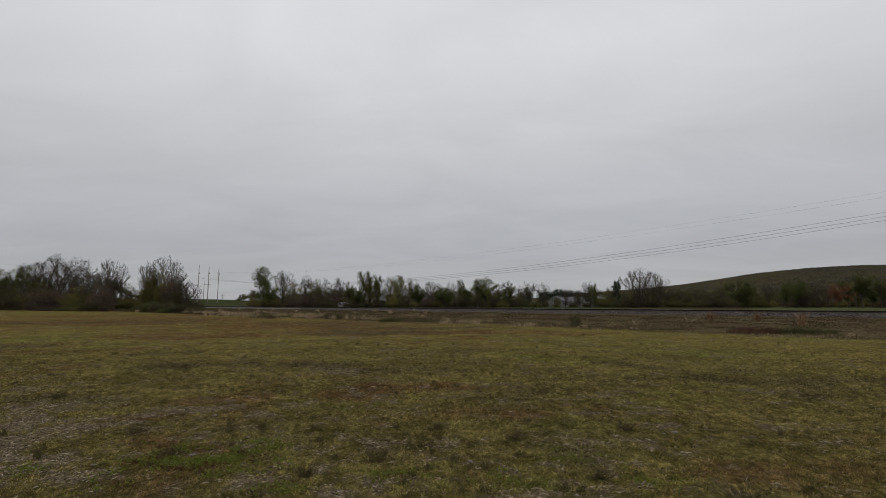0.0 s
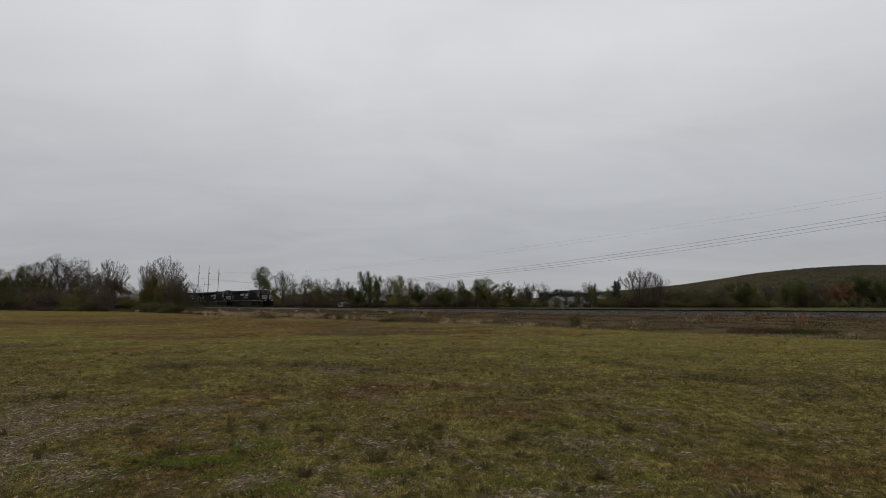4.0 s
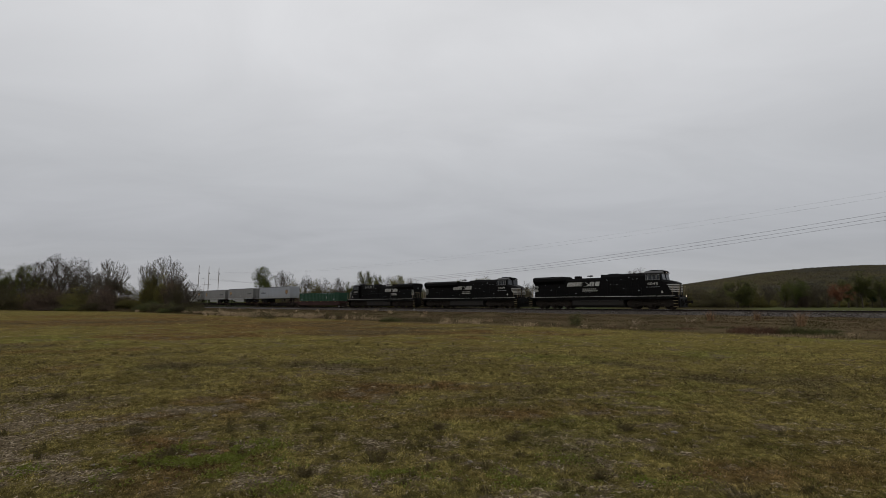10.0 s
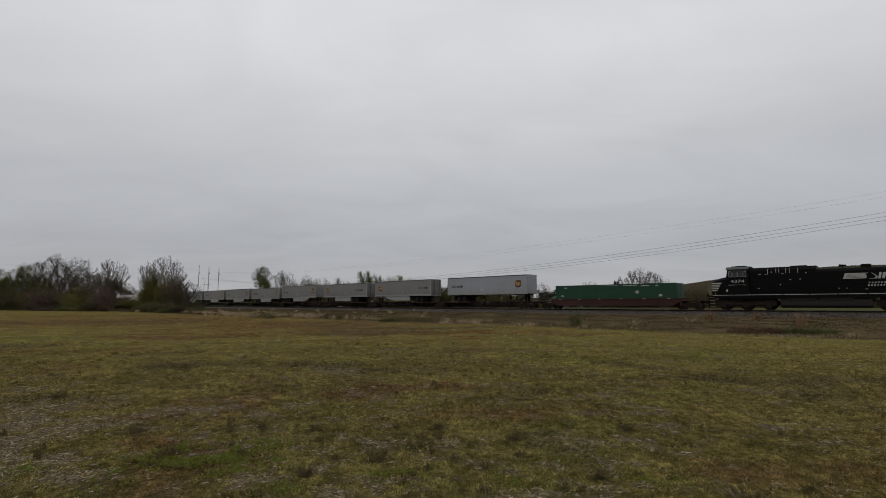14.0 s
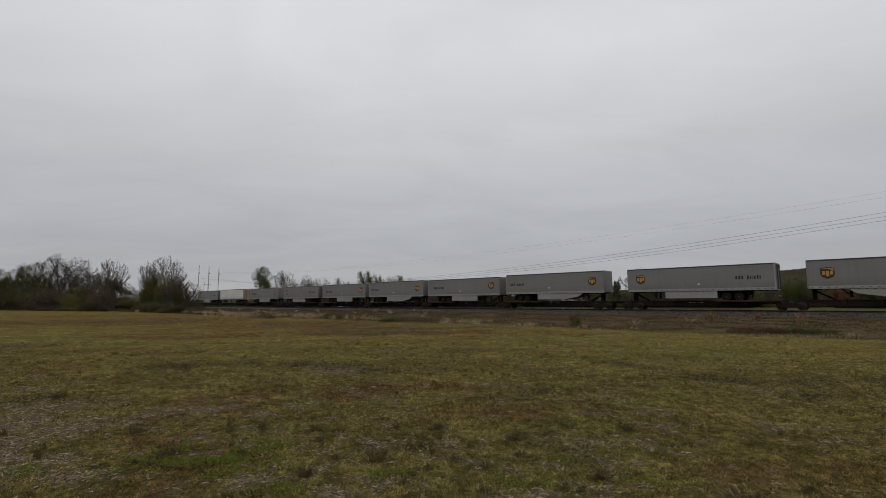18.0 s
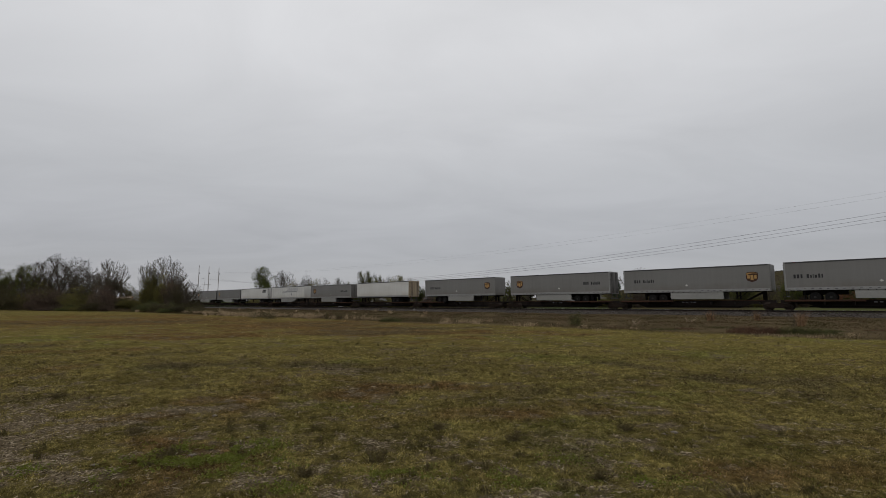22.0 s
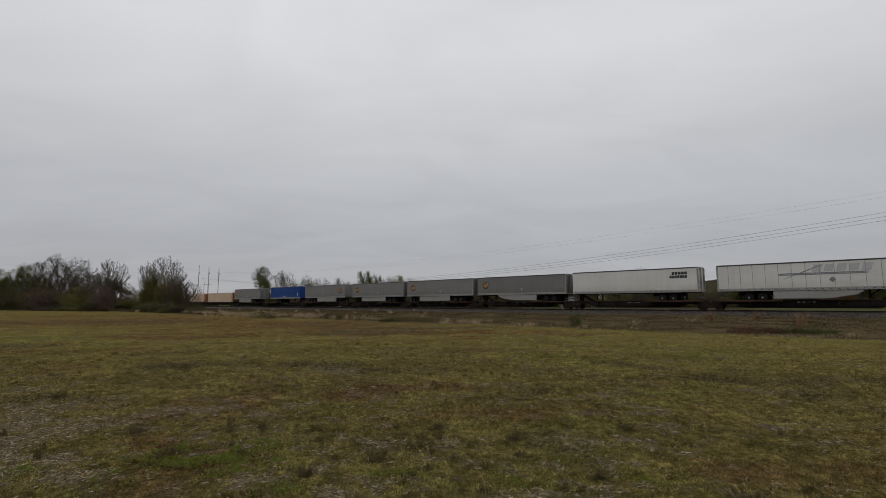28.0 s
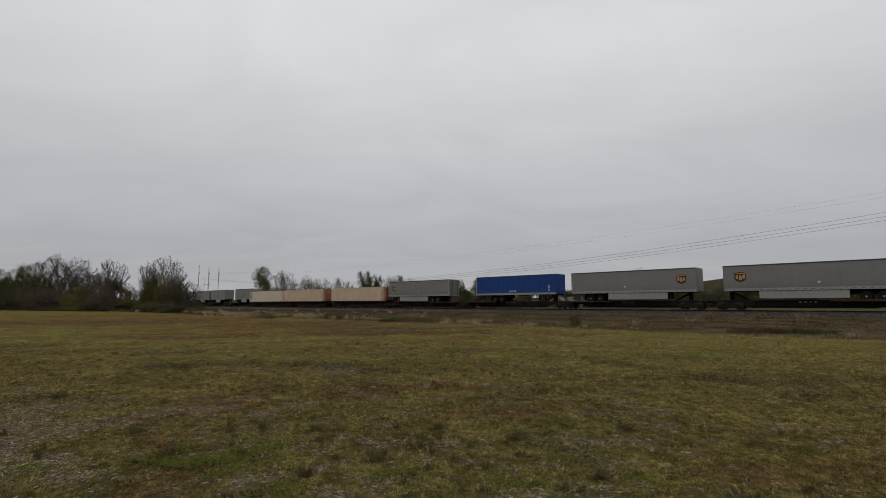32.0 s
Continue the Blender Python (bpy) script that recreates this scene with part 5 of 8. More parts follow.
# trailers from front to back: kind, rear and front place along the train, turned back
kinds = {
    "silver": van_trailer(16.1, M_SILVER, "pale silver van trailer with shield emblem and no skirts", True, 0.3, M_RIMD, None),
    "grey": van_trailer(15.7, M_GREY, "grey van trailer with shield emblem and tapered side skirts", True, 0.05, M_RIMD, (5.5, 12.3), True),
    "square": van_trailer(15.7, M_GREY, "grey van trailer with shield emblem and square side skirts", True, 0.6, M_RIMD, (5.6, 11.2), False, axle=4.1),
    "white": van_trailer(15.9, M_TWHITE, "plain white van trailer with a tan rear door frame", False, None, M_RIMD, None, axle=3.9, face=M_TANFRAME),
    "wing": van_trailer(16.1, M_TWHITE, "white ribbed van trailer with a faded grey wing emblem", False, None, M_RIM, (5.2, 12.2), True, 13, "wing", axle=3.6),
    "lettered": van_trailer(15.9, M_TWHITE, "white van trailer with black lettering near its doors", False, None, M_RIM, None, deco="bars", axle=3.5),
    "dark": van_trailer(15.9, M_DGREY, "darker grey van trailer with shield emblem and dashed lower rail", True, None, M_RIMD, (4.9, 11.6), True, axle=2.7),
    "darkplain": van_trailer(15.9, M_GREY, "grey van trailer with shield emblem, light rims and long skirts", True, None, M_RIM, (5.2, 12.6), False, axle=3.4),
    "blue": van_trailer(14.6, M_BLUE, "bright blue van trailer with small white marks", False, None, M_RIM, None, ribs=15, deco="blue", axle=4.4),
    "pup": van_trailer(10.9, M_GREY, "short grey van trailer with shield emblem far down the train", True, None, M_RIMD, (4.2, 7.4), False),
}
ORDER = [("silver", -298.2, -282.1, 0), ("grey", -318.2, -302.2, 1), ("square", -336.4, -320.6, 1), ("grey", -355.4, -339.3, 0), ("square", -372.4, -356.3, 0),
         ("grey", -389.3, -373.3, 0), ("square", -406.2, -390.2, 0), ("square", -423.7, -407.8, 1), ("square", -442.5, -426.2, 0), ("white", -462.2, -446.4, 1),
         ("square", -480.4, -464.3, 1), ("wing", -499.1, -483.0, 0), ("lettered", -516.9, -501.0, 1), ("dark", -533.8, -517.9, 1), ("darkplain", -550.8, -535.0, 1),
         ("darkplain", -567.8, -552.0, 1), ("darkplain", -586.5, -570.6, 0), ("blue", -603.3, -588.7, 0), ("darkplain", -625.4, -609.5, 1),
         ("pup", -693.9, -683.0, 0), ("pup", -711.7, -700.8, 0), ("pup", -724.0, -713.1, 0), ("dark", -742.0, -726.1, 0)]


def lowered(thing, k):
    """A van of lower build: its body's height over the floor shrinks by k."""
    for o in thing.children_recursive:
        if o.name.split(".")[0] not in ("wheel", "rim", "inner_wheel"):
            for q in o.data.vertices:
                if q.co.z > 1.3:
                    q.co.z = 1.3 + (q.co.z - 1.3) * k


for kind, low in (("dark", 0.965), ("darkplain", 0.965), ("square", 0.975)):
    lowered(kinds[kind], low)
placed = {}
for i, (kind, rear, front, back) in enumerate(ORDER):
    first = kinds[kind]
    thing = first if kind not in placed else copy_thing(first, Matrix())
    placed[kind] = True
    move(thing, (rear + front) / 2 + {"darkplain": 0.3, "grey": 0.2, "square": 0.2}.get(kind, 0.1), 0.97 if i < 4 else 0.89 if "dark" in kind else 0.86, bool(back))

# platforms: joints between units carry one shared truck; car ends carry one each
CARS = [(0, 3), (3, 8), (8, 11), (11, 16), (16, 19)]
for first, last in CARS:
    joints = [ORDER[first][2] + 1.0]
    for i in range(first, last - 1):
        joints.append((ORDER[i][1] + ORDER[i + 1][2]) / 2)
    joints.append(ORDER[last - 1][1] - 1.0)
    for i in range(first, last):
        a, b = joints[i - first], joints[i - first + 1]
        L = a - b
        mid = (a + b) / 2
        back = ORDER[i][3]
        hitch = ((ORDER[i][1] + 0.75) if back else (ORDER[i][2] - 0.75)) - mid
        lead = i == first
        tail = i == last - 1
        un = spine_unit(L, hitch, [L / 2 - 1.6] if lead else [], [-L / 2 + 1.6] if tail else [-L / 2], (lead, tail))
        move(un, mid)

tan_marks = [(-6.6, -6.35, 0.2, 0.45), (2.0, 2.25, 0.2, 0.45)]
tan = container(18.6, 2.72, M_TAN, "long tan container with rust streaks at one end", tan_marks)
move(tan, -635.2, 1.34)
move(copy_thing(tan, Matrix()), -656.2, 1.34)
move(container(18.6, 2.72, M_CREAM, "long pale cream container with little rust", tan_marks), -675.0, 1.34)
flat = tagged(new("flatcar"), "dark low flatcar under long tan containers", "flatcar", "flatcar platforms")
part("centre_sill", Shape().side([(-9.2, 0.8), (-9.2, 1.2), (9.2, 1.2), (9.2, 0.8), (6.6, 0.45), (-6.6, 0.45)], -0.5, 0.5), M_SILL, flat)
part("deck", Shape().box(-9.1, 9.1, -1.3, 1.3, 1.12, 1.34, 0.02), M_SILL, flat)
for e in (-1, 1):
    freight_truck(flat, e * 7.6)
    coupler(flat, e * 9.2, e)
move(flat, -635.2)
for mid in (-656.2, -675.0):
    move(copy_thing(flat, Matrix()), mid)
for a, b in ((-682.6, -698.0), (-698.4, -712.2), (-712.4, -725.6), (-725.8, -743.0)):
    un = spine_unit(a - b, (a - b) / 2 - 1.4, [(a - b) / 2 - 1.3], [-(a - b) / 2 + 1.3], (0, 0))
    move(un, (a + b) / 2)


# ---- trees ----
M_LEAF = {
    "g": islands("fresh_green_leaf", [(0, (0.034, 0.045, 0.014)), (0.5, (0.064, 0.078, 0.023)), (1, (0.105, 0.120, 0.038))], 0.7, 0.25, 0.4),
    "s": islands("spring_leaf", [(0, (0.042, 0.049, 0.017)), (0.5, (0.080, 0.086, 0.029)), (1, (0.125, 0.126, 0.046))], 0.7, 0.25, 0.4),
    "b": islands("tan_bud", [(0, (0.057, 0.048, 0.028)), (0.5, (0.094, 0.081, 0.044)), (1, (0.132, 0.115, 0.057))], 0.8, 0.25, 0.2),
    "h": islands("olive_bud", [(0, (0.060, 0.055, 0.026)), (0.5, (0.099, 0.088, 0.039)), (1, (0.143, 0.127, 0.057))], 0.8, 0.3, 0.3),
    "y": islands("pale_blossom_leaf", [(0, (0.095, 0.092, 0.038)), (0.5, (0.147, 0.139, 0.059)), (1, (0.200, 0.184, 0.089))], 0.75, 0.12, 0.3),
    "t": islands("thicket_twig_and_leaf", [(0, (0.045, 0.038, 0.022)), (0.4, (0.077, 0.064, 0.036)), (0.7, (0.075, 0.070, 0.032)), (0.9, (0.100, 0.094, 0.039)), (1, (0.138, 0.112, 0.069))], 0.85, 0.4, 0.2),
    "m": islands("purple_brown_twig", [(0, (0.062, 0.046, 0.038)), (0.5, (0.104, 0.075, 0.060)), (1, (0.150, 0.114, 0.088))], 0.85, 0.3, 0.2),
    "u": islands("yellow_green_leaf", [(0, (0.065, 0.061, 0.020)), (0.5, (0.113, 0.104, 0.034)), (1, (0.176, 0.155, 0.054))], 0.75, 0.25, 0.3),
    "d": islands("dark_hedge_leaf", [(0, (0.044, 0.052, 0.023)), (0.6, (0.075, 0.083, 0.034)), (1, (0.111, 0.114, 0.049))], 0.8, 0.3, 0.3),
    "c": islands("dark_conifer_needle", [(0, (0.018, 0.026, 0.017)), (0.6, (0.032, 0.044, 0.026)), (1, (0.051, 0.065, 0.036))], 0.8, 0.2),
    "r": islands("red_bud_leaf", [(0, (0.090, 0.036, 0.022)), (0.5, (0.145, 0.060, 0.035)), (1, (0.19, 0.090, 0.052))], 0.75, 0.1, 0.3),
}
M_TWIG = surface("purple_brown_twig_bark", (0.050, 0.036, 0.030), 0.95, 0, (0.032, 0.023, 0.020), 0.6, 1.2, 9)


def tubes(seg, sides=4):
    """Tapered twigs from rows of two ends and two radii."""
    seg = np.asarray(seg, float)
    a, b, r0, r1 = seg[:, 0:3], seg[:, 3:6], seg[:, 6], seg[:, 7]
    w = b - a
    w /= np.linalg.norm(w, axis=1, keepdims=True) + 1e-9
    ref = np.where(np.abs(w[:, 2:3]) < 0.9, [[0, 0, 1.0]], [[1.0, 0, 0]])
    u = np.cross(w, ref)
    u /= np.linalg.norm(u, axis=1, keepdims=True)
    t = np.cross(w, u)
    n = len(seg)
    ang = 2 * np.pi * np.arange(sides) / sides
    c, s = np.cos(ang)[None, :, None], np.sin(ang)[None, :, None]
    d = u[:, None] * c + t[:, None] * s
    v = np.concatenate([a[:, None] + d * r0[:, None, None], b[:, None] + d * r1[:, None, None]], 1)
    i = np.arange(sides)
    f = np.stack([i, (i + 1) % sides, (i + 1) % sides + sides, i + sides], 1)
    return v.reshape(-1, 3), (f[None] + (np.arange(n) * 2 * sides)[:, None, None]).reshape(-1, 4)


def leaves(pos, size, droop=0.3):
    """Small bent quads at random turns."""
    n = len(pos)
    d = rng.normal(size=(n, 3))
    d /= np.linalg.norm(d, axis=1, keepdims=True)
    e = np.cross(d, rng.normal(size=(n, 3)))
    e /= np.linalg.norm(e, axis=1, keepdims=True)
    s = (size * rng.uniform(0.5, 1.3, n))[:, None]
    v = np.stack([pos - d * s, pos + e * s * 0.6, pos + d * s, pos - e * s * 0.6], 1)
    return v.reshape(-1, 3), np.arange(n * 4).reshape(-1, 4)


# Growth habits: bole height, fork angle, upward pull per step, crookedness, length ratio, forks, side shoots, limbs from the bole, depth
HABIT = {
    "vase": (1.5, 17, 0.04, 0.045, 0.68, 2, 2, 6, 5),
    "oak": (2.4, 38, 0.045, 0.17, 0.70, 2, 2, 5, 5),
    "leafy": (2.6, 32, 0.07, 0.12, 0.70, 2, 2, 5, 4),
    "full": (1.8, 36, 0.04, 0.12, 0.68, 2, 2, 6, 4),
    "heavy": (2.6, 40, 0.09, 0.22, 0.74, 2, 2, 3, 5),
    "stem": (0.5, 24, 0.05, 0.14, 0.72, 2, 1, 5, 4),
}


def grow(habit, seed, girth=0.24, twig=0.011):
    """A forking skeleton 10 m high with its foot at the origin: rows of wood by order (heavy, fine), the shoot ends, the crown's radius."""
    bole, fork, pull, crook, ratio, kids, shoots, mains, depth = HABIT[habit]
    r = random.Random(seed)
    wood, fine, ends = [], [], []

    def turned(d, ang, az):
        u = d.orthogonal().normalized()
        w = d.cross(u)
        return (d * math.cos(ang) + (u * math.cos(az) + w * math.sin(az)) * math.sin(ang)).normalized()

    def limb(p, d, ln, rad, order):
        steps = 4 if order < 3 else 2
        pts, dirs = [p], [d]
        for k in range(steps):
            d = (d + Vector((r.gauss(0, crook), r.gauss(0, crook), r.gauss(0, crook) * 0.6 + pull))).normalized()
            q = pts[-1] + d * (ln / steps)
            row = (*pts[-1], *q, max(twig, rad * (1 - 0.4 * k / steps)), max(twig * 0.8, rad * (1 - 0.4 * (k + 1) / steps)))
            (wood if order < 2 else fine).append(row)
            pts.append(q)
            dirs.append(d)
        if order == depth:
            ends.extend(pts[1:])
            for _ in range(2):
                e = turned(d, radians(r.uniform(15, 45)), r.uniform(0, 6.283))
                q = pts[1] + e * ln * r.uniform(0.4, 0.8)
                fine.append((*pts[1], *q, twig * 0.9, twig * 0.6))
                ends.append(q)
            return
        n = mains if order == 0 else kids + (r.random() < 0.25)
        az = r.uniform(0, 6.283)
        for j in range(n):
            ang = radians(fork * r.uniform(0.45, 1.35))
            limb(pts[-1], turned(dirs[-1], ang, az + j * 6.283 / n + r.uniform(-0.4, 0.4)), ln_next(ln, order) * r.uniform(0.75, 1.15), rad * (0.62 if order else 0.5), order + 1)
        for j in range(shoots if order else 2):
            k = r.randint(1, steps - 1) if order else steps - 1
            ang = radians(fork * r.uniform(0.9, 1.7))
            limb(pts[k], turned(dirs[k], ang, r.uniform(0, 6.283)), ln_next(ln, order) * r.uniform(0.5, 0.85), rad * 0.42, order + 1)

    def ln_next(ln, order):
        return 3.1 if order == 0 else ln * ratio

    limb(Vector((0, 0, -0.3)), Vector((r.gauss(0, 0.05), r.gauss(0, 0.05), 1)).normalized(), bole + 0.3, girth, 0)
    wood, fine, ends = np.array(wood), np.array(fine), np.array([tuple(q) for q in ends])
    mid = np.median(ends[:, :2], axis=0)
    centre = np.array([mid[0], mid[1], np.percentile(ends[:, 2], 25)])
    reach = (np.percentile(np.hypot(*(ends[:, :2] - mid).T), 97), np.percentile(ends[:, 2], 99) - centre[2])
    # the crown's outline: shoots that reach past it are gone
    def inside(a):
        q = a - centre
        return np.sqrt((q[:, 0] / reach[0]) ** 2 + (q[:, 1] / reach[0]) ** 2 + (np.maximum(q[:, 2], 0) / reach[1]) ** 2) < 1.04
    fine, ends = fine[inside(fine[:, 3:6])], ends[inside(ends)]
    k = 10 / ends[:, 2].max()
    for a in (wood, fine):
        a[:, 0:6] *= k
        lean = np.clip(a[:, [2, 5]] / 10, 0, 1)
        for i, j in ((0, 0), (1, 3)):      # the crown stands over its foot
            a[:, j] -= mid[0] * k * lean[:, i]
            a[:, j + 1] -= mid[1] * k * lean[:, i]
    ends *= k
    ends[:, :2] -= mid * k * np.clip(ends[:, 2:3] / 10, 0, 1)
    return wood, fine, ends, float(np.percentile(np.hypot(ends[:, 0], ends[:, 1]), 90))


# kind: habit, bark, leaf, leaves per shoot end, leaf size, scatter, name, label
SPECIES = {
    "vase": ("vase", "pale", None, 0, 0, 0, "bare_tree", "bare spring tree with a tall fan of upswept twigs"),
    "oak": ("oak", "dark", None, 0, 0, 0, "bare_tree", "bare tree with crooked spreading dark limbs"),
    "oakb": ("oak", "dark", "b", 3, 0.060, 0.22, "budding_tree", "brown budding tree with crooked limbs and few leaves"),
    "open": ("leafy", "dark", "s", 10, 0.088, 0.25, "leafy_tree", "open-crowned tree with tufts of fresh spring leaves"),
    "lean": ("leafy", "dark", "g", 10, 0.085, 0.24, "leafy_tree", "tall leaning tree with tufts of green leaves"),
    "green": ("full", "dark", "g", 11, 0.108, 0.32, "leafy_tree", "small rounded tree full of fresh green leaves"),
    "round": ("full", "pale", "y", 12, 0.088, 0.28, "leafy_tree", "rounded tree in pale yellow-green blossom"),
    "hazy": ("full", "pale", "h", 6, 0.080, 0.30, "budding_tree", "rounded tree hazy with olive spring buds"),
    "heavy": ("heavy", "dark", "s", 7, 0.095, 0.30, "leafy_tree", "old tree with a heavy forked dark trunk and olive leaves"),
    "r": ("full", "pale", "r", 8, 0.100, 0.30, "red_budding_tree", "small tree with rust-red spring buds"),
}
SHRUB_LABEL = {"t": "dense tangled bush of brown twigs and new leaves", "u": "rounded yellow-green budding bush", "m": "purple-brown leafless thicket bush", "d": "low dark green leafy bush"}


def tree(kind, seed):
    """A tree or bush 10 m high, its foot at the origin; returns it with its crown's radius."""
    if kind in SHRUB_LABEL:
        ob = tagged(new("thicket_bush"), SHRUB_LABEL[kind], "bush", "bushes of the tree belt")
        seg, tips = [], []
        for k in range(9):
            wood, fine, ends, rad = grow("stem", seed * 31 + k, 0.09, 0.012)
            size = random.uniform(0.5, 1.0) if k else 1.0
            off = np.array([random.uniform(-3.2, 3.2) * (k > 0), random.uniform(-2.6, 2.6) * (k > 0), 0])
            size *= 1 - 0.09 * float(np.hypot(off[0], off[1]))
            sg = np.r_[wood, fine]
            sg = sg[rng.uniform(0, 1, len(sg)) < 0.6]
            sg[:, 0:6] *= size
            sg[:, 0:3] += off
            sg[:, 3:6] += off
            seg.append(sg)
            tips.append(ends[::2] * size + off)
        seg, tips = np.concatenate(seg), np.concatenate(tips)
        v, f = tubes(seg, 3)
        bark = M_TWIG if kind == "m" else M_BARK
        part("branch_mass", raw("branch_mass", v, f, bark), bark, ob)["kind"] = "stuff"
        per = {"t": 2, "u": 3, "m": 2, "d": 3}[kind]
        pos = np.repeat(tips, per, 0) + rng.normal(0, 0.30, (len(tips) * per, 3))
        n = 1000
        a, q = rng.uniform(0, 6.283, n), rng.uniform(0, 1, n) ** 0.5
        low = np.c_[np.cos(a) * q * 4.6, np.sin(a) * q * 4.0, rng.uniform(0, 1, n) * 7.5 * (1 - 0.6 * q * q)]
        pos = np.r_[pos, low]
        pos[:, 2] = np.abs(pos[:, 2])
        v, f = leaves(pos, np.full(len(pos), 0.125))
        part("foliage", raw("foliage", v, f, M_LEAF[kind]), M_LEAF[kind], ob)["kind"] = "stuff"
        return ob, float(np.percentile(np.hypot(pos[:, 0], pos[:, 1]), 92))
    if kind == "pine":
        ob = tagged(new("conifer_tree"), "dark evergreen conifer with layered boughs", "tree", "trees beyond the track")
        seg = [(0, 0, -0.3, 0, 0, 9.7, 0.22, 0.03)]
        pos = []
        r = random.Random(seed)
        for k in range(46):
            z = r.uniform(3.0, 9.6)
            ln = (2.9 if z < 8 else 2.9 * (10.4 - z) / 2.4) * r.uniform(0.45, 1.1)
            a = r.uniform(0, 6.283)
            e = (math.cos(a) * ln, math.sin(a) * ln, z + 0.10 * ln)
            seg.append((0, 0, z - 0.3, *e, 0.05, 0.02))
            for j in range(60):
                q = 0.35 + 0.65 * math.sqrt(r.random())
                pos.append((e[0] * q + r.gauss(0, 0.30), e[1] * q + r.gauss(0, 0.30), z + (e[2] - z) * q + r.gauss(0.1, 0.38)))
        v, f = tubes(seg, 5)
        part("trunk", raw("trunk", v, f, M_BARK), M_BARK, ob)
        v, f = leaves(np.array(pos), np.full(len(pos), 0.21))
        part("crown", raw("crown", v, f, M_LEAF["c"]), M_LEAF["c"], ob)
        return ob, 2.9
    habit, bark, leaf, per, size, spread, name, label = SPECIES[kind]
    ob = tagged(new(name), label, "tree", "trees of the landscape")
    bark = M_BARKPALE if bark == "pale" else M_BARK
    wood, fine, ends, rad = grow(habit, seed, {"heavy": 0.34, "vase": 0.17, "oak": 0.30}.get(habit, 0.23), 0.009 if habit == "vase" else 0.011)
    v, f = tubes(wood, 6)
    part("trunk", raw("trunk", v, f, bark), bark, ob)
    v, f = tubes(fine, 3)
    part("branch_mass", raw("branch_mass", v, f, bark), bark, ob)["kind"] = "stuff"
    if leaf:
        # leaves come in tufts with gaps of bare twigs between them
        ends = ends[lattice(ends[:, 0] * 0.9 + ends[:, 1] * 0.5, ends[:, 2] * 1.0 - ends[:, 1] * 0.6, seed) > (0.42 if kind in ("open", "lean", "heavy") else 0.3)]
        if len(ends) > 3000:
            ends = ends[rng.permutation(len(ends))[:3000]]
        pos = np.repeat(ends, per, 0) + rng.normal(0, spread, (len(ends) * per, 3))
        v, f = leaves(pos, np.full(len(pos), size))
        part("crown", raw("crown", v, f, M_LEAF[leaf]), M_LEAF[leaf], ob)
    return ob, rad


FOREST = {}
for kind, many in (("vase", 3), ("oak", 3), ("oakb", 3), ("open", 4), ("lean", 1), ("green", 2), ("round", 2), ("hazy", 3), ("heavy", 2), ("r", 1), ("t", 3), ("u", 2), ("m", 2), ("d", 2), ("pine", 2)):
    FOREST[kind] = [tree(kind, 17 * i + sum(map(ord, kind))) for i in range(many)]
used = set()


def plant(x, y, height, wide, kind, group="", sink=0.1):
    """One tree of that height, its crown's radius in metres."""
    first, rad = random.choice(FOREST[kind])
    z = float(ground_z(np.array([x]), np.array([y]))[0]) - sink
    k = height / 10
    m = Matrix.Translation((x, y, z)) @ pose(0, 0, 0, 0, 0, random.uniform(0, 360)) @ Matrix.Diagonal((wide / rad, wide / rad, k, 1))
    if first.name not in used:
        used.add(first.name)
        first.matrix_basis = m
        ob = first
    else:
        ob = copy_thing(first, m)
        ob.matrix_basis = m
    return tagged(ob, group=group)


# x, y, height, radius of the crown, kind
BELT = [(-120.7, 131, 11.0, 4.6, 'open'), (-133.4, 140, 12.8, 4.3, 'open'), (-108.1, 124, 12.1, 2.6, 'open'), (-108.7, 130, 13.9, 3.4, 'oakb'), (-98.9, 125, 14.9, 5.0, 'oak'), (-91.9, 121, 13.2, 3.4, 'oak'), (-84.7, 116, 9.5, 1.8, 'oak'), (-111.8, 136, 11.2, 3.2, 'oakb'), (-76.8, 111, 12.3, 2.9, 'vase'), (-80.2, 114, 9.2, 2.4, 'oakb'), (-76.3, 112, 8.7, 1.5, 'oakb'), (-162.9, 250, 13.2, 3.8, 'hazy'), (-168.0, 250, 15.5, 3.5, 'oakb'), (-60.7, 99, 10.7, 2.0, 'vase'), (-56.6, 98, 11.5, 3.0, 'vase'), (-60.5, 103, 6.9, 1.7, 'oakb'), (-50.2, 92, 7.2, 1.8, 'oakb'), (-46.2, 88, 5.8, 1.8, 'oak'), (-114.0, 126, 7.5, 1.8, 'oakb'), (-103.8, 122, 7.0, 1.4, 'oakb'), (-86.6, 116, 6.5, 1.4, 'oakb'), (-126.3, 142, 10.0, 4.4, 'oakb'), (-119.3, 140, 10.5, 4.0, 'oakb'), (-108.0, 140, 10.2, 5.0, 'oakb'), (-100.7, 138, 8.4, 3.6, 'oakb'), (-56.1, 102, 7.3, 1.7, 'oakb')]
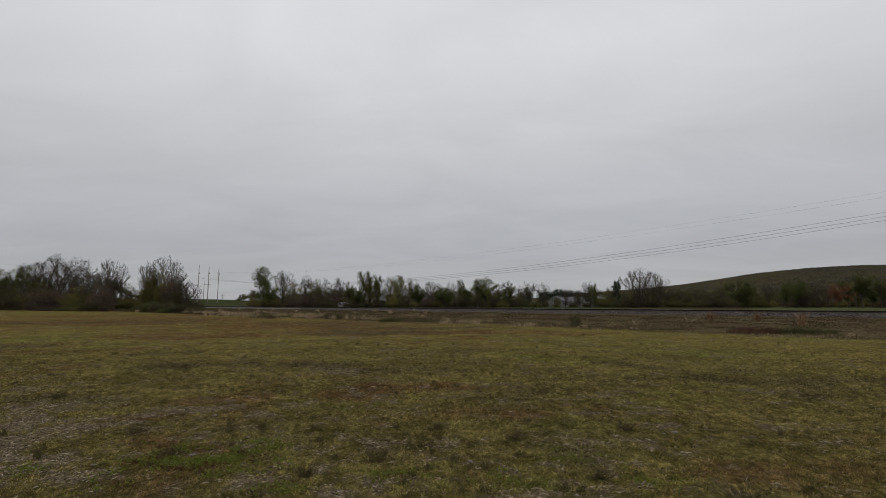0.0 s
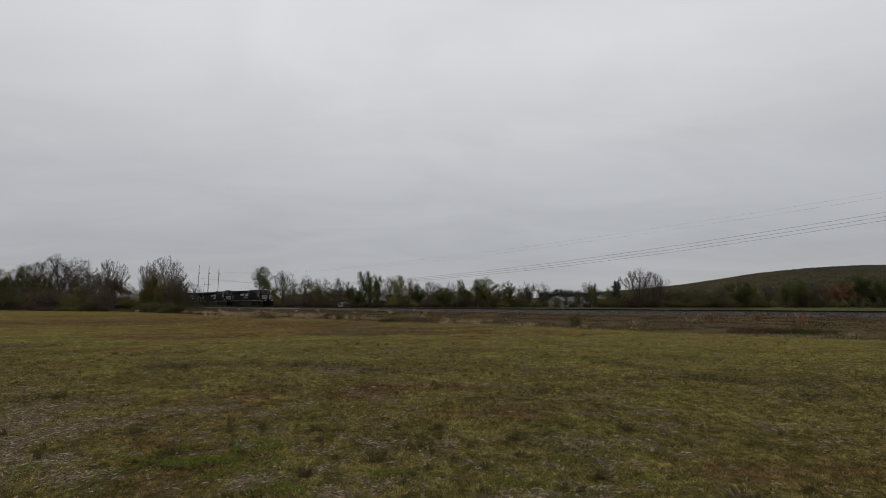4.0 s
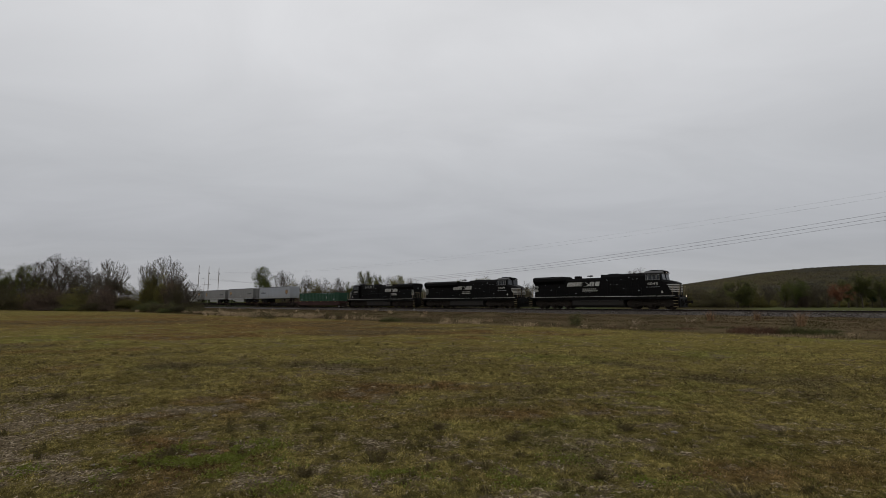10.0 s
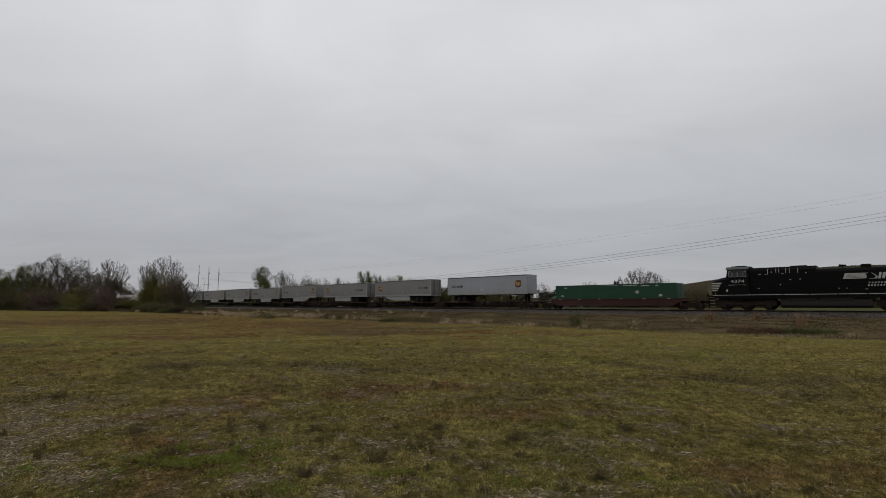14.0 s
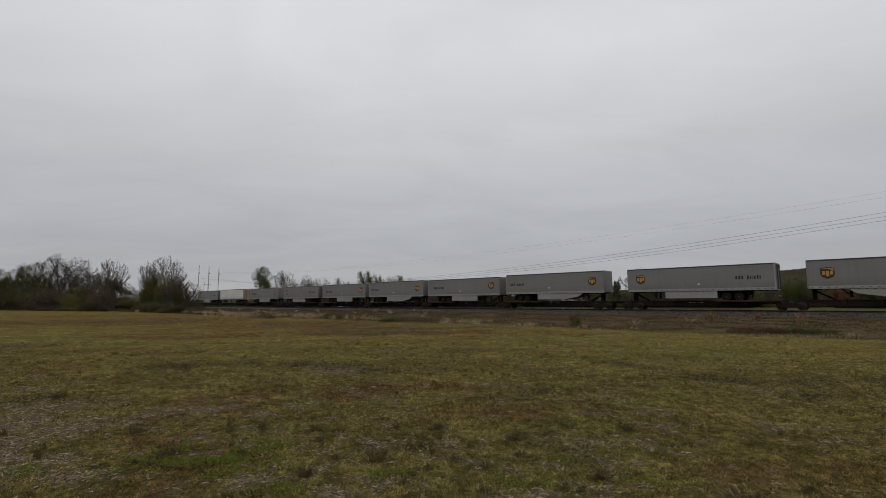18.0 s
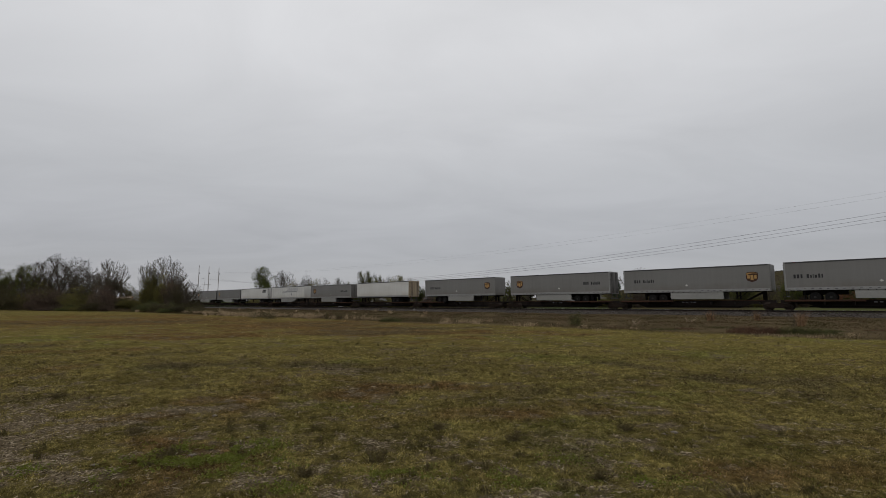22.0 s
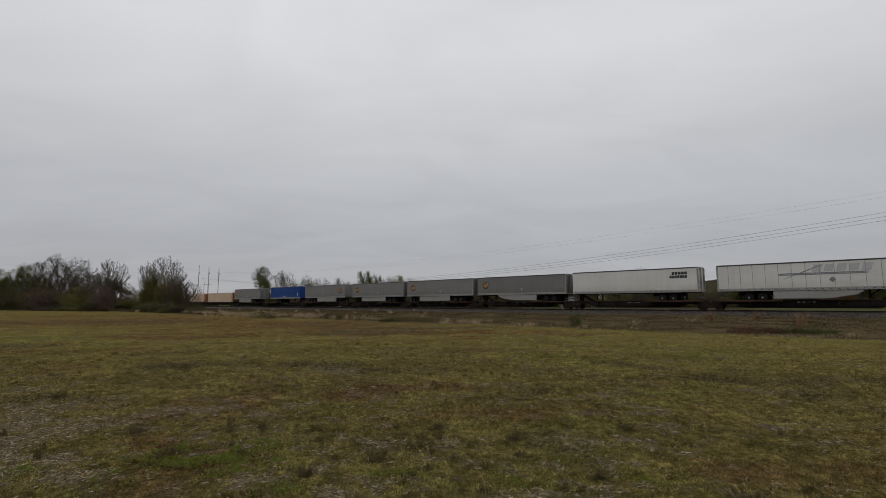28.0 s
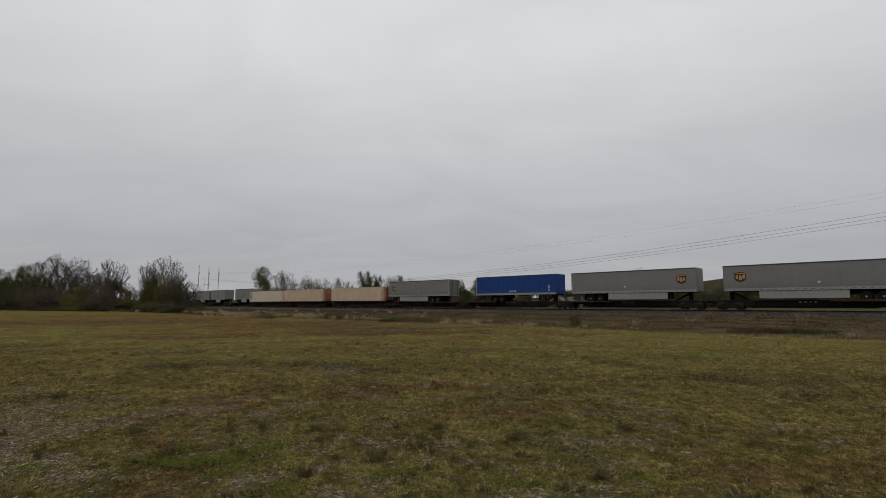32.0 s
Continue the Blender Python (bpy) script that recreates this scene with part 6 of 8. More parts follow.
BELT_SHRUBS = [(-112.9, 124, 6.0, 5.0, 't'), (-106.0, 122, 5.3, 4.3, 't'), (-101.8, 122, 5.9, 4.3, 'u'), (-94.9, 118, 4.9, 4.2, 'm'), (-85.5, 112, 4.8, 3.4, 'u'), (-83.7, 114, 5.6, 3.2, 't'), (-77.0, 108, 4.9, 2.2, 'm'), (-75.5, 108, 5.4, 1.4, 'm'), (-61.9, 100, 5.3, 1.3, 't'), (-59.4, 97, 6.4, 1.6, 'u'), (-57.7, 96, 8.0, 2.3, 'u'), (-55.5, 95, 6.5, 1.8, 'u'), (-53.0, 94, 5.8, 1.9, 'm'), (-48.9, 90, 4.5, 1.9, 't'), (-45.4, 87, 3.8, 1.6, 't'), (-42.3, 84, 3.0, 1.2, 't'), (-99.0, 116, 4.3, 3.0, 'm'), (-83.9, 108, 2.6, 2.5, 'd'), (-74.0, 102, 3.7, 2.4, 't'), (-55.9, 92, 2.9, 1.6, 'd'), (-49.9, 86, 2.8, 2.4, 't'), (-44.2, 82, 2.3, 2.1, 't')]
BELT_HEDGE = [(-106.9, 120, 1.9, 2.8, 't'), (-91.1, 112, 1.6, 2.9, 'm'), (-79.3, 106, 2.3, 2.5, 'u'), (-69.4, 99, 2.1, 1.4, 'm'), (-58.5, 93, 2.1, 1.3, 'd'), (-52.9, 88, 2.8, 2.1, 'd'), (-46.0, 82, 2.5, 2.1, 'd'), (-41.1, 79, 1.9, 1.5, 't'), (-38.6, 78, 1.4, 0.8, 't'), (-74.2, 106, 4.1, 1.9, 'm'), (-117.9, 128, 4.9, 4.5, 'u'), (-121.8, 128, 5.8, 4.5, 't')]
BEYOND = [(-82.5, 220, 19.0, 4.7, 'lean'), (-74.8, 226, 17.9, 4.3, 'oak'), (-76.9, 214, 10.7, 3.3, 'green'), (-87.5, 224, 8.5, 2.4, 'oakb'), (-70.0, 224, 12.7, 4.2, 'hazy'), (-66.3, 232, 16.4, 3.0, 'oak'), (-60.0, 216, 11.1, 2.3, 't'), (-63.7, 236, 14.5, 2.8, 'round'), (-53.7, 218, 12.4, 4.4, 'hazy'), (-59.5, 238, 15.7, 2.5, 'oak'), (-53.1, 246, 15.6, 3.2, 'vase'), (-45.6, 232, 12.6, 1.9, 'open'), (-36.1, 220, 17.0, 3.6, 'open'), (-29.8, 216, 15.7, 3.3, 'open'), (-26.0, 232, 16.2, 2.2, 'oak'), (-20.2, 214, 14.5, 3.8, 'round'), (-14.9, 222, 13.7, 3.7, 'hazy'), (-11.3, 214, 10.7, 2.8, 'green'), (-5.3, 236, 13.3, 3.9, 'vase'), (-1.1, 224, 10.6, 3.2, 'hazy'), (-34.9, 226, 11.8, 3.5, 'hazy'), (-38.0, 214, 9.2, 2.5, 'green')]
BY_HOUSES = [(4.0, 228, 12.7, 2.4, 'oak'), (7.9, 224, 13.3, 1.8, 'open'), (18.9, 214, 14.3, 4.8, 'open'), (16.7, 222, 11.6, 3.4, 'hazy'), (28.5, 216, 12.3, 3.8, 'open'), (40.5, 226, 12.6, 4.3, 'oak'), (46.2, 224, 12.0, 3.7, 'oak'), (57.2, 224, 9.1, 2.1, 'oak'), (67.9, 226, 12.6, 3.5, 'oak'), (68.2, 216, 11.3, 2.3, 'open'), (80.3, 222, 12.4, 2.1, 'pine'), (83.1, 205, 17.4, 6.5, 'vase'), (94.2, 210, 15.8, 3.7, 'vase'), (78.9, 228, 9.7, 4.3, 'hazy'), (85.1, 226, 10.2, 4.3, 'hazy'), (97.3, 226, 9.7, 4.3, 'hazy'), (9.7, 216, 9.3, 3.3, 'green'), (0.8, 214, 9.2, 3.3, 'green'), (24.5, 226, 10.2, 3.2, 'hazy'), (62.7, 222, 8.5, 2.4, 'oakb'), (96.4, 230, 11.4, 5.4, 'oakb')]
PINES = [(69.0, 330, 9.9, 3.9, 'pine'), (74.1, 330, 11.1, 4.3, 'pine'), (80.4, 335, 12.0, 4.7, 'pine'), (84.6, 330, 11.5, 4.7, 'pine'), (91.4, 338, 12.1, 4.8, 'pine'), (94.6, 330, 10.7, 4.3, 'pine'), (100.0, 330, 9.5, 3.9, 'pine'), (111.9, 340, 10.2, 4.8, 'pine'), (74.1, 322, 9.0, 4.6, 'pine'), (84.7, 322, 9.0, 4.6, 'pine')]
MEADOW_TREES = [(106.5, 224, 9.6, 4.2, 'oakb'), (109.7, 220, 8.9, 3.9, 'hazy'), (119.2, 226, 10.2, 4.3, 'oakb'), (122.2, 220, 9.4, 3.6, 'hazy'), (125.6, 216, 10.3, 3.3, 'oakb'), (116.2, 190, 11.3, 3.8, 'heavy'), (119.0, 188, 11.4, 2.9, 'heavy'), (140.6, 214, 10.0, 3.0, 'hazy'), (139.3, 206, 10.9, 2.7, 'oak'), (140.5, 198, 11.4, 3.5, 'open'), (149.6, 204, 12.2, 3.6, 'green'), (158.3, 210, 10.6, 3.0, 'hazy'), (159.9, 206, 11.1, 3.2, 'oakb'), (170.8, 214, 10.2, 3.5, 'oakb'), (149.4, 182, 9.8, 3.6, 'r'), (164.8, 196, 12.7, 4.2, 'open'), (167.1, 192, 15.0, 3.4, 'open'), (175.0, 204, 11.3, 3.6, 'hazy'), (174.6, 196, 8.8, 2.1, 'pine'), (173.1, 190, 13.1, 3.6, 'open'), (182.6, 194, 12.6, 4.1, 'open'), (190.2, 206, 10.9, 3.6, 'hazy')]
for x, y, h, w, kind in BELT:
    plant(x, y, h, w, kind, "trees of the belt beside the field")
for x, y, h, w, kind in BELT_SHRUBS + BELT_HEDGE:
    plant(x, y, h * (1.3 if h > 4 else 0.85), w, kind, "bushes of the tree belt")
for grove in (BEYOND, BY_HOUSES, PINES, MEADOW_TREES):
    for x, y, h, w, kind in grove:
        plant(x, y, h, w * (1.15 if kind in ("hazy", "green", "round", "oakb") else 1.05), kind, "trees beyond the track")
# low growth inside the belt
for i in range(22):
    u = -0.98 + i * 0.40 / 21
    y = random.uniform(124, 142)
    plant(u * y, y, random.uniform(3.5, 5.5), random.uniform(3.0, 4.5), random.choice("ttmu"), "bushes of the tree belt")
# understorey behind the track
for i in range(165):
    u = -0.388 + i * 1.36 / 164 + random.uniform(-0.008, 0.008)
    if 0.17 < u < 0.33 and random.random() < 0.8:
        continue
    y = random.uniform(205, 245)
    kind = random.choice("tmuutt" if u > 0.40 else "ttmtud")
    plant(u * y, y, random.uniform(3.4, 7.6), random.uniform(2.4, 4.0), kind, "undergrowth beyond the track")
for i in range(84):
    u = -0.385 + i * 1.36 / 83 + random.uniform(-0.01, 0.01)
    if 0.17 < u < 0.32:
        continue
    y = random.uniform(246, 290)
    plant(u * y, y, random.uniform(8.0, 11.0), random.uniform(3.5, 5.5), random.choice(("hazy", "oakb", "hazy", "green", "oak", "t")), "trees behind the houses")
for x, y, h, w, kind in ((55.0, 232, 5.5, 2.2, "hazy"), (61.0, 226, 3.5, 2.0, "t"), (71.0, 221, 4.5, 2.2, "u"), (79.0, 230, 6.5, 3.0, "hazy"), (50.0, 236, 4.5, 2.4, "t"), (36.0, 228, 6.5, 3.5, "hazy"), (84.0, 224, 6.0, 3.5, "t"), (-56.5, 214, 6.0, 3.2, "m"),
                         (44.0, 221, 3.4, 2.4, "t"), (52.5, 222, 3.0, 2.2, "u"), (58.5, 220, 2.6, 2.0, "t"), (66.0, 221, 3.2, 2.4, "t"), (73.5, 222, 4.4, 2.6, "hazy"), (48.0, 228, 6.0, 2.6, "oakb"), (63.5, 228, 6.5, 2.4, "oakb"), (70.0, 229, 7.0, 2.6, "oakb"), (-62.0, 213, 7.5, 3.2, "m"), (-67.0, 214, 6.0, 3.0, "m"), (128.0, 214, 2.6, 1.8, "t"), (131.5, 212, 2.2, 1.6, "t"), (-41.0, 206, 3.0, 1.8, "t"), (-47.0, 205, 3.2, 2.0, "d"), (-36.0, 208, 3.0, 1.8, "d")):
    plant(x, y, h, w, kind, "undergrowth beyond the track")
# lone evergreen and hedge on the meadow's rise
plant(-176.0, 425, 7.0, 3.4, "green", sink=0.3)
plant(-182.0, 430, 4.0, 2.6, "d", sink=0.3)
for first in [o for group in FOREST.values() for o, rad in group]:
    if first.name not in used:
        for o in (*first.children_recursive, first):
            bpy.data.objects.remove(o)

# ---- wooded ridge far off ----
def hill_paint():
    m, nt, b, co = start("spring_woods_far_off")
    n = noise_node(nt, co, 0.028, 6, 0.7)
    big = noise_node(nt, co, 0.0042, 4, 0.6)
    g = nt.nodes.new("ShaderNodeNewGeometry")
    c = ramp_node(nt, n, [(0.3, (0.046, 0.040, 0.019)), (0.5, (0.054, 0.048, 0.022)), (0.7, (0.062, 0.056, 0.025))])
    c = mixed(nt, ranged(nt, big, 0.5, 0.62), c, (0.040, 0.036, 0.028))
    nt.links.new(c, b.inputs["Base Color"])
    b.inputs["Roughness"].default_value = 1.0
    b.inputs["Specular IOR Level"].default_value = 0.0
    return m


M_HILL = hill_paint()


def ridge_height(x, y):
    top = np.interp(x, [-2400, -400, 0, 350, 451, 545, 637, 720, 800, 870, 938, 1000, 1054, 1140, 1218, 1280, 1420, 1800, 2600], [4, 6, 10, 22, 34, 43, 50, 58, 67, 77, 87, 97, 105, 110, 114, 114, 110, 94, 60])
    return top * np.clip((y - 780) / 600, 0, 1) ** 0.8 * np.clip((2500 - y) / 900, 0, 1)


xs, ys = np.arange(-2400, 2601, 12.0), np.arange(790, 1700, 12.0)
X, Y = np.meshgrid(xs, ys)
Z = ridge_height(X, Y) + (fractal(X, Y, 0.05, 61, 3) - 0.5) * 2.5 * np.clip((Y - 780) / 200, 0, 1) - 0.5
k = len(xs)
i = np.arange((len(ys) - 1) * (k - 1))
a = (i // (k - 1)) * k + i % (k - 1)
hill = new("wooded_ridge", raw("wooded_ridge", np.c_[X.ravel(), Y.ravel(), Z.ravel()], np.c_[a, a + 1, a + k + 1, a + k], M_HILL, True))
tagged(hill, "long low wooded ridge in early spring colour", "hill", kind="structure")
# tree crowns on the ridge
M_CROWN = islands("far_tree_crown", [(0, (0.045, 0.036, 0.024)), (0.35, (0.052, 0.043, 0.027)), (0.6, (0.055, 0.047, 0.027)), (0.85, (0.058, 0.052, 0.027)), (1, (0.066, 0.060, 0.031))], 1.0,
                  big=(0.0050, (0.036, 0.034, 0.026), (0.046, 0.042, 0.031), 0.50, 0.60))
n = 70000
cx = rng.uniform(-300, 1900, n)
cy = 800 + 860 * rng.power(1.3, n)
cz = ridge_height(cx, cy)
sz = rng.uniform(1.8, 3.8, n)
base = np.c_[cx, cy, cz - sz * 0.35]
v, f = rocks(base, sz, 1.0)
tagged(new("ridge_woods", raw("ridge_woods", v, f, M_CROWN, True)), "countless brown and pale green treetops on the ridge", "woods", kind="stuff")

# ---- transmission line ----
def catenary(s0, s1, p, low, bend, mid, n=60):
    sh = Shape()
    pts = [at_line(s, p, low + bend * (s - mid) ** 2) for s in np.linspace(s0, s1, n)]
    for q0, q1 in zip(pts, pts[1:]):
        sh.rod(q0, q1, 0.031, None, 4)
    return sh


POLES = [(138.0, -386.0, 28.6), (144.5, -384.0, 28.0), (151.0, -381.5, 27.6)]
for p, s, h in POLES:
    pole = tagged(new("utility_pole"), "tall weathered wooden transmission pole with insulator arm", "utility pole", "transmission poles")
    pole.matrix_basis = Matrix.Translation(at_line(s, p, float(ground_z(np.array([at_line(s, p).x]), np.array([at_line(s, p).y]))[0]) - 0.2))
    part("shaft", Shape().rod((0, 0, 0), (0, 0, h), 0.27, 0.17, 12), M_POLE, pole)
    tip = AX * 2.2
    part("insulator_arm", Shape().rod((0, 0, 23.4), (tip.x, tip.y, 22.3), 0.16, 0.18, 8), M_POLE, pole)
    ins = Shape()
    for q in range(5):
        c = tip * (0.3 + q * 0.16)
        zz = 23.4 - 1.1 * (0.3 + q * 0.16)
        ins.rod((c.x, c.y, zz - 0.05), (c.x + AX.x * 0.1, c.y + AX.y * 0.1, zz + 0.02), 0.30, 0.30, 10)
    part("insulator", ins, M_DARKTRIM, pole)
for p, s in ((138.0, 14.0), (144.5, 16.0), (151.0, 18.0)):
    pole = tagged(new("utility_pole"), "tall weathered wooden transmission pole with insulator arm", "utility pole", "transmission poles")
    pole.matrix_basis = Matrix.Translation(at_line(s, p, -0.4))
    part("shaft", Shape().rod((0, 0, 0), (0, 0, 27.5), 0.27, 0.17, 12), M_POLE, pole)
wires = tagged(new("power_line"), "thin dark overhead power line wires sagging between poles", "power line")
for p, s0, s1 in ((138.0, -384, 14), (144.5, -382, 16), (151.0, -379.5, 18)):
    part("conductor", catenary(s0, s1, p, 12.0, 0.00025, -190), M_WIRE, wires)
for p in (141.0, 148.0):
    sh = Shape()
    pts = [at_line(s, p, 19.9 + 0.000168 * (s + 190) ** 2) for s in np.linspace(-384, 15, 60)]
    for q0, q1 in zip(pts, pts[1:]):
        sh.rod(q0, q1, 0.012, None, 3)
    part("shield_wire", sh, M_WIRE, wires, "very thin upper wire")
# smaller poles further off
for x, y, h in ((-214.0, 430.0, 16.0), (-210.4, 430.5, 15.8), (-238.0, 520.0, 9.0)):
    pole = tagged(new("utility_pole"), "distant wooden utility pole with crossarm", "utility pole", "distant poles")
    pole.matrix_basis = Matrix.Translation((x, y, float(ground_z(np.array([x]), np.array([y]))[0]) - 0.4))
    part("shaft", Shape().rod((0, 0, 0), (0, 0, h), 0.25, 0.16, 8), M_POLE, pole)
    part("crossarm", Shape().box(-2.2, 2.2, -0.1, 0.1, h - 2.2, h - 1.95), M_POLE, pole)

# ---- houses beyond the track ----
M_SIDING = [surface("grey_siding", (0.15, 0.15, 0.148), 0.7, 0, (0.11, 0.108, 0.104), 0.4, 0.5, 6), surface("white_siding", (0.27, 0.27, 0.26), 0.7, 0, (0.19, 0.185, 0.175), 0.4, 0.5, 6),
            surface("brick_red_wall", (0.13, 0.062, 0.045), 0.85, 0, (0.09, 0.05, 0.04), 0.5, 0.6, 8)]
M_ROOF = surface("grey_shingle_roof", (0.12, 0.115, 0.115), 0.85, 0, (0.07, 0.07, 0.07), 0.5, 0.6, 7)
M_ROOFB = surface("brown_shingle_roof", (0.075, 0.055, 0.048), 0.85, 0, (0.05, 0.04, 0.035), 0.5, 0.6, 7)


def house(x, y, w, dp, h, ridge, turn, siding, roof, label):
    ob = tagged(new("house"), label, "house", "houses beyond the track")
    ob.matrix_basis = Matrix.Translation((x, y, float(ground_z(np.array([x]), np.array([y]))[0]) - 0.1)) @ pose(0, 0, 0, 0, 0, turn)
    wall = part("wall_shell", Shape().cross([(-dp / 2, 0), (dp / 2, 0), (dp / 2, h), (0, h + ridge - 0.15), (-dp / 2, h)], -w / 2, w / 2), siding, ob)
    part("roof", Shape().cross([(-dp / 2 - 0.4, h - 0.25), (-dp / 2 - 0.4, h - 0.05), (0, h + ridge + 0.1), (dp / 2 + 0.4, h - 0.05), (dp / 2 + 0.4, h - 0.25), (0, h + ridge - 0.1)], -w / 2 - 0.4, w / 2 + 0.4), roof, ob)
    part("chimney", Shape().box(w * 0.2, w * 0.2 + 0.7, -0.9, -0.2, h, h + ridge + 0.6, 0.03), M_ROOF, ob)
    for storey in range(max(1, int(h / 2.7))):
        for k in range(max(2, int(w / 2.6))):
            cx = -w / 2 + (k + 0.5) * w / max(2, int(w / 2.6))
            z = 0.95 + storey * 2.7
            win = part("window", Shape().box(cx - 0.55, cx + 0.55, -dp / 2 - 0.05, -dp / 2 + 0.02, z, z + 1.4), M_TWHITE, ob)
            part("pane", Shape().box(cx - 0.45, cx + 0.45, -dp / 2 - 0.06, -dp / 2 + 0.01, z + 0.1, z + 1.3), M_GLASS, win)
    for o in (-1, 1):
        win = part("window", Shape().box(min(o * w / 2 - 0.02 * o, o * (w / 2 + 0.05)), max(o * w / 2 - 0.02 * o, o * (w / 2 + 0.05)), -0.5, 0.5, h - 1.7, h - 0.3), M_TWHITE, ob)
        part("pane", Shape().box(min(o * w / 2, o * (w / 2 + 0.06)), max(o * w / 2, o * (w / 2 + 0.06)), -0.4, 0.4, h - 1.6, h - 0.4), M_GLASS, win)
    part("door", Shape().box(w * 0.08, w * 0.08 + 1.0, -dp / 2 - 0.07, -dp / 2, 0.1, 2.15), M_ROOFB, ob)
    return ob


house(57.0, 242, 8, 8, 3.3, 2.2, 62, M_SIDING[0], M_ROOF, "grey gabled house with white trim among trees")
house(66.0, 248, 11, 8, 3.0, 2.4, 10, M_SIDING[0], M_ROOF, "long grey house with a wide grey roof")
house(77.0, 240, 7, 7, 3.8, 2.0, 20, M_SIDING[0], M_ROOF, "two storey grey house half hidden by trees")
house(69.0, 232, 4, 3.5, 1.9, 0.9, 8, M_SIDING[1], M_ROOF, "small white shed near the grey houses")
house(9.5, 238, 9, 7, 4.6, 2.2, -15, M_SIDING[0], M_ROOF, "pale gabled house behind bare trees")
house(-51.6, 250, 9, 8, 6.4, 2.0, 4, M_SIDING[2], M_ROOFB, "brown brick building with a dark roof behind trees")
house(-52.0, 262, 20, 8, 2.6, 1.2, 4, M_SIDING[1], M_ROOF, "long low white building seen between trunks")
house(131.0, 224, 3.0, 2.6, 1.3, 1.5, 85, M_SIDING[1], M_ROOF, "small white gabled shed among thickets")
house(-46.0, 222, 4.0, 2.5, 1.6, 0.5, 0, M_SIDING[1], M_ROOF, "small white shed by the trees")
house(14.5, 228, 5.0, 2.5, 1.5, 0.5, 0, M_SIDING[1], M_ROOF, "low white outbuilding behind the hedge")
house(-6.0, 246, 8, 7, 4.4, 2.0, 12, M_SIDING[2], M_ROOF, "brick house with grey roof behind trees")


# ---- field weeds, litter and verge grass ----
def blades(pos, height, width, lean=0.5, bend=0.25):
    """Bent two-piece blades: root pair, middle pair, tip."""
    n = len(pos)
    a = rng.uniform(0, 2 * np.pi, n)
    side = np.c_[np.cos(a), np.sin(a), np.zeros(n)] * width[:, None] * 0.5
    b = rng.uniform(0, 2 * np.pi, n)
    out = np.c_[np.cos(b), np.sin(b), np.zeros(n)] * (height * rng.uniform(0.1, 1, n) * lean)[:, None]
    up = np.zeros((n, 3))
    up[:, 2] = height
    mid = pos + out * 0.35 + up * 0.6
    tip = pos + out * (1 + bend) + up
    v = np.stack([pos - side, pos + side, mid + side * 0.7, mid - side * 0.7, tip], 1)
    base = (np.arange(n) * 5)[:, None]
    f = np.concatenate([base + [0, 1, 2], base + [0, 2, 3], base + [3, 2, 4]], 0)
    return v.reshape(-1, 3), f


def scatter(n, near, far, power):
    """Spots on the field before the camera, denser close by."""
    d = near * (far / near) ** (rng.uniform(0, 1, n) ** power)
    t = rng.uniform(-0.98, 0.98, n)
    return t * d, d


def on_field(x, y, keep):
    s, p = line_xy(x, y)
    ok = keep & (p < 28)
    x, y = x[ok], y[ok]
    return np.c_[x, y, ground_z(x, y)], ok


def weed_paint():
    m, nt, b, co = start("low_weed_blade")
    g = nt.nodes.new("ShaderNodeNewGeometry")
    # same cover colours, set brighter than the shade-dark ground between the blades
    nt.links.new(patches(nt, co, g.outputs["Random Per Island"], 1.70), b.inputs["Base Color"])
    b.inputs["Roughness"].default_value = 0.75
    b.inputs["Specular IOR Level"].default_value = 0.05
    return m


M_WEED = weed_paint()
M_LUSH = islands("fresh_green_weed", [(0, (0.070, 0.082, 0.016)), (0.6, (0.125, 0.142, 0.028)), (1, (0.180, 0.195, 0.050))], 0.7, 0.0, 0.3)
M_STALK = islands("dark_seed_stalk", [(0, (0.022, 0.014, 0.012)), (0.6, (0.050, 0.028, 0.022)), (1, (0.085, 0.050, 0.034))], 0.85)
M_STRAW = islands("pale_straw", [(0, (0.10, 0.074, 0.047)), (0.5, (0.22, 0.172, 0.115)), (0.85, (0.38, 0.31, 0.225)), (1, (0.55, 0.475, 0.36))], 0.8)
M_FLAKE = islands("dead_stalk_flake", [(0, (0.070, 0.053, 0.033)), (0.4, (0.180, 0.142, 0.092)), (0.8, (0.34, 0.275, 0.185)), (1, (0.52, 0.435, 0.31))], 0.9)
M_CLOD = islands("soil_clod", [(0, (0.034, 0.025, 0.015)), (0.45, (0.100, 0.077, 0.047)), (0.80, (0.20, 0.157, 0.103)), (1, (0.36, 0.295, 0.205))], 0.95)

n = 700000
x, y = scatter(n, 3.4, 130, 0.9)
thin = bare(x, y)
pat = fractal(x, y, 1.6, 77, 3)
# plants stand in tufts a hand's width across, with gaps between them
tuft = np.where(y < 14, lattice(x * 13, y * 13, 411), lattice(x * 5, y * 5, 412))
pat = pat * 0.42 + tuft * 0.58
keep = rng.uniform(0, 1, n) > thin * 0.74 + np.clip((0.54 - pat) * 5, 0, 0.9) + np.clip((y - 9) / 14, 0, 0.72)
pos, ok = on_field(x, y, keep)
d = y[ok]
tall = rng.uniform(0, 1, len(d)) < 0.05
h = rng.uniform(0.005, 0.021, len(d)) * (0.15 + 1.7 * pat[ok]) * np.clip(1 + (d - 6) * 0.03, 1, 2.0) * np.where(tall, 1.6, 1.0)
w = np.clip(0.0015 * d ** 0.92, 0.006, 0.10) * rng.uniform(0.6, 1.3, len(d)) * np.where(tall, 0.5, 1.0)
v, f = blades(pos, h, w, 1.4)
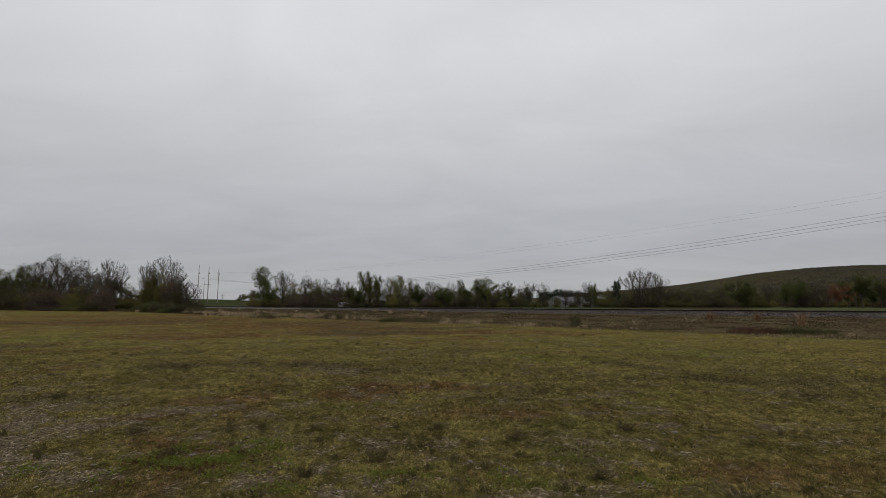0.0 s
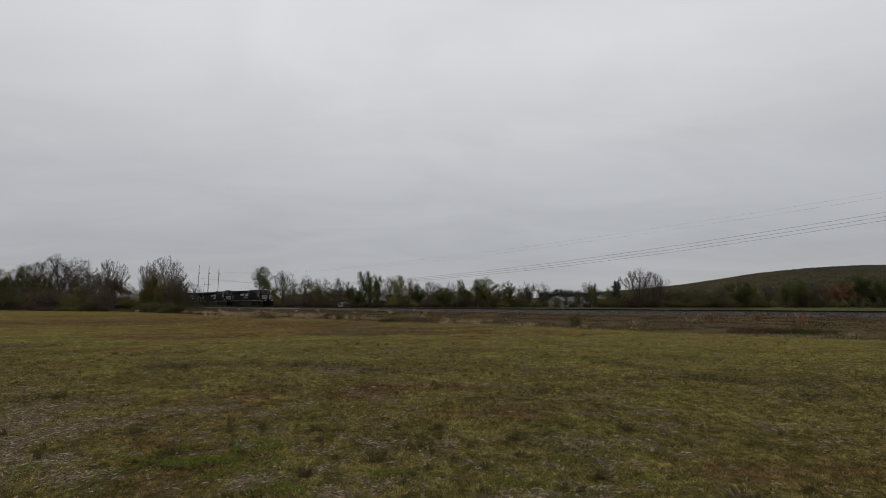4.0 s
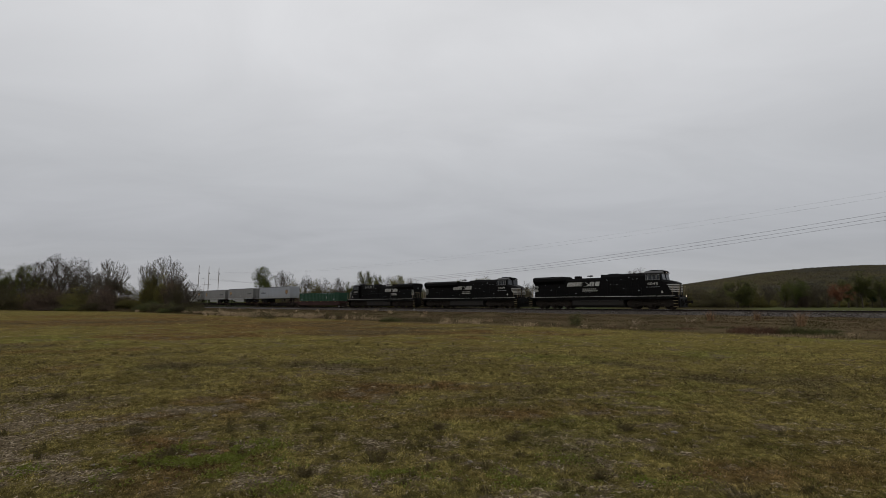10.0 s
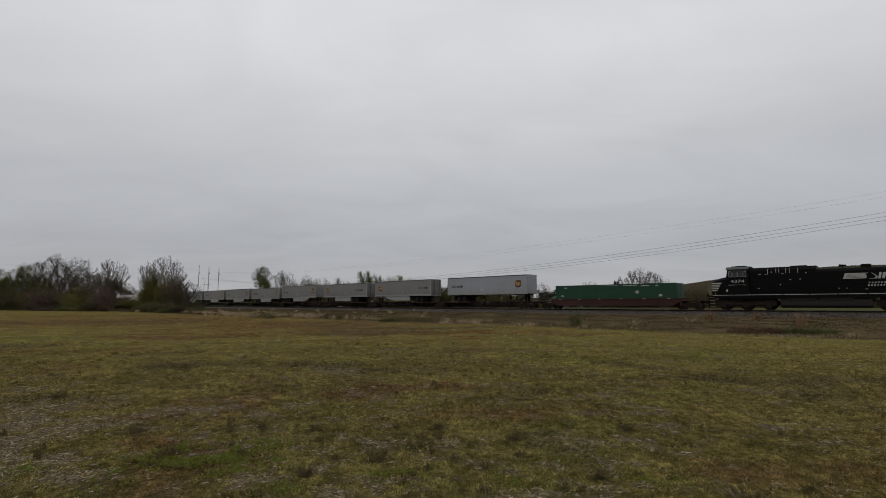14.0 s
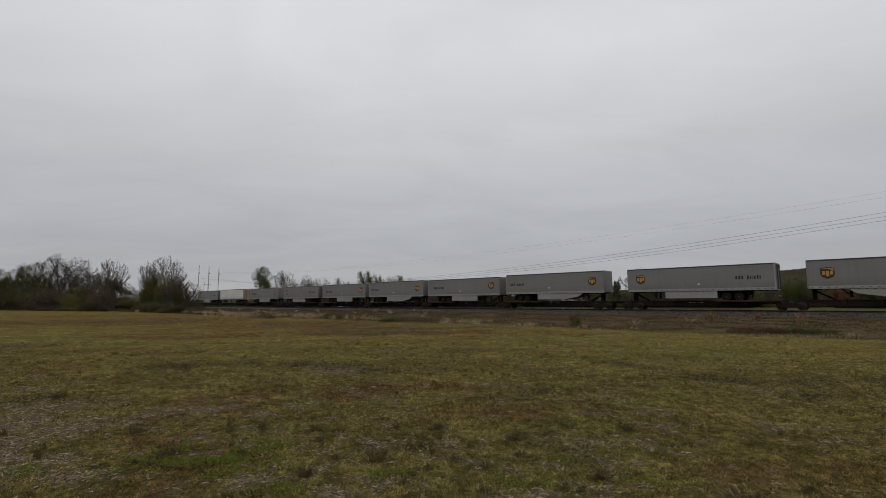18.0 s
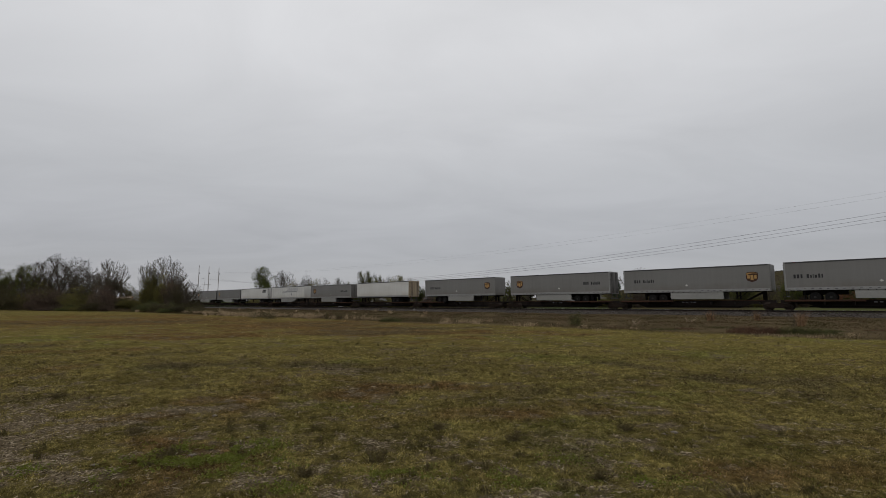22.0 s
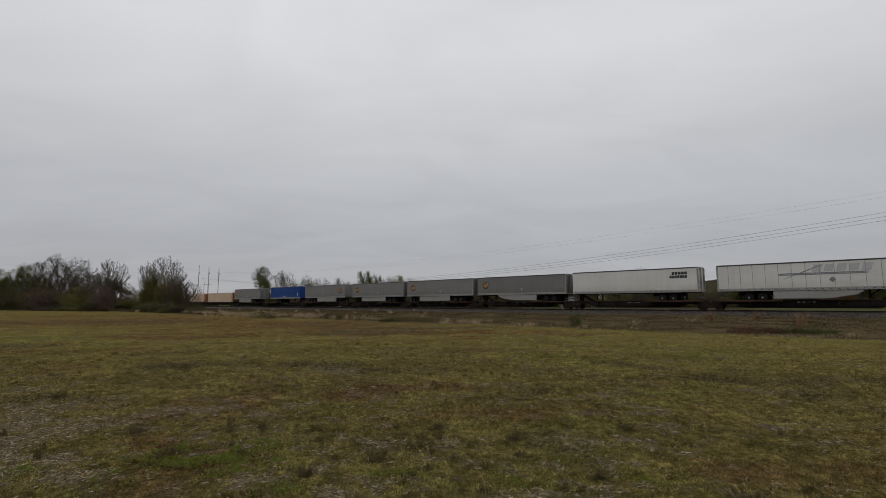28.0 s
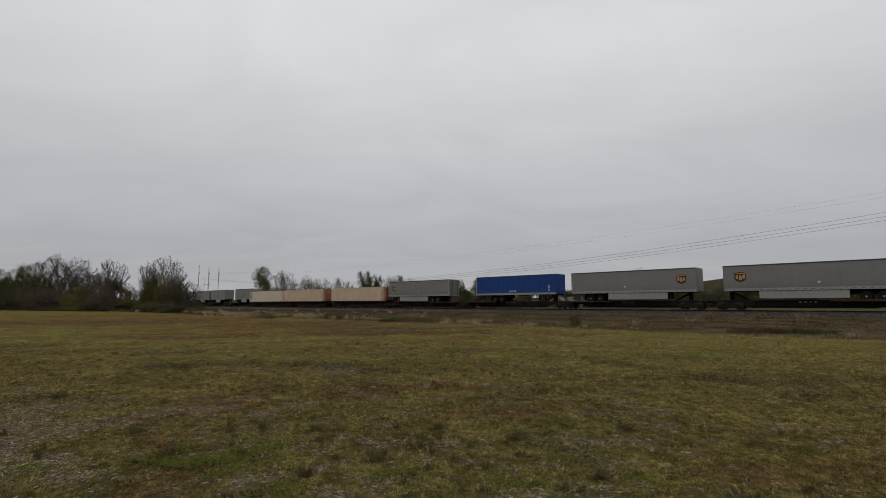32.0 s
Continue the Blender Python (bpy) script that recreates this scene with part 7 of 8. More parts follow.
tagged(new("field_weeds", covered(raw("field_weeds", v, f, M_WEED), pos[:, 0], pos[:, 1], 5)), "low yellow-green weeds and grass covering the field", "grass", kind="stuff")

# small rosette leaves close by
n = 420000
x, y = scatter(n, 3.4, 17, 0.95)
pat = fractal(x, y, 1.6, 77, 3) * 0.5 + 0.5 * lattice(x * 13, y * 13, 411)
keep = rng.uniform(0, 1, n) > bare(x, y) * 0.8 + np.clip((0.5 - pat) * 4, 0, 0.8)
pos, ok = on_field(x, y, keep)
d = y[ok]
pos[:, 2] += rng.uniform(0.004, 0.030, len(d))
v, f = leaves(pos, np.clip(0.0010 * d, 0.0042, 0.012))
tagged(new("rosette_leaves", covered(raw("rosette_leaves", v, f, M_WEED), pos[:, 0], pos[:, 1], 4)), "tiny weed leaves matting the near field", "weeds", kind="stuff")

# fresh green patches
green_v, green_f, count = [], [], 0
for cx, cy, rx, ry, m in ((-2.80, 5.11, 0.19, 0.17, 2600), (-2.34, 4.72, 0.22, 0.16, 3400), (-2.07, 4.96, 0.21, 0.18, 3000), (-2.72, 4.57, 0.16, 0.14, 2000), (-1.98, 5.30, 0.19, 0.16, 1800), (-2.01, 4.48, 0.16, 0.12, 1600), (-1.60, 4.66, 0.16, 0.14, 1500), (-2.80, 4.06, 0.14, 0.09, 900), (-3.76, 4.48, 0.12, 0.12, 800), (-1.21, 4.09, 0.19, 0.10, 1200), (-0.41, 4.38, 0.19, 0.14, 1500), (-1.20, 7.29, 0.29, 0.24, 900), (0.47, 4.32, 0.25, 0.13, 1500), (1.78, 4.32, 0.25, 0.12, 1200), (1.25, 4.89, 0.21, 0.14, 900), (7.31, 10.64, 0.75, 0.34, 700)):
    x, y = rng.normal(cx, rx, m), rng.normal(cy, ry, m)
    ok = rng.uniform(0, 1, m) < np.clip((fractal(x, y, 7.0, 55, 3) - 0.46) * 6, 0, 1)
    x, y = x[ok], y[ok]
    m = len(x)
    pos = np.c_[x, y, ground_z(x, y) + rng.uniform(0.006, 0.04, m)]
    v, f = leaves(pos, np.full(m, 0.0105))
    green_v.append(v)
    green_f.append(f + count)
    count += len(v)
tagged(new("green_weeds", raw("green_weeds", np.concatenate(green_v), np.concatenate(green_f), M_LUSH)), "bright fresh green weed patches in the field", "weeds", kind="stuff")

# coarse grass tufts close by
M_COARSE = islands("coarse_green_grass", [(0, (0.062, 0.064, 0.016)), (0.6, (0.112, 0.114, 0.028)), (1, (0.165, 0.160, 0.050))], 0.7, 0.0, 0.25)
n = 230
x, y = rng.uniform(-1.4, 4.2, n), 3.5 + 2.2 * rng.uniform(0, 1, n) ** 1.4
many = 22
bx, by = np.repeat(x, many) + rng.normal(0, 0.035, n * many), np.repeat(y, many) + rng.normal(0, 0.03, n * many)
keep = rng.uniform(0, 1, n * many) > bare(bx, by) * 0.8
bx, by = bx[keep], by[keep]
v, f = blades(np.c_[bx, by, ground_z(bx, by)], rng.uniform(0.012, 0.034, len(bx)), rng.uniform(0.0035, 0.0065, len(bx)), 1.2, 0.4)
tagged(new("coarse_grass", raw("coarse_grass", v, f, M_COARSE)), "coarse bright green grass tufts in the near field", "grass", kind="stuff")

# small seed heads held over the mat
M_HEAD = islands("tan_seed_head", [(0, (0.018, 0.014, 0.009)), (0.34, (0.048, 0.036, 0.018)), (0.52, (0.115, 0.098, 0.032)), (0.88, (0.165, 0.142, 0.048)), (1, (0.30, 0.24, 0.13))], 0.85)
n = 340000
x, y = scatter(n, 3.5, 24, 0.9)
keep = rng.uniform(0, 1, n) < np.clip((fractal(x, y, 1.1, 631, 4) - 0.30) * 2.2, 0.05, 0.9) * (1 - 0.85 * bare(x, y)) * np.clip(1.5 - y / 10, 0, 1)
pos, ok = on_field(x, y, keep)
pos[:, 2] += rng.uniform(0.020, 0.055, len(pos))
v, f = leaves(pos, np.clip(0.00066 * y[ok], 0.0030, 0.009))
tagged(new("seed_heads", raw("seed_heads", v, f, M_HEAD)), "tiny tan and yellow seed heads over the field's weeds", "weeds", kind="stuff")

# upright weeds a hand high, in loose stands
M_UPRIGHT = islands("upright_weed", [(0, (0.046, 0.036, 0.020)), (0.5, (0.076, 0.062, 0.027)), (0.85, (0.094, 0.088, 0.030)), (1, (0.135, 0.090, 0.050))], 0.8)
n = 750
x, y = scatter(n, 3.7, 19, 0.9)
stand = fractal(x, y, 0.55, 611, 4)
ok = rng.uniform(0, 1, n) < np.clip((stand - 0.42) * 3.5, 0.08, 1) * (1 - 0.7 * bare(x, y)) * np.where(x > 0.5, 0.5, 1.0)
x, y = x[ok], y[ok]
size = rng.uniform(0.035, 0.125, len(x)) * np.clip(0.6 + (fractal(x, y, 0.9, 621, 3) - 0.4) * 2, 0.5, 1.3)
many = 20
foot = np.c_[np.repeat(x, many) + rng.normal(0, 0.022, len(x) * many), np.repeat(y, many) + rng.normal(0, 0.022, len(x) * many), np.zeros(len(x) * many)]
foot[:, 2] = ground_z(foot[:, 0], foot[:, 1])
tall = np.repeat(size, many) * rng.uniform(0.45, 1.0, len(foot))
tip = foot + np.c_[rng.normal(0, 0.22, (len(foot), 2)) * tall[:, None], tall]
v, f = tubes(np.c_[foot, tip, np.full(len(foot), 0.0022), np.full(len(foot), 0.0012)], 3)
lf = foot[:, None] + (tip - foot)[:, None] * rng.uniform(0.25, 1.05, (len(foot), 5, 1)) + rng.normal(0, 0.007, (len(foot), 5, 3))
lv, lq = leaves(lf.reshape(-1, 3), np.full(len(foot) * 5, 0.0075))
tagged(new("upright_weeds", raw("upright_weeds", np.r_[v, lv], np.r_[f, lq + len(v)], M_UPRIGHT)), "upright olive-brown weeds a hand high in the field", "weeds", kind="stuff")

# dark seed stalks in drifts
n = 150000
x, y = scatter(n, 3.8, 55, 0.75)
drift = cover(x, y)[2] * (0.35 + fractal(x, y, 1.4, 91, 3))
keep = rng.uniform(0, 1, n) < np.clip(drift * 1.3, np.where((y > 5) & (y < 15), 0.22, 0.03), 1) * 0.24 * np.clip((y - 4) / 5, 0.2, 1) * np.clip(1.5 - y / 40, 0.15, 1) * (1 - 0.8 * bare(x, y))
pos, ok = on_field(x, y, keep)
d = y[ok]
hh = rng.uniform(0.025, 0.085, len(d)) * np.clip(1.1 - d / 60, 0.5, 1)
v, f = blades(pos, hh, np.clip(0.0006 * d, 0.003, 0.013), 0.35, 0.0)
hv, hf = rocks(pos + np.c_[np.zeros((len(d), 2)), hh * 0.95], np.clip(0.0009 * d, 0.006, 0.014), 1.7)
tagged(new("seed_stalks", raw("seed_stalks", np.r_[v, hv], np.r_[f, hf + len(v)], M_STALK)), "thin dark brown seed stalks standing over the grass", "weeds", kind="stuff")

# straw and clods on the bare soil
n = 240000
x, y = scatter(n, 3.4, 26, 0.9)
keep = rng.uniform(0, 1, n) < bare(x, y) * 0.8 * np.clip((fractal(x, y, 2.5, 201, 3) - 0.3) * 3, 0.15, 1) + 0.10 * np.clip((11 - y) / 5, 0, 1) * np.where(x > 1.5, 0.5, 1.0)
pos, ok = on_field(x, y, keep)
m = len(pos)
a = rng.uniform(0, 6.283, m)
ln = 0.006 + 0.034 * rng.power(0.35, m)
dirv = np.c_[np.cos(a), np.sin(a), rng.uniform(-0.1, 0.5, m)] * ln[:, None]
v, f = tubes(np.c_[pos + [0, 0, 0.012], pos + dirv + [0, 0, 0.012], np.full(m, 0.0020) * (1 + y[ok] * 0.04), np.full(m, 0.0012) * (1 + y[ok] * 0.05)], 3)
# mats of flattened dead grass, each combed one way
n = 260
x, y = scatter(n, 3.4, 9.5, 0.9)
ok = rng.uniform(0, 1, n) < bare(x, y) * 0.9 + 0.08
x, y = x[ok], y[ok]
many = 30
cx, cy = np.repeat(x, many) + rng.normal(0, 0.075, len(x) * many), np.repeat(y, many) + rng.normal(0, 0.055, len(x) * many)
a = np.repeat(rng.uniform(0, 6.283, len(x)), many) + rng.normal(0, 0.9, len(cx))
ln = rng.uniform(0.015, 0.055, len(cx))
foot = np.c_[cx, cy, ground_z(cx, cy) + rng.uniform(0.004, 0.022, len(cx))]
end = foot + np.c_[np.cos(a), np.sin(a), rng.uniform(-0.05, 0.22, len(cx))] * ln[:, None]
mv, mf = tubes(np.c_[foot, end, np.full(len(cx), 0.0020), np.full(len(cx), 0.0011)], 3)
f = np.r_[f, mf + len(v)]
v = np.r_[v, mv]
tagged(new("straw_litter", raw("straw_litter", v, f, M_STRAW)), "pale dead straw lying on the bare soil", "straw", kind="stuff")
n = 130000
x, y = scatter(n, 3.4, 24, 0.95)
keep = rng.uniform(0, 1, n) < bare(x, y) ** 1.5 * 0.8 + 0.008 * (y < 9)
pos, ok = on_field(x, y, keep)
v, f = rocks(pos, (0.004 + 0.022 * rng.power(0.4, len(pos))) * np.clip(0.8 + y[ok] * 0.03, 1, 1.6), 0.5)
# flat pale flakes of last year's stalks over the dark soil
n = 60000
x, y = scatter(n, 3.4, 15, 0.95)
keep = rng.uniform(0, 1, n) < bare(x, y) * np.clip((fractal(x, y, 4.0, 205, 3) - 0.36) * 4, 0.1, 1) * 0.8
fp, ok = on_field(x, y, keep)
m = len(fp)
a = rng.normal(0.35, 0.9, m)
half = np.c_[np.cos(a), np.sin(a), rng.uniform(-0.15, 0.15, m)] * (0.007 + 0.026 * rng.power(0.5, m))[:, None]
fp[:, 2] += rng.uniform(0.006, 0.018, m)
thick = rng.uniform(0.0022, 0.0058, m) * (0.8 + y[ok] * 0.03)
fv, ff = tubes(np.c_[fp - half, fp + half, thick, thick * 0.6], 4)
tagged(new("stalk_flakes", raw("stalk_flakes", fv, ff, M_FLAKE)), "flat pale flakes of dead stalk on the dark soil", "straw", kind="stuff")
tagged(new("soil_clods", raw("soil_clods", v, f, M_CLOD)), "small clods and stones on worn soil", "soil", kind="stuff")

# verge: tall dry grass, brambles
M_DRY = islands("dry_verge_grass", [(0, (0.062, 0.044, 0.025)), (0.5, (0.104, 0.076, 0.042)), (0.85, (0.145, 0.106, 0.061)), (1, (0.22, 0.163, 0.10))], 0.8,
                big=(0.16, (0.040, 0.035, 0.016), (0.080, 0.066, 0.031), 0.42, 0.56))
M_VERGE = islands("green_verge_grass", [(0, (0.054, 0.046, 0.020)), (0.6, (0.090, 0.075, 0.032)), (1, (0.132, 0.106, 0.050))], 0.8,
                  big=(0.22, (0.054, 0.032, 0.020), (0.096, 0.058, 0.036), 0.44, 0.58))
n = 190000
s = 34 - 190 * rng.uniform(0, 1, n) ** 1.25
p = 26.3 + 28.5 * rng.uniform(0, 1, n) ** 1.15
clump = fractal(s, p, 0.55, 101, 3)
keep = rng.uniform(0, 1, n) < np.clip((clump - 0.36) * 3.2, 0.05, 1)
s, p, clump = s[keep], p[keep], clump[keep]
x, y = s * AX.x + p * AC.x, s * AX.y + p * AC.y
dist = np.hypot(x, y)
edge = np.exp(-((p - 29.5) / 3.0) ** 2)
h = rng.uniform(0.04, 0.13, len(s)) * (clump * 1.9) ** 2 * np.clip(0.75 + (-s) / 60, 0.75, 1.1) + 0.4 * edge * rng.uniform(0, 0.5, len(s)) * (clump > 0.5) * np.clip((-s - 5) / 20, 0.15, 1)
v, f = blades(np.c_[x, y, ground_z(x, y)], h, np.clip(0.0006 * dist, 0.018, 0.08), 1.7)
tagged(new("verge_grass", raw("verge_grass", v, f, M_DRY)), "tall dry tan grass along the railway verge", "grass", kind="stuff")
# matted brown thatch where the verge comes close
M_THATCH = islands("brown_thatch", [(0, (0.066, 0.046, 0.028)), (0.5, (0.104, 0.074, 0.043)), (0.9, (0.148, 0.108, 0.064)), (1, (0.22, 0.165, 0.105))], 0.85,
                   big=(0.30, (0.060, 0.053, 0.024), (0.102, 0.084, 0.038), 0.46, 0.60))
n = 170000
s, p = rng.uniform(-34, 34, n), 26.6 + 30 * rng.uniform(0, 1, n)
clump = fractal(s, p, 0.7, 641, 4)
keep = rng.uniform(0, 1, n) < np.clip((clump - 0.30) * 3, 0.1, 1)
s, p, clump = s[keep], p[keep], clump[keep]
x, y = s * AX.x + p * AC.x, s * AX.y + p * AC.y
v, f = blades(np.c_[x, y, ground_z(x, y)], rng.uniform(0.025, 0.085, len(s)) * (0.4 + 1.2 * clump), np.clip(0.00045 * np.hypot(x, y), 0.012, 0.03), 3.0, 0.6)
tagged(new("verge_thatch", raw("verge_thatch", v, f, M_THATCH)), "matted brown dead grass on the railway verge", "grass", kind="stuff")
# tufts of pale dead grass along the field's edge and scattered in the verge
M_PALE = islands("pale_dead_grass", [(0, (0.17, 0.122, 0.070)), (0.5, (0.30, 0.225, 0.136)), (1, (0.46, 0.365, 0.24))], 0.8)
n = 1300
ts = 20 - 125 * rng.uniform(0, 1, n)
tp = np.where(rng.uniform(0, 1, n) < 0.92, 28.5 + rng.normal(0, 0.9, n) + 0.9 * np.sin(ts * 0.13), rng.uniform(30, 54, n))
grow = fractal(ts, tp, 0.3, 171, 4)
ok = (grow > 0.50) & ((ts < -42) | (rng.uniform(0, 1, n) < np.where(ts < -22, 0.5, 0.08)))
ts, tp = ts[ok], tp[ok]
many = 44
size = rng.uniform(0.28, 0.70, len(ts)) * np.clip(0.45 + (-ts) / 60, 0.3, 1.1)
rs = np.repeat(ts, many) + rng.normal(0, 0.20, len(ts) * many)
rp = np.repeat(tp, many) + rng.normal(0, 0.16, len(ts) * many)
x, y = rs * AX.x + rp * AC.x, rs * AX.y + rp * AC.y
v, f = blades(np.c_[x, y, ground_z(x, y)], np.repeat(size, many) * rng.uniform(0.35, 1.0, len(x)), np.clip(0.00038 * np.hypot(x, y), 0.011, 0.045), 0.85)
tagged(new("dead_grass_tufts", raw("dead_grass_tufts", v, f, M_PALE)), "pale dead grass tufts along the edge of the field", "grass", kind="stuff")
n = 70000
s = 34 - 190 * rng.uniform(0, 1, n) ** 1.25
p = rng.uniform(26.5, 55.5, n)
clump = fractal(s, p, 0.3, 131, 3)
keep = rng.uniform(0, 1, n) < np.clip((clump - 0.42) * 4, 0.06, 1)
s, p = s[keep], p[keep]
x, y = s * AX.x + p * AC.x, s * AX.y + p * AC.y
v, f = blades(np.c_[x, y, ground_z(x, y)], rng.uniform(0.04, 0.16, len(s)) * np.clip(0.8 + (-s) / 60, 0.7, 1.6), np.clip(0.0008 * np.hypot(x, y), 0.026, 0.09), 1.2)
tagged(new("verge_weeds", raw("verge_weeds", v, f, M_VERGE)), "low olive weeds between the field and the ballast", "weeds", kind="stuff")


M_BUSH = islands("olive_bush_leaf", [(0, (0.040, 0.044, 0.016)), (0.6, (0.068, 0.072, 0.026)), (1, (0.104, 0.104, 0.042))], 0.8)
M_BRAMBLE = islands("brown_bramble", [(0, (0.064, 0.034, 0.022)), (0.6, (0.112, 0.064, 0.040)), (1, (0.17, 0.108, 0.070))], 0.85)
M_FOX = islands("rust_tan_grass", [(0, (0.14, 0.080, 0.042)), (0.6, (0.24, 0.145, 0.078)), (1, (0.34, 0.23, 0.14))], 0.8)


def shrub(x, y, w, h, leaf, label, name="shrub", tall=False):
    ob = tagged(new(name), label, "shrub", "shrubs of the verge")
    ob.matrix_basis = Matrix.Translation((x, y, float(ground_z(np.array([x]), np.array([y]))[0]) - 0.03))
    seg, tips = [], []
    for k in range(14):
        a = rng.uniform(0, 6.283)
        r = w * 0.5 * math.sqrt(rng.uniform(0, 1))
        foot = Vector((math.cos(a) * r * 0.4, math.sin(a) * r * 0.4, -0.05))
        top = Vector((math.cos(a) * r, math.sin(a) * r, h * rng.uniform(0.55, 1.0)))
        mid = foot.lerp(top, 0.5) + Vector((rng.normal(0, 0.05), rng.normal(0, 0.05), 0))
        seg += [(*foot, *mid, 0.014, 0.010), (*mid, *top, 0.010, 0.005)]
        for _ in range(12):
            tips.append(mid.lerp(top, rng.uniform(-0.6, 1.05)))
    v, f = tubes(seg, 3)
    part("stem_sheaf", raw("stem_sheaf", v, f, M_BARK), M_BARK, ob)["kind"] = "stuff"
    tips = np.array([tuple(t) for t in tips])
    pos = np.repeat(tips, 16, 0) + rng.normal(0, 0.13 * max(w, h) ** 0.7, (len(tips) * 16, 3)) * [1, 1, 0.8]
    pos[:, 2] = np.abs(pos[:, 2])
    if tall:
        pos = pos[:260]
        v, f = blades(np.c_[pos[:, :2] * 0.5, np.zeros(len(pos))], h * rng.uniform(0.2, 1.0, len(pos)) ** 1.3, np.full(len(pos), 0.013), 0.8)
    elif h < 0.5:
        # a matted low mound: bent stalks, highest in the middle
        a, q = rng.uniform(0, 6.283, 1500), np.sqrt(rng.uniform(0, 1, 1500))
        foot = np.c_[np.cos(a) * q * w * 0.6, np.sin(a) * q * w * 0.45, np.zeros(1500)]
        v, f = blades(foot, h * 1.25 * (1 - 0.7 * q * q) * rng.uniform(0.35, 1.0, 1500), np.full(1500, 0.011), 1.6, 0.5)
    else:
        v, f = leaves(pos, np.full(len(pos), 0.022))
    part("foliage", raw("foliage", v, f, leaf), leaf, ob)["kind"] = "stuff"
    return ob


shrub(8.4, 30.9, 0.85, 0.85, M_BUSH, "round dark green shrub on the grassy verge")
shrub(15.6, 24.9, 1.7, 0.48, M_BRAMBLE, "low dark brown bramble clump on the verge")
shrub(16.6, 24.6, 1.3, 0.44, M_BRAMBLE, "low dark brown bramble clump on the verge")
shrub(17.5, 24.2, 1.6, 0.46, M_BUSH, "low olive bramble patch on the verge")
shrub(18.5, 23.7, 1.6, 0.40, M_BUSH, "low green bramble patch on the verge")
shrub(12.6, 27.6, 1.8, 0.12, M_BUSH, "low olive weed patch in the verge", "weed_patch")
shrub(14.2, 28.4, 1.6, 0.12, M_BRAMBLE, "low brown bramble patch in the verge", "weed_patch")
shrub(10.2, 28.9, 1.8, 0.11, M_BRAMBLE, "low brown bramble patch in the verge", "weed_patch")
shrub(20.4, 25.6, 1.8, 0.13, M_BUSH, "low olive weed patch in the verge", "weed_patch")
shrub(22.6, 24.8, 1.6, 0.11, M_BRAMBLE, "low brown bramble patch in the verge", "weed_patch")
shrub(17.0, 29.5, 2.0, 0.13, M_BUSH, "low olive weed patch in the verge", "weed_patch")
shrub(-20.0, 52.2, 3.2, 0.75, M_LEAF["t"], "brown thicket clump in the dry grass")
shrub(-18.2, 51.0, 1.8, 0.6, M_LEAF["t"], "brown thicket clump in the dry grass")
shrub(-4.5, 41.5, 1.6, 0.45, M_BUSH, "dark weedy clump in the dry grass")
shrub(-9.9, 46.2, 1.4, 0.8, M_VERGE, "olive grass tuft standing over the verge", "grass_tuft", True)
shrub(-11.2, 47.0, 1.2, 0.7, M_VERGE, "olive grass tuft standing over the verge", "grass_tuft", True)
shrub(22.7, 30.9, 1.5, 1.25, M_FOX, "tall tuft of rust-tan dry grass", "grass_tuft", True)
shrub(25.0, 38.6, 1.2, 1.0, M_FOX, "tall tuft of rust-tan dry grass", "grass_tuft", True)
shrub(21.5, 38.9, 1.2, 0.95, M_FOX, "tall tuft of rust-tan dry grass", "grass_tuft", True)
# single weeds, stones and a marker in the open
M_DUSK = islands("dark_weed_stem", [(0, (0.050, 0.042, 0.020)), (0.5, (0.085, 0.068, 0.033)), (1, (0.125, 0.098, 0.050))], 0.8)


def weed_plant(x, y, w, h):
    """An upright dead-looking weed: a sheaf of stems with small leaves."""
    ob = tagged(new("weed_plant"), "dark upright weed with thin branching stems in the field", "weed", "single weeds in the field")
    ob.matrix_basis = Matrix.Translation((x, y, float(ground_z(np.array([x]), np.array([y]))[0]) - 0.01))
    n = 46
    foot = np.c_[rng.normal(0, w * 0.16, (n, 2)), np.zeros(n)]
    tip = foot + np.c_[rng.normal(0, w * 0.34, (n, 2)), h * rng.uniform(0.35, 1.0, n)]
    v, f = tubes(np.c_[foot, tip, np.full(n, 0.0030), np.full(n, 0.0014)], 3)
    part("stem_sheaf", raw("stem_sheaf", v, f, M_DUSK), M_DUSK, ob)["kind"] = "stuff"
    pos = np.repeat(foot, 9, 0) + np.repeat(tip - foot, 9, 0) * rng.uniform(0.2, 1.0, (n * 9, 1)) + rng.normal(0, 0.008, (n * 9, 3))
    v, f = leaves(pos, np.full(len(pos), 0.009))
    part("leafage", raw("leafage", v, f, M_DUSK), M_DUSK, ob)["kind"] = "stuff"


for x, y, w, h in ((-5.8, 11.0, 0.50, 0.22), (-0.65, 4.8, 0.20, 0.20), (-0.07, 6.1, 0.18, 0.13), (0.8, 5.6, 0.20, 0.14), (2.28, 3.75, 0.24, 0.18), (-3.55, 5.75, 0.2, 0.12), (-2.66, 4.87, 0.2, 0.12),
                   (-6.2, 7.9, 0.26, 0.12), (2.2, 6.0, 0.2, 0.12), (1.35, 4.35, 0.14, 0.11), (-1.2, 4.35, 0.14, 0.12)):
    weed_plant(x, y, w, h)
M_PEBBLE = surface("pale_field_stone", (0.20, 0.172, 0.145), 0.9, 0, (0.13, 0.105, 0.085), 0.6, 6, 40)
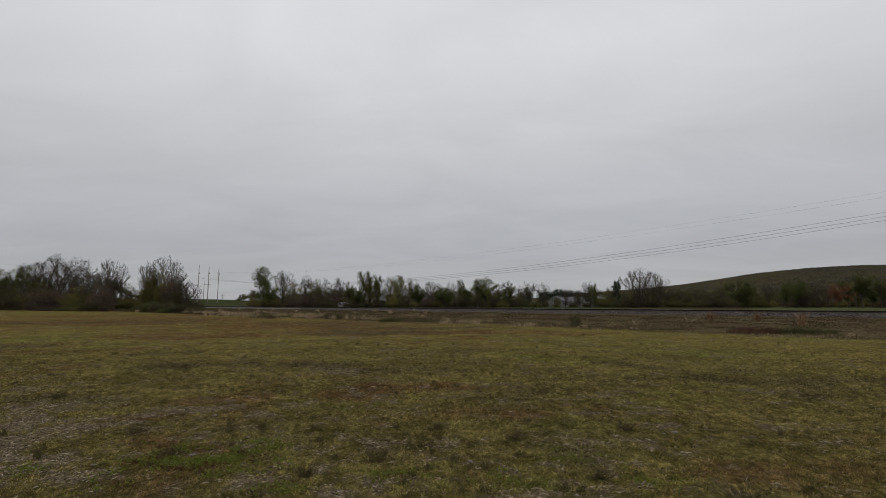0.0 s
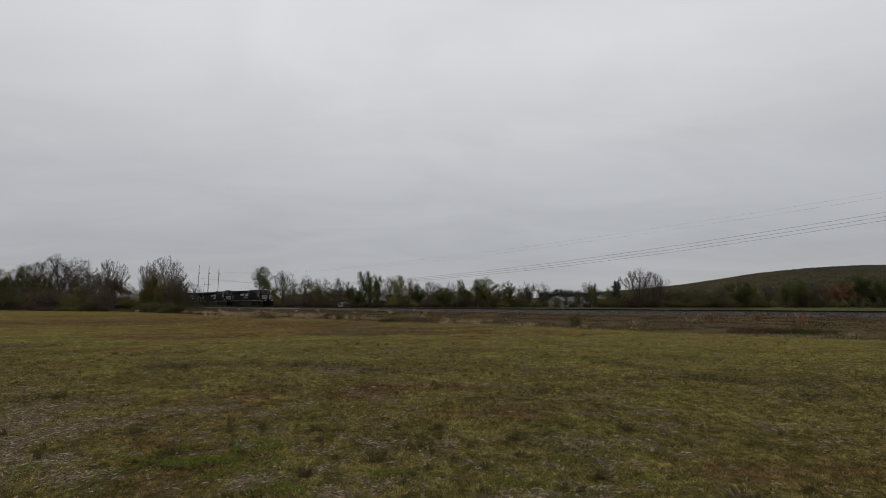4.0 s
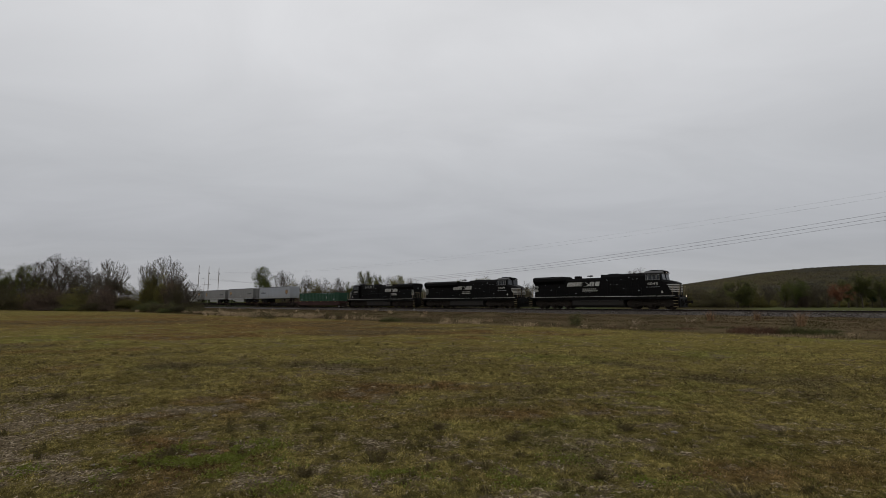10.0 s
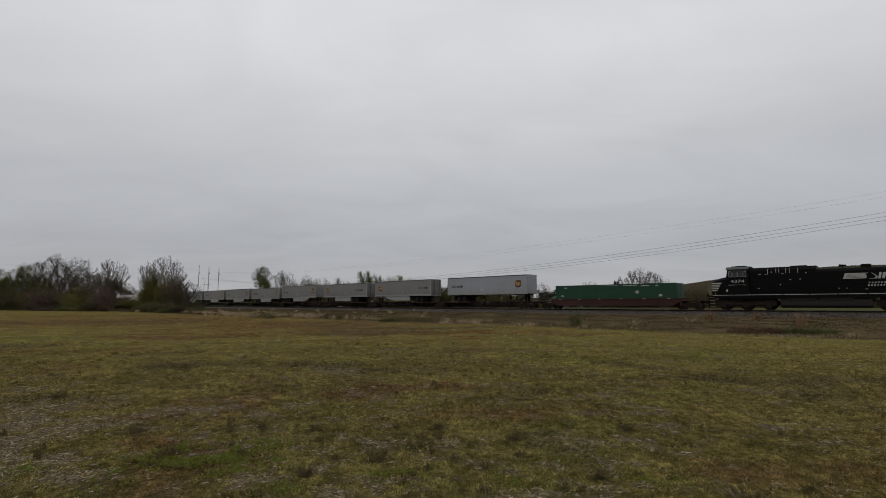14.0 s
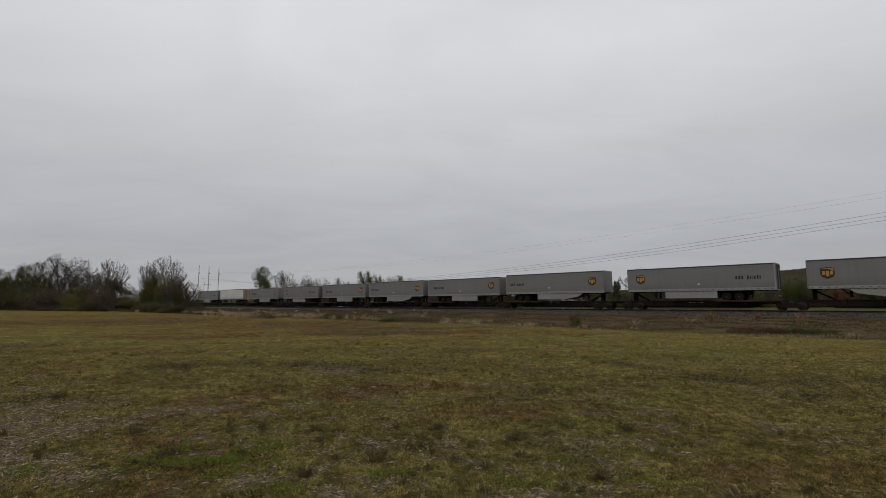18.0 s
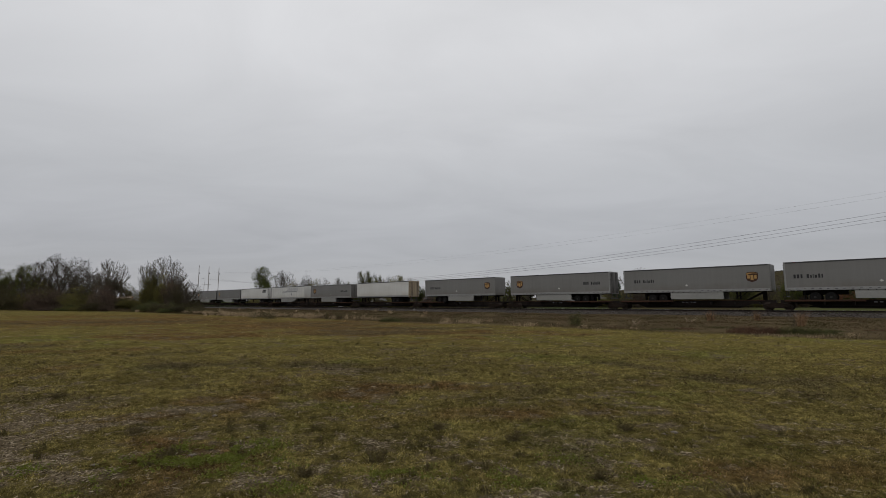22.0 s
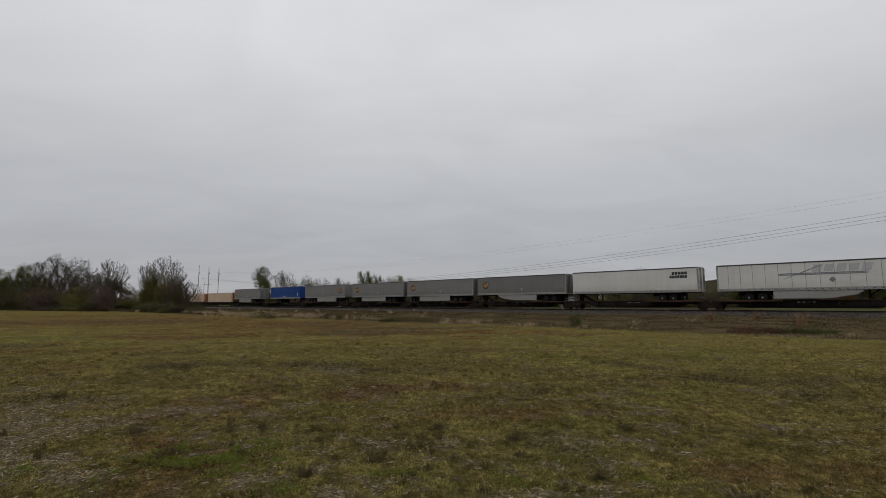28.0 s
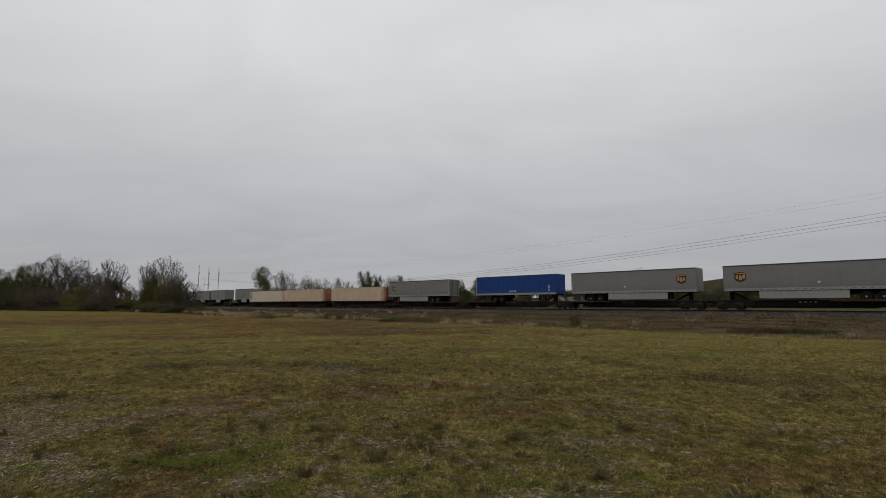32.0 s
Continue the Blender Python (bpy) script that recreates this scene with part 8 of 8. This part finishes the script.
for x, y, r in ((-2.46, 4.9, 0.045), (2.75, 5.9, 0.05), (1.25, 3.85, 0.06), (0.26, 4.8, 0.035), (-3.2, 4.6, 0.035), (-3.05, 6.6, 0.04), (1.05, 3.95, 0.035), (-2.2, 5.6, 0.03), (-0.7, 6.9, 0.03), (2.6, 5.85, 0.03)):
    v, f = rocks(np.array([(0.0, 0.0, 0.0)]), np.array([r]), 0.55)
    ob = tagged(new("stone", raw("stone", v, f, M_PEBBLE)), "small pale stone lying in the field", "stone", "stones in the field")
    ob.matrix_basis = Matrix.Translation((x, y, float(ground_z(np.array([x]), np.array([y]))[0]) + r * 0.2))
post = tagged(new("marker_post"), "short pale marker post beside the ballast", "post")
post.matrix_basis = Matrix.Translation(at_line(-61.0, 57.4, 0.15))
part("post_shaft", Shape().box(-0.06, 0.06, -0.04, 0.04, 0, 0.62, 0.01), M_SKIRT, post)
part("post_cap", Shape().box(-0.08, 0.08, -0.055, 0.055, 0.62, 0.66), M_SKIRT, post)
for x, y in ((13.3, 33.5), (17.9, 35.2)):
    ob = tagged(new("dead_branch"), "pale dead branched stalk lying on the verge", "branch")
    ob.matrix_basis = Matrix.Translation((x, y, float(ground_z(np.array([x]), np.array([y]))[0])))
    along = Vector((AX.x, AX.y, 0))
    for k in range(7):
        # forked stalks fanning up from one foot
        foot = along * random.uniform(-0.25, 0.25) + Vector((0, random.uniform(-0.1, 0.1), 0.02))
        top = foot + along * random.uniform(-0.55, 0.75) + Vector((0, random.uniform(-0.15, 0.15), random.uniform(0.2, 0.52)))
        mid = foot.lerp(top, 0.5) + Vector((0, 0, random.uniform(0.03, 0.1)))
        stem = part("stem", Shape().rod(foot, mid, 0.014, 0.010, 5).rod(mid, top, 0.010, 0.005, 5), M_STRAW, ob)
        part("twig", Shape().rod(mid, mid + along * random.uniform(-0.3, 0.3) + Vector((0, 0, random.uniform(0.08, 0.25))), 0.007, 0.004, 4), M_STRAW, stem)


# ---- what moves ----
def motions():
    for thing, sigma, z, back in MOVING:
        turn = pose(0, 0, 0, 0, 0, -TURN + (180 if back else 0))
        rows = [(t, Matrix.Translation(at_line(sigma + SPEED * t, TRACK, RAIL + z)) @ turn) for t in (0.0, 8.0, 16.0, 24.0, 32.0)]
        walk(thing, rows)
    # wheels roll on the rails: one turning for each size and facing, shared by all alike
    rolled = {}
    backward = {thing for thing, sigma, z, back in MOVING if back}
    for ob in [o for o in scene.objects if o.name.split(".")[0] == "wheel" and o.parent and o.parent.name.split(".")[0] == "truck"]:
        r = 0.53 if ob.matrix_parent_inverse.translation.z > 0.5 else 0.42
        way = -1 if ob.parent.parent in backward else 1
        if (r, way) not in rolled:
            walk(ob, [(k / FPS, Matrix.Rotation(way * SPEED * k / FPS / r, 4, "Y")) for k in range(32 * FPS + 1)])
            rolled[r, way] = ob.animation_data
        else:
            ob.rotation_mode = "QUATERNION"
            keys = ob.animation_data_create()
            keys.action = rolled[r, way].action
            keys.action_slot = rolled[r, way].action_slot


motions()
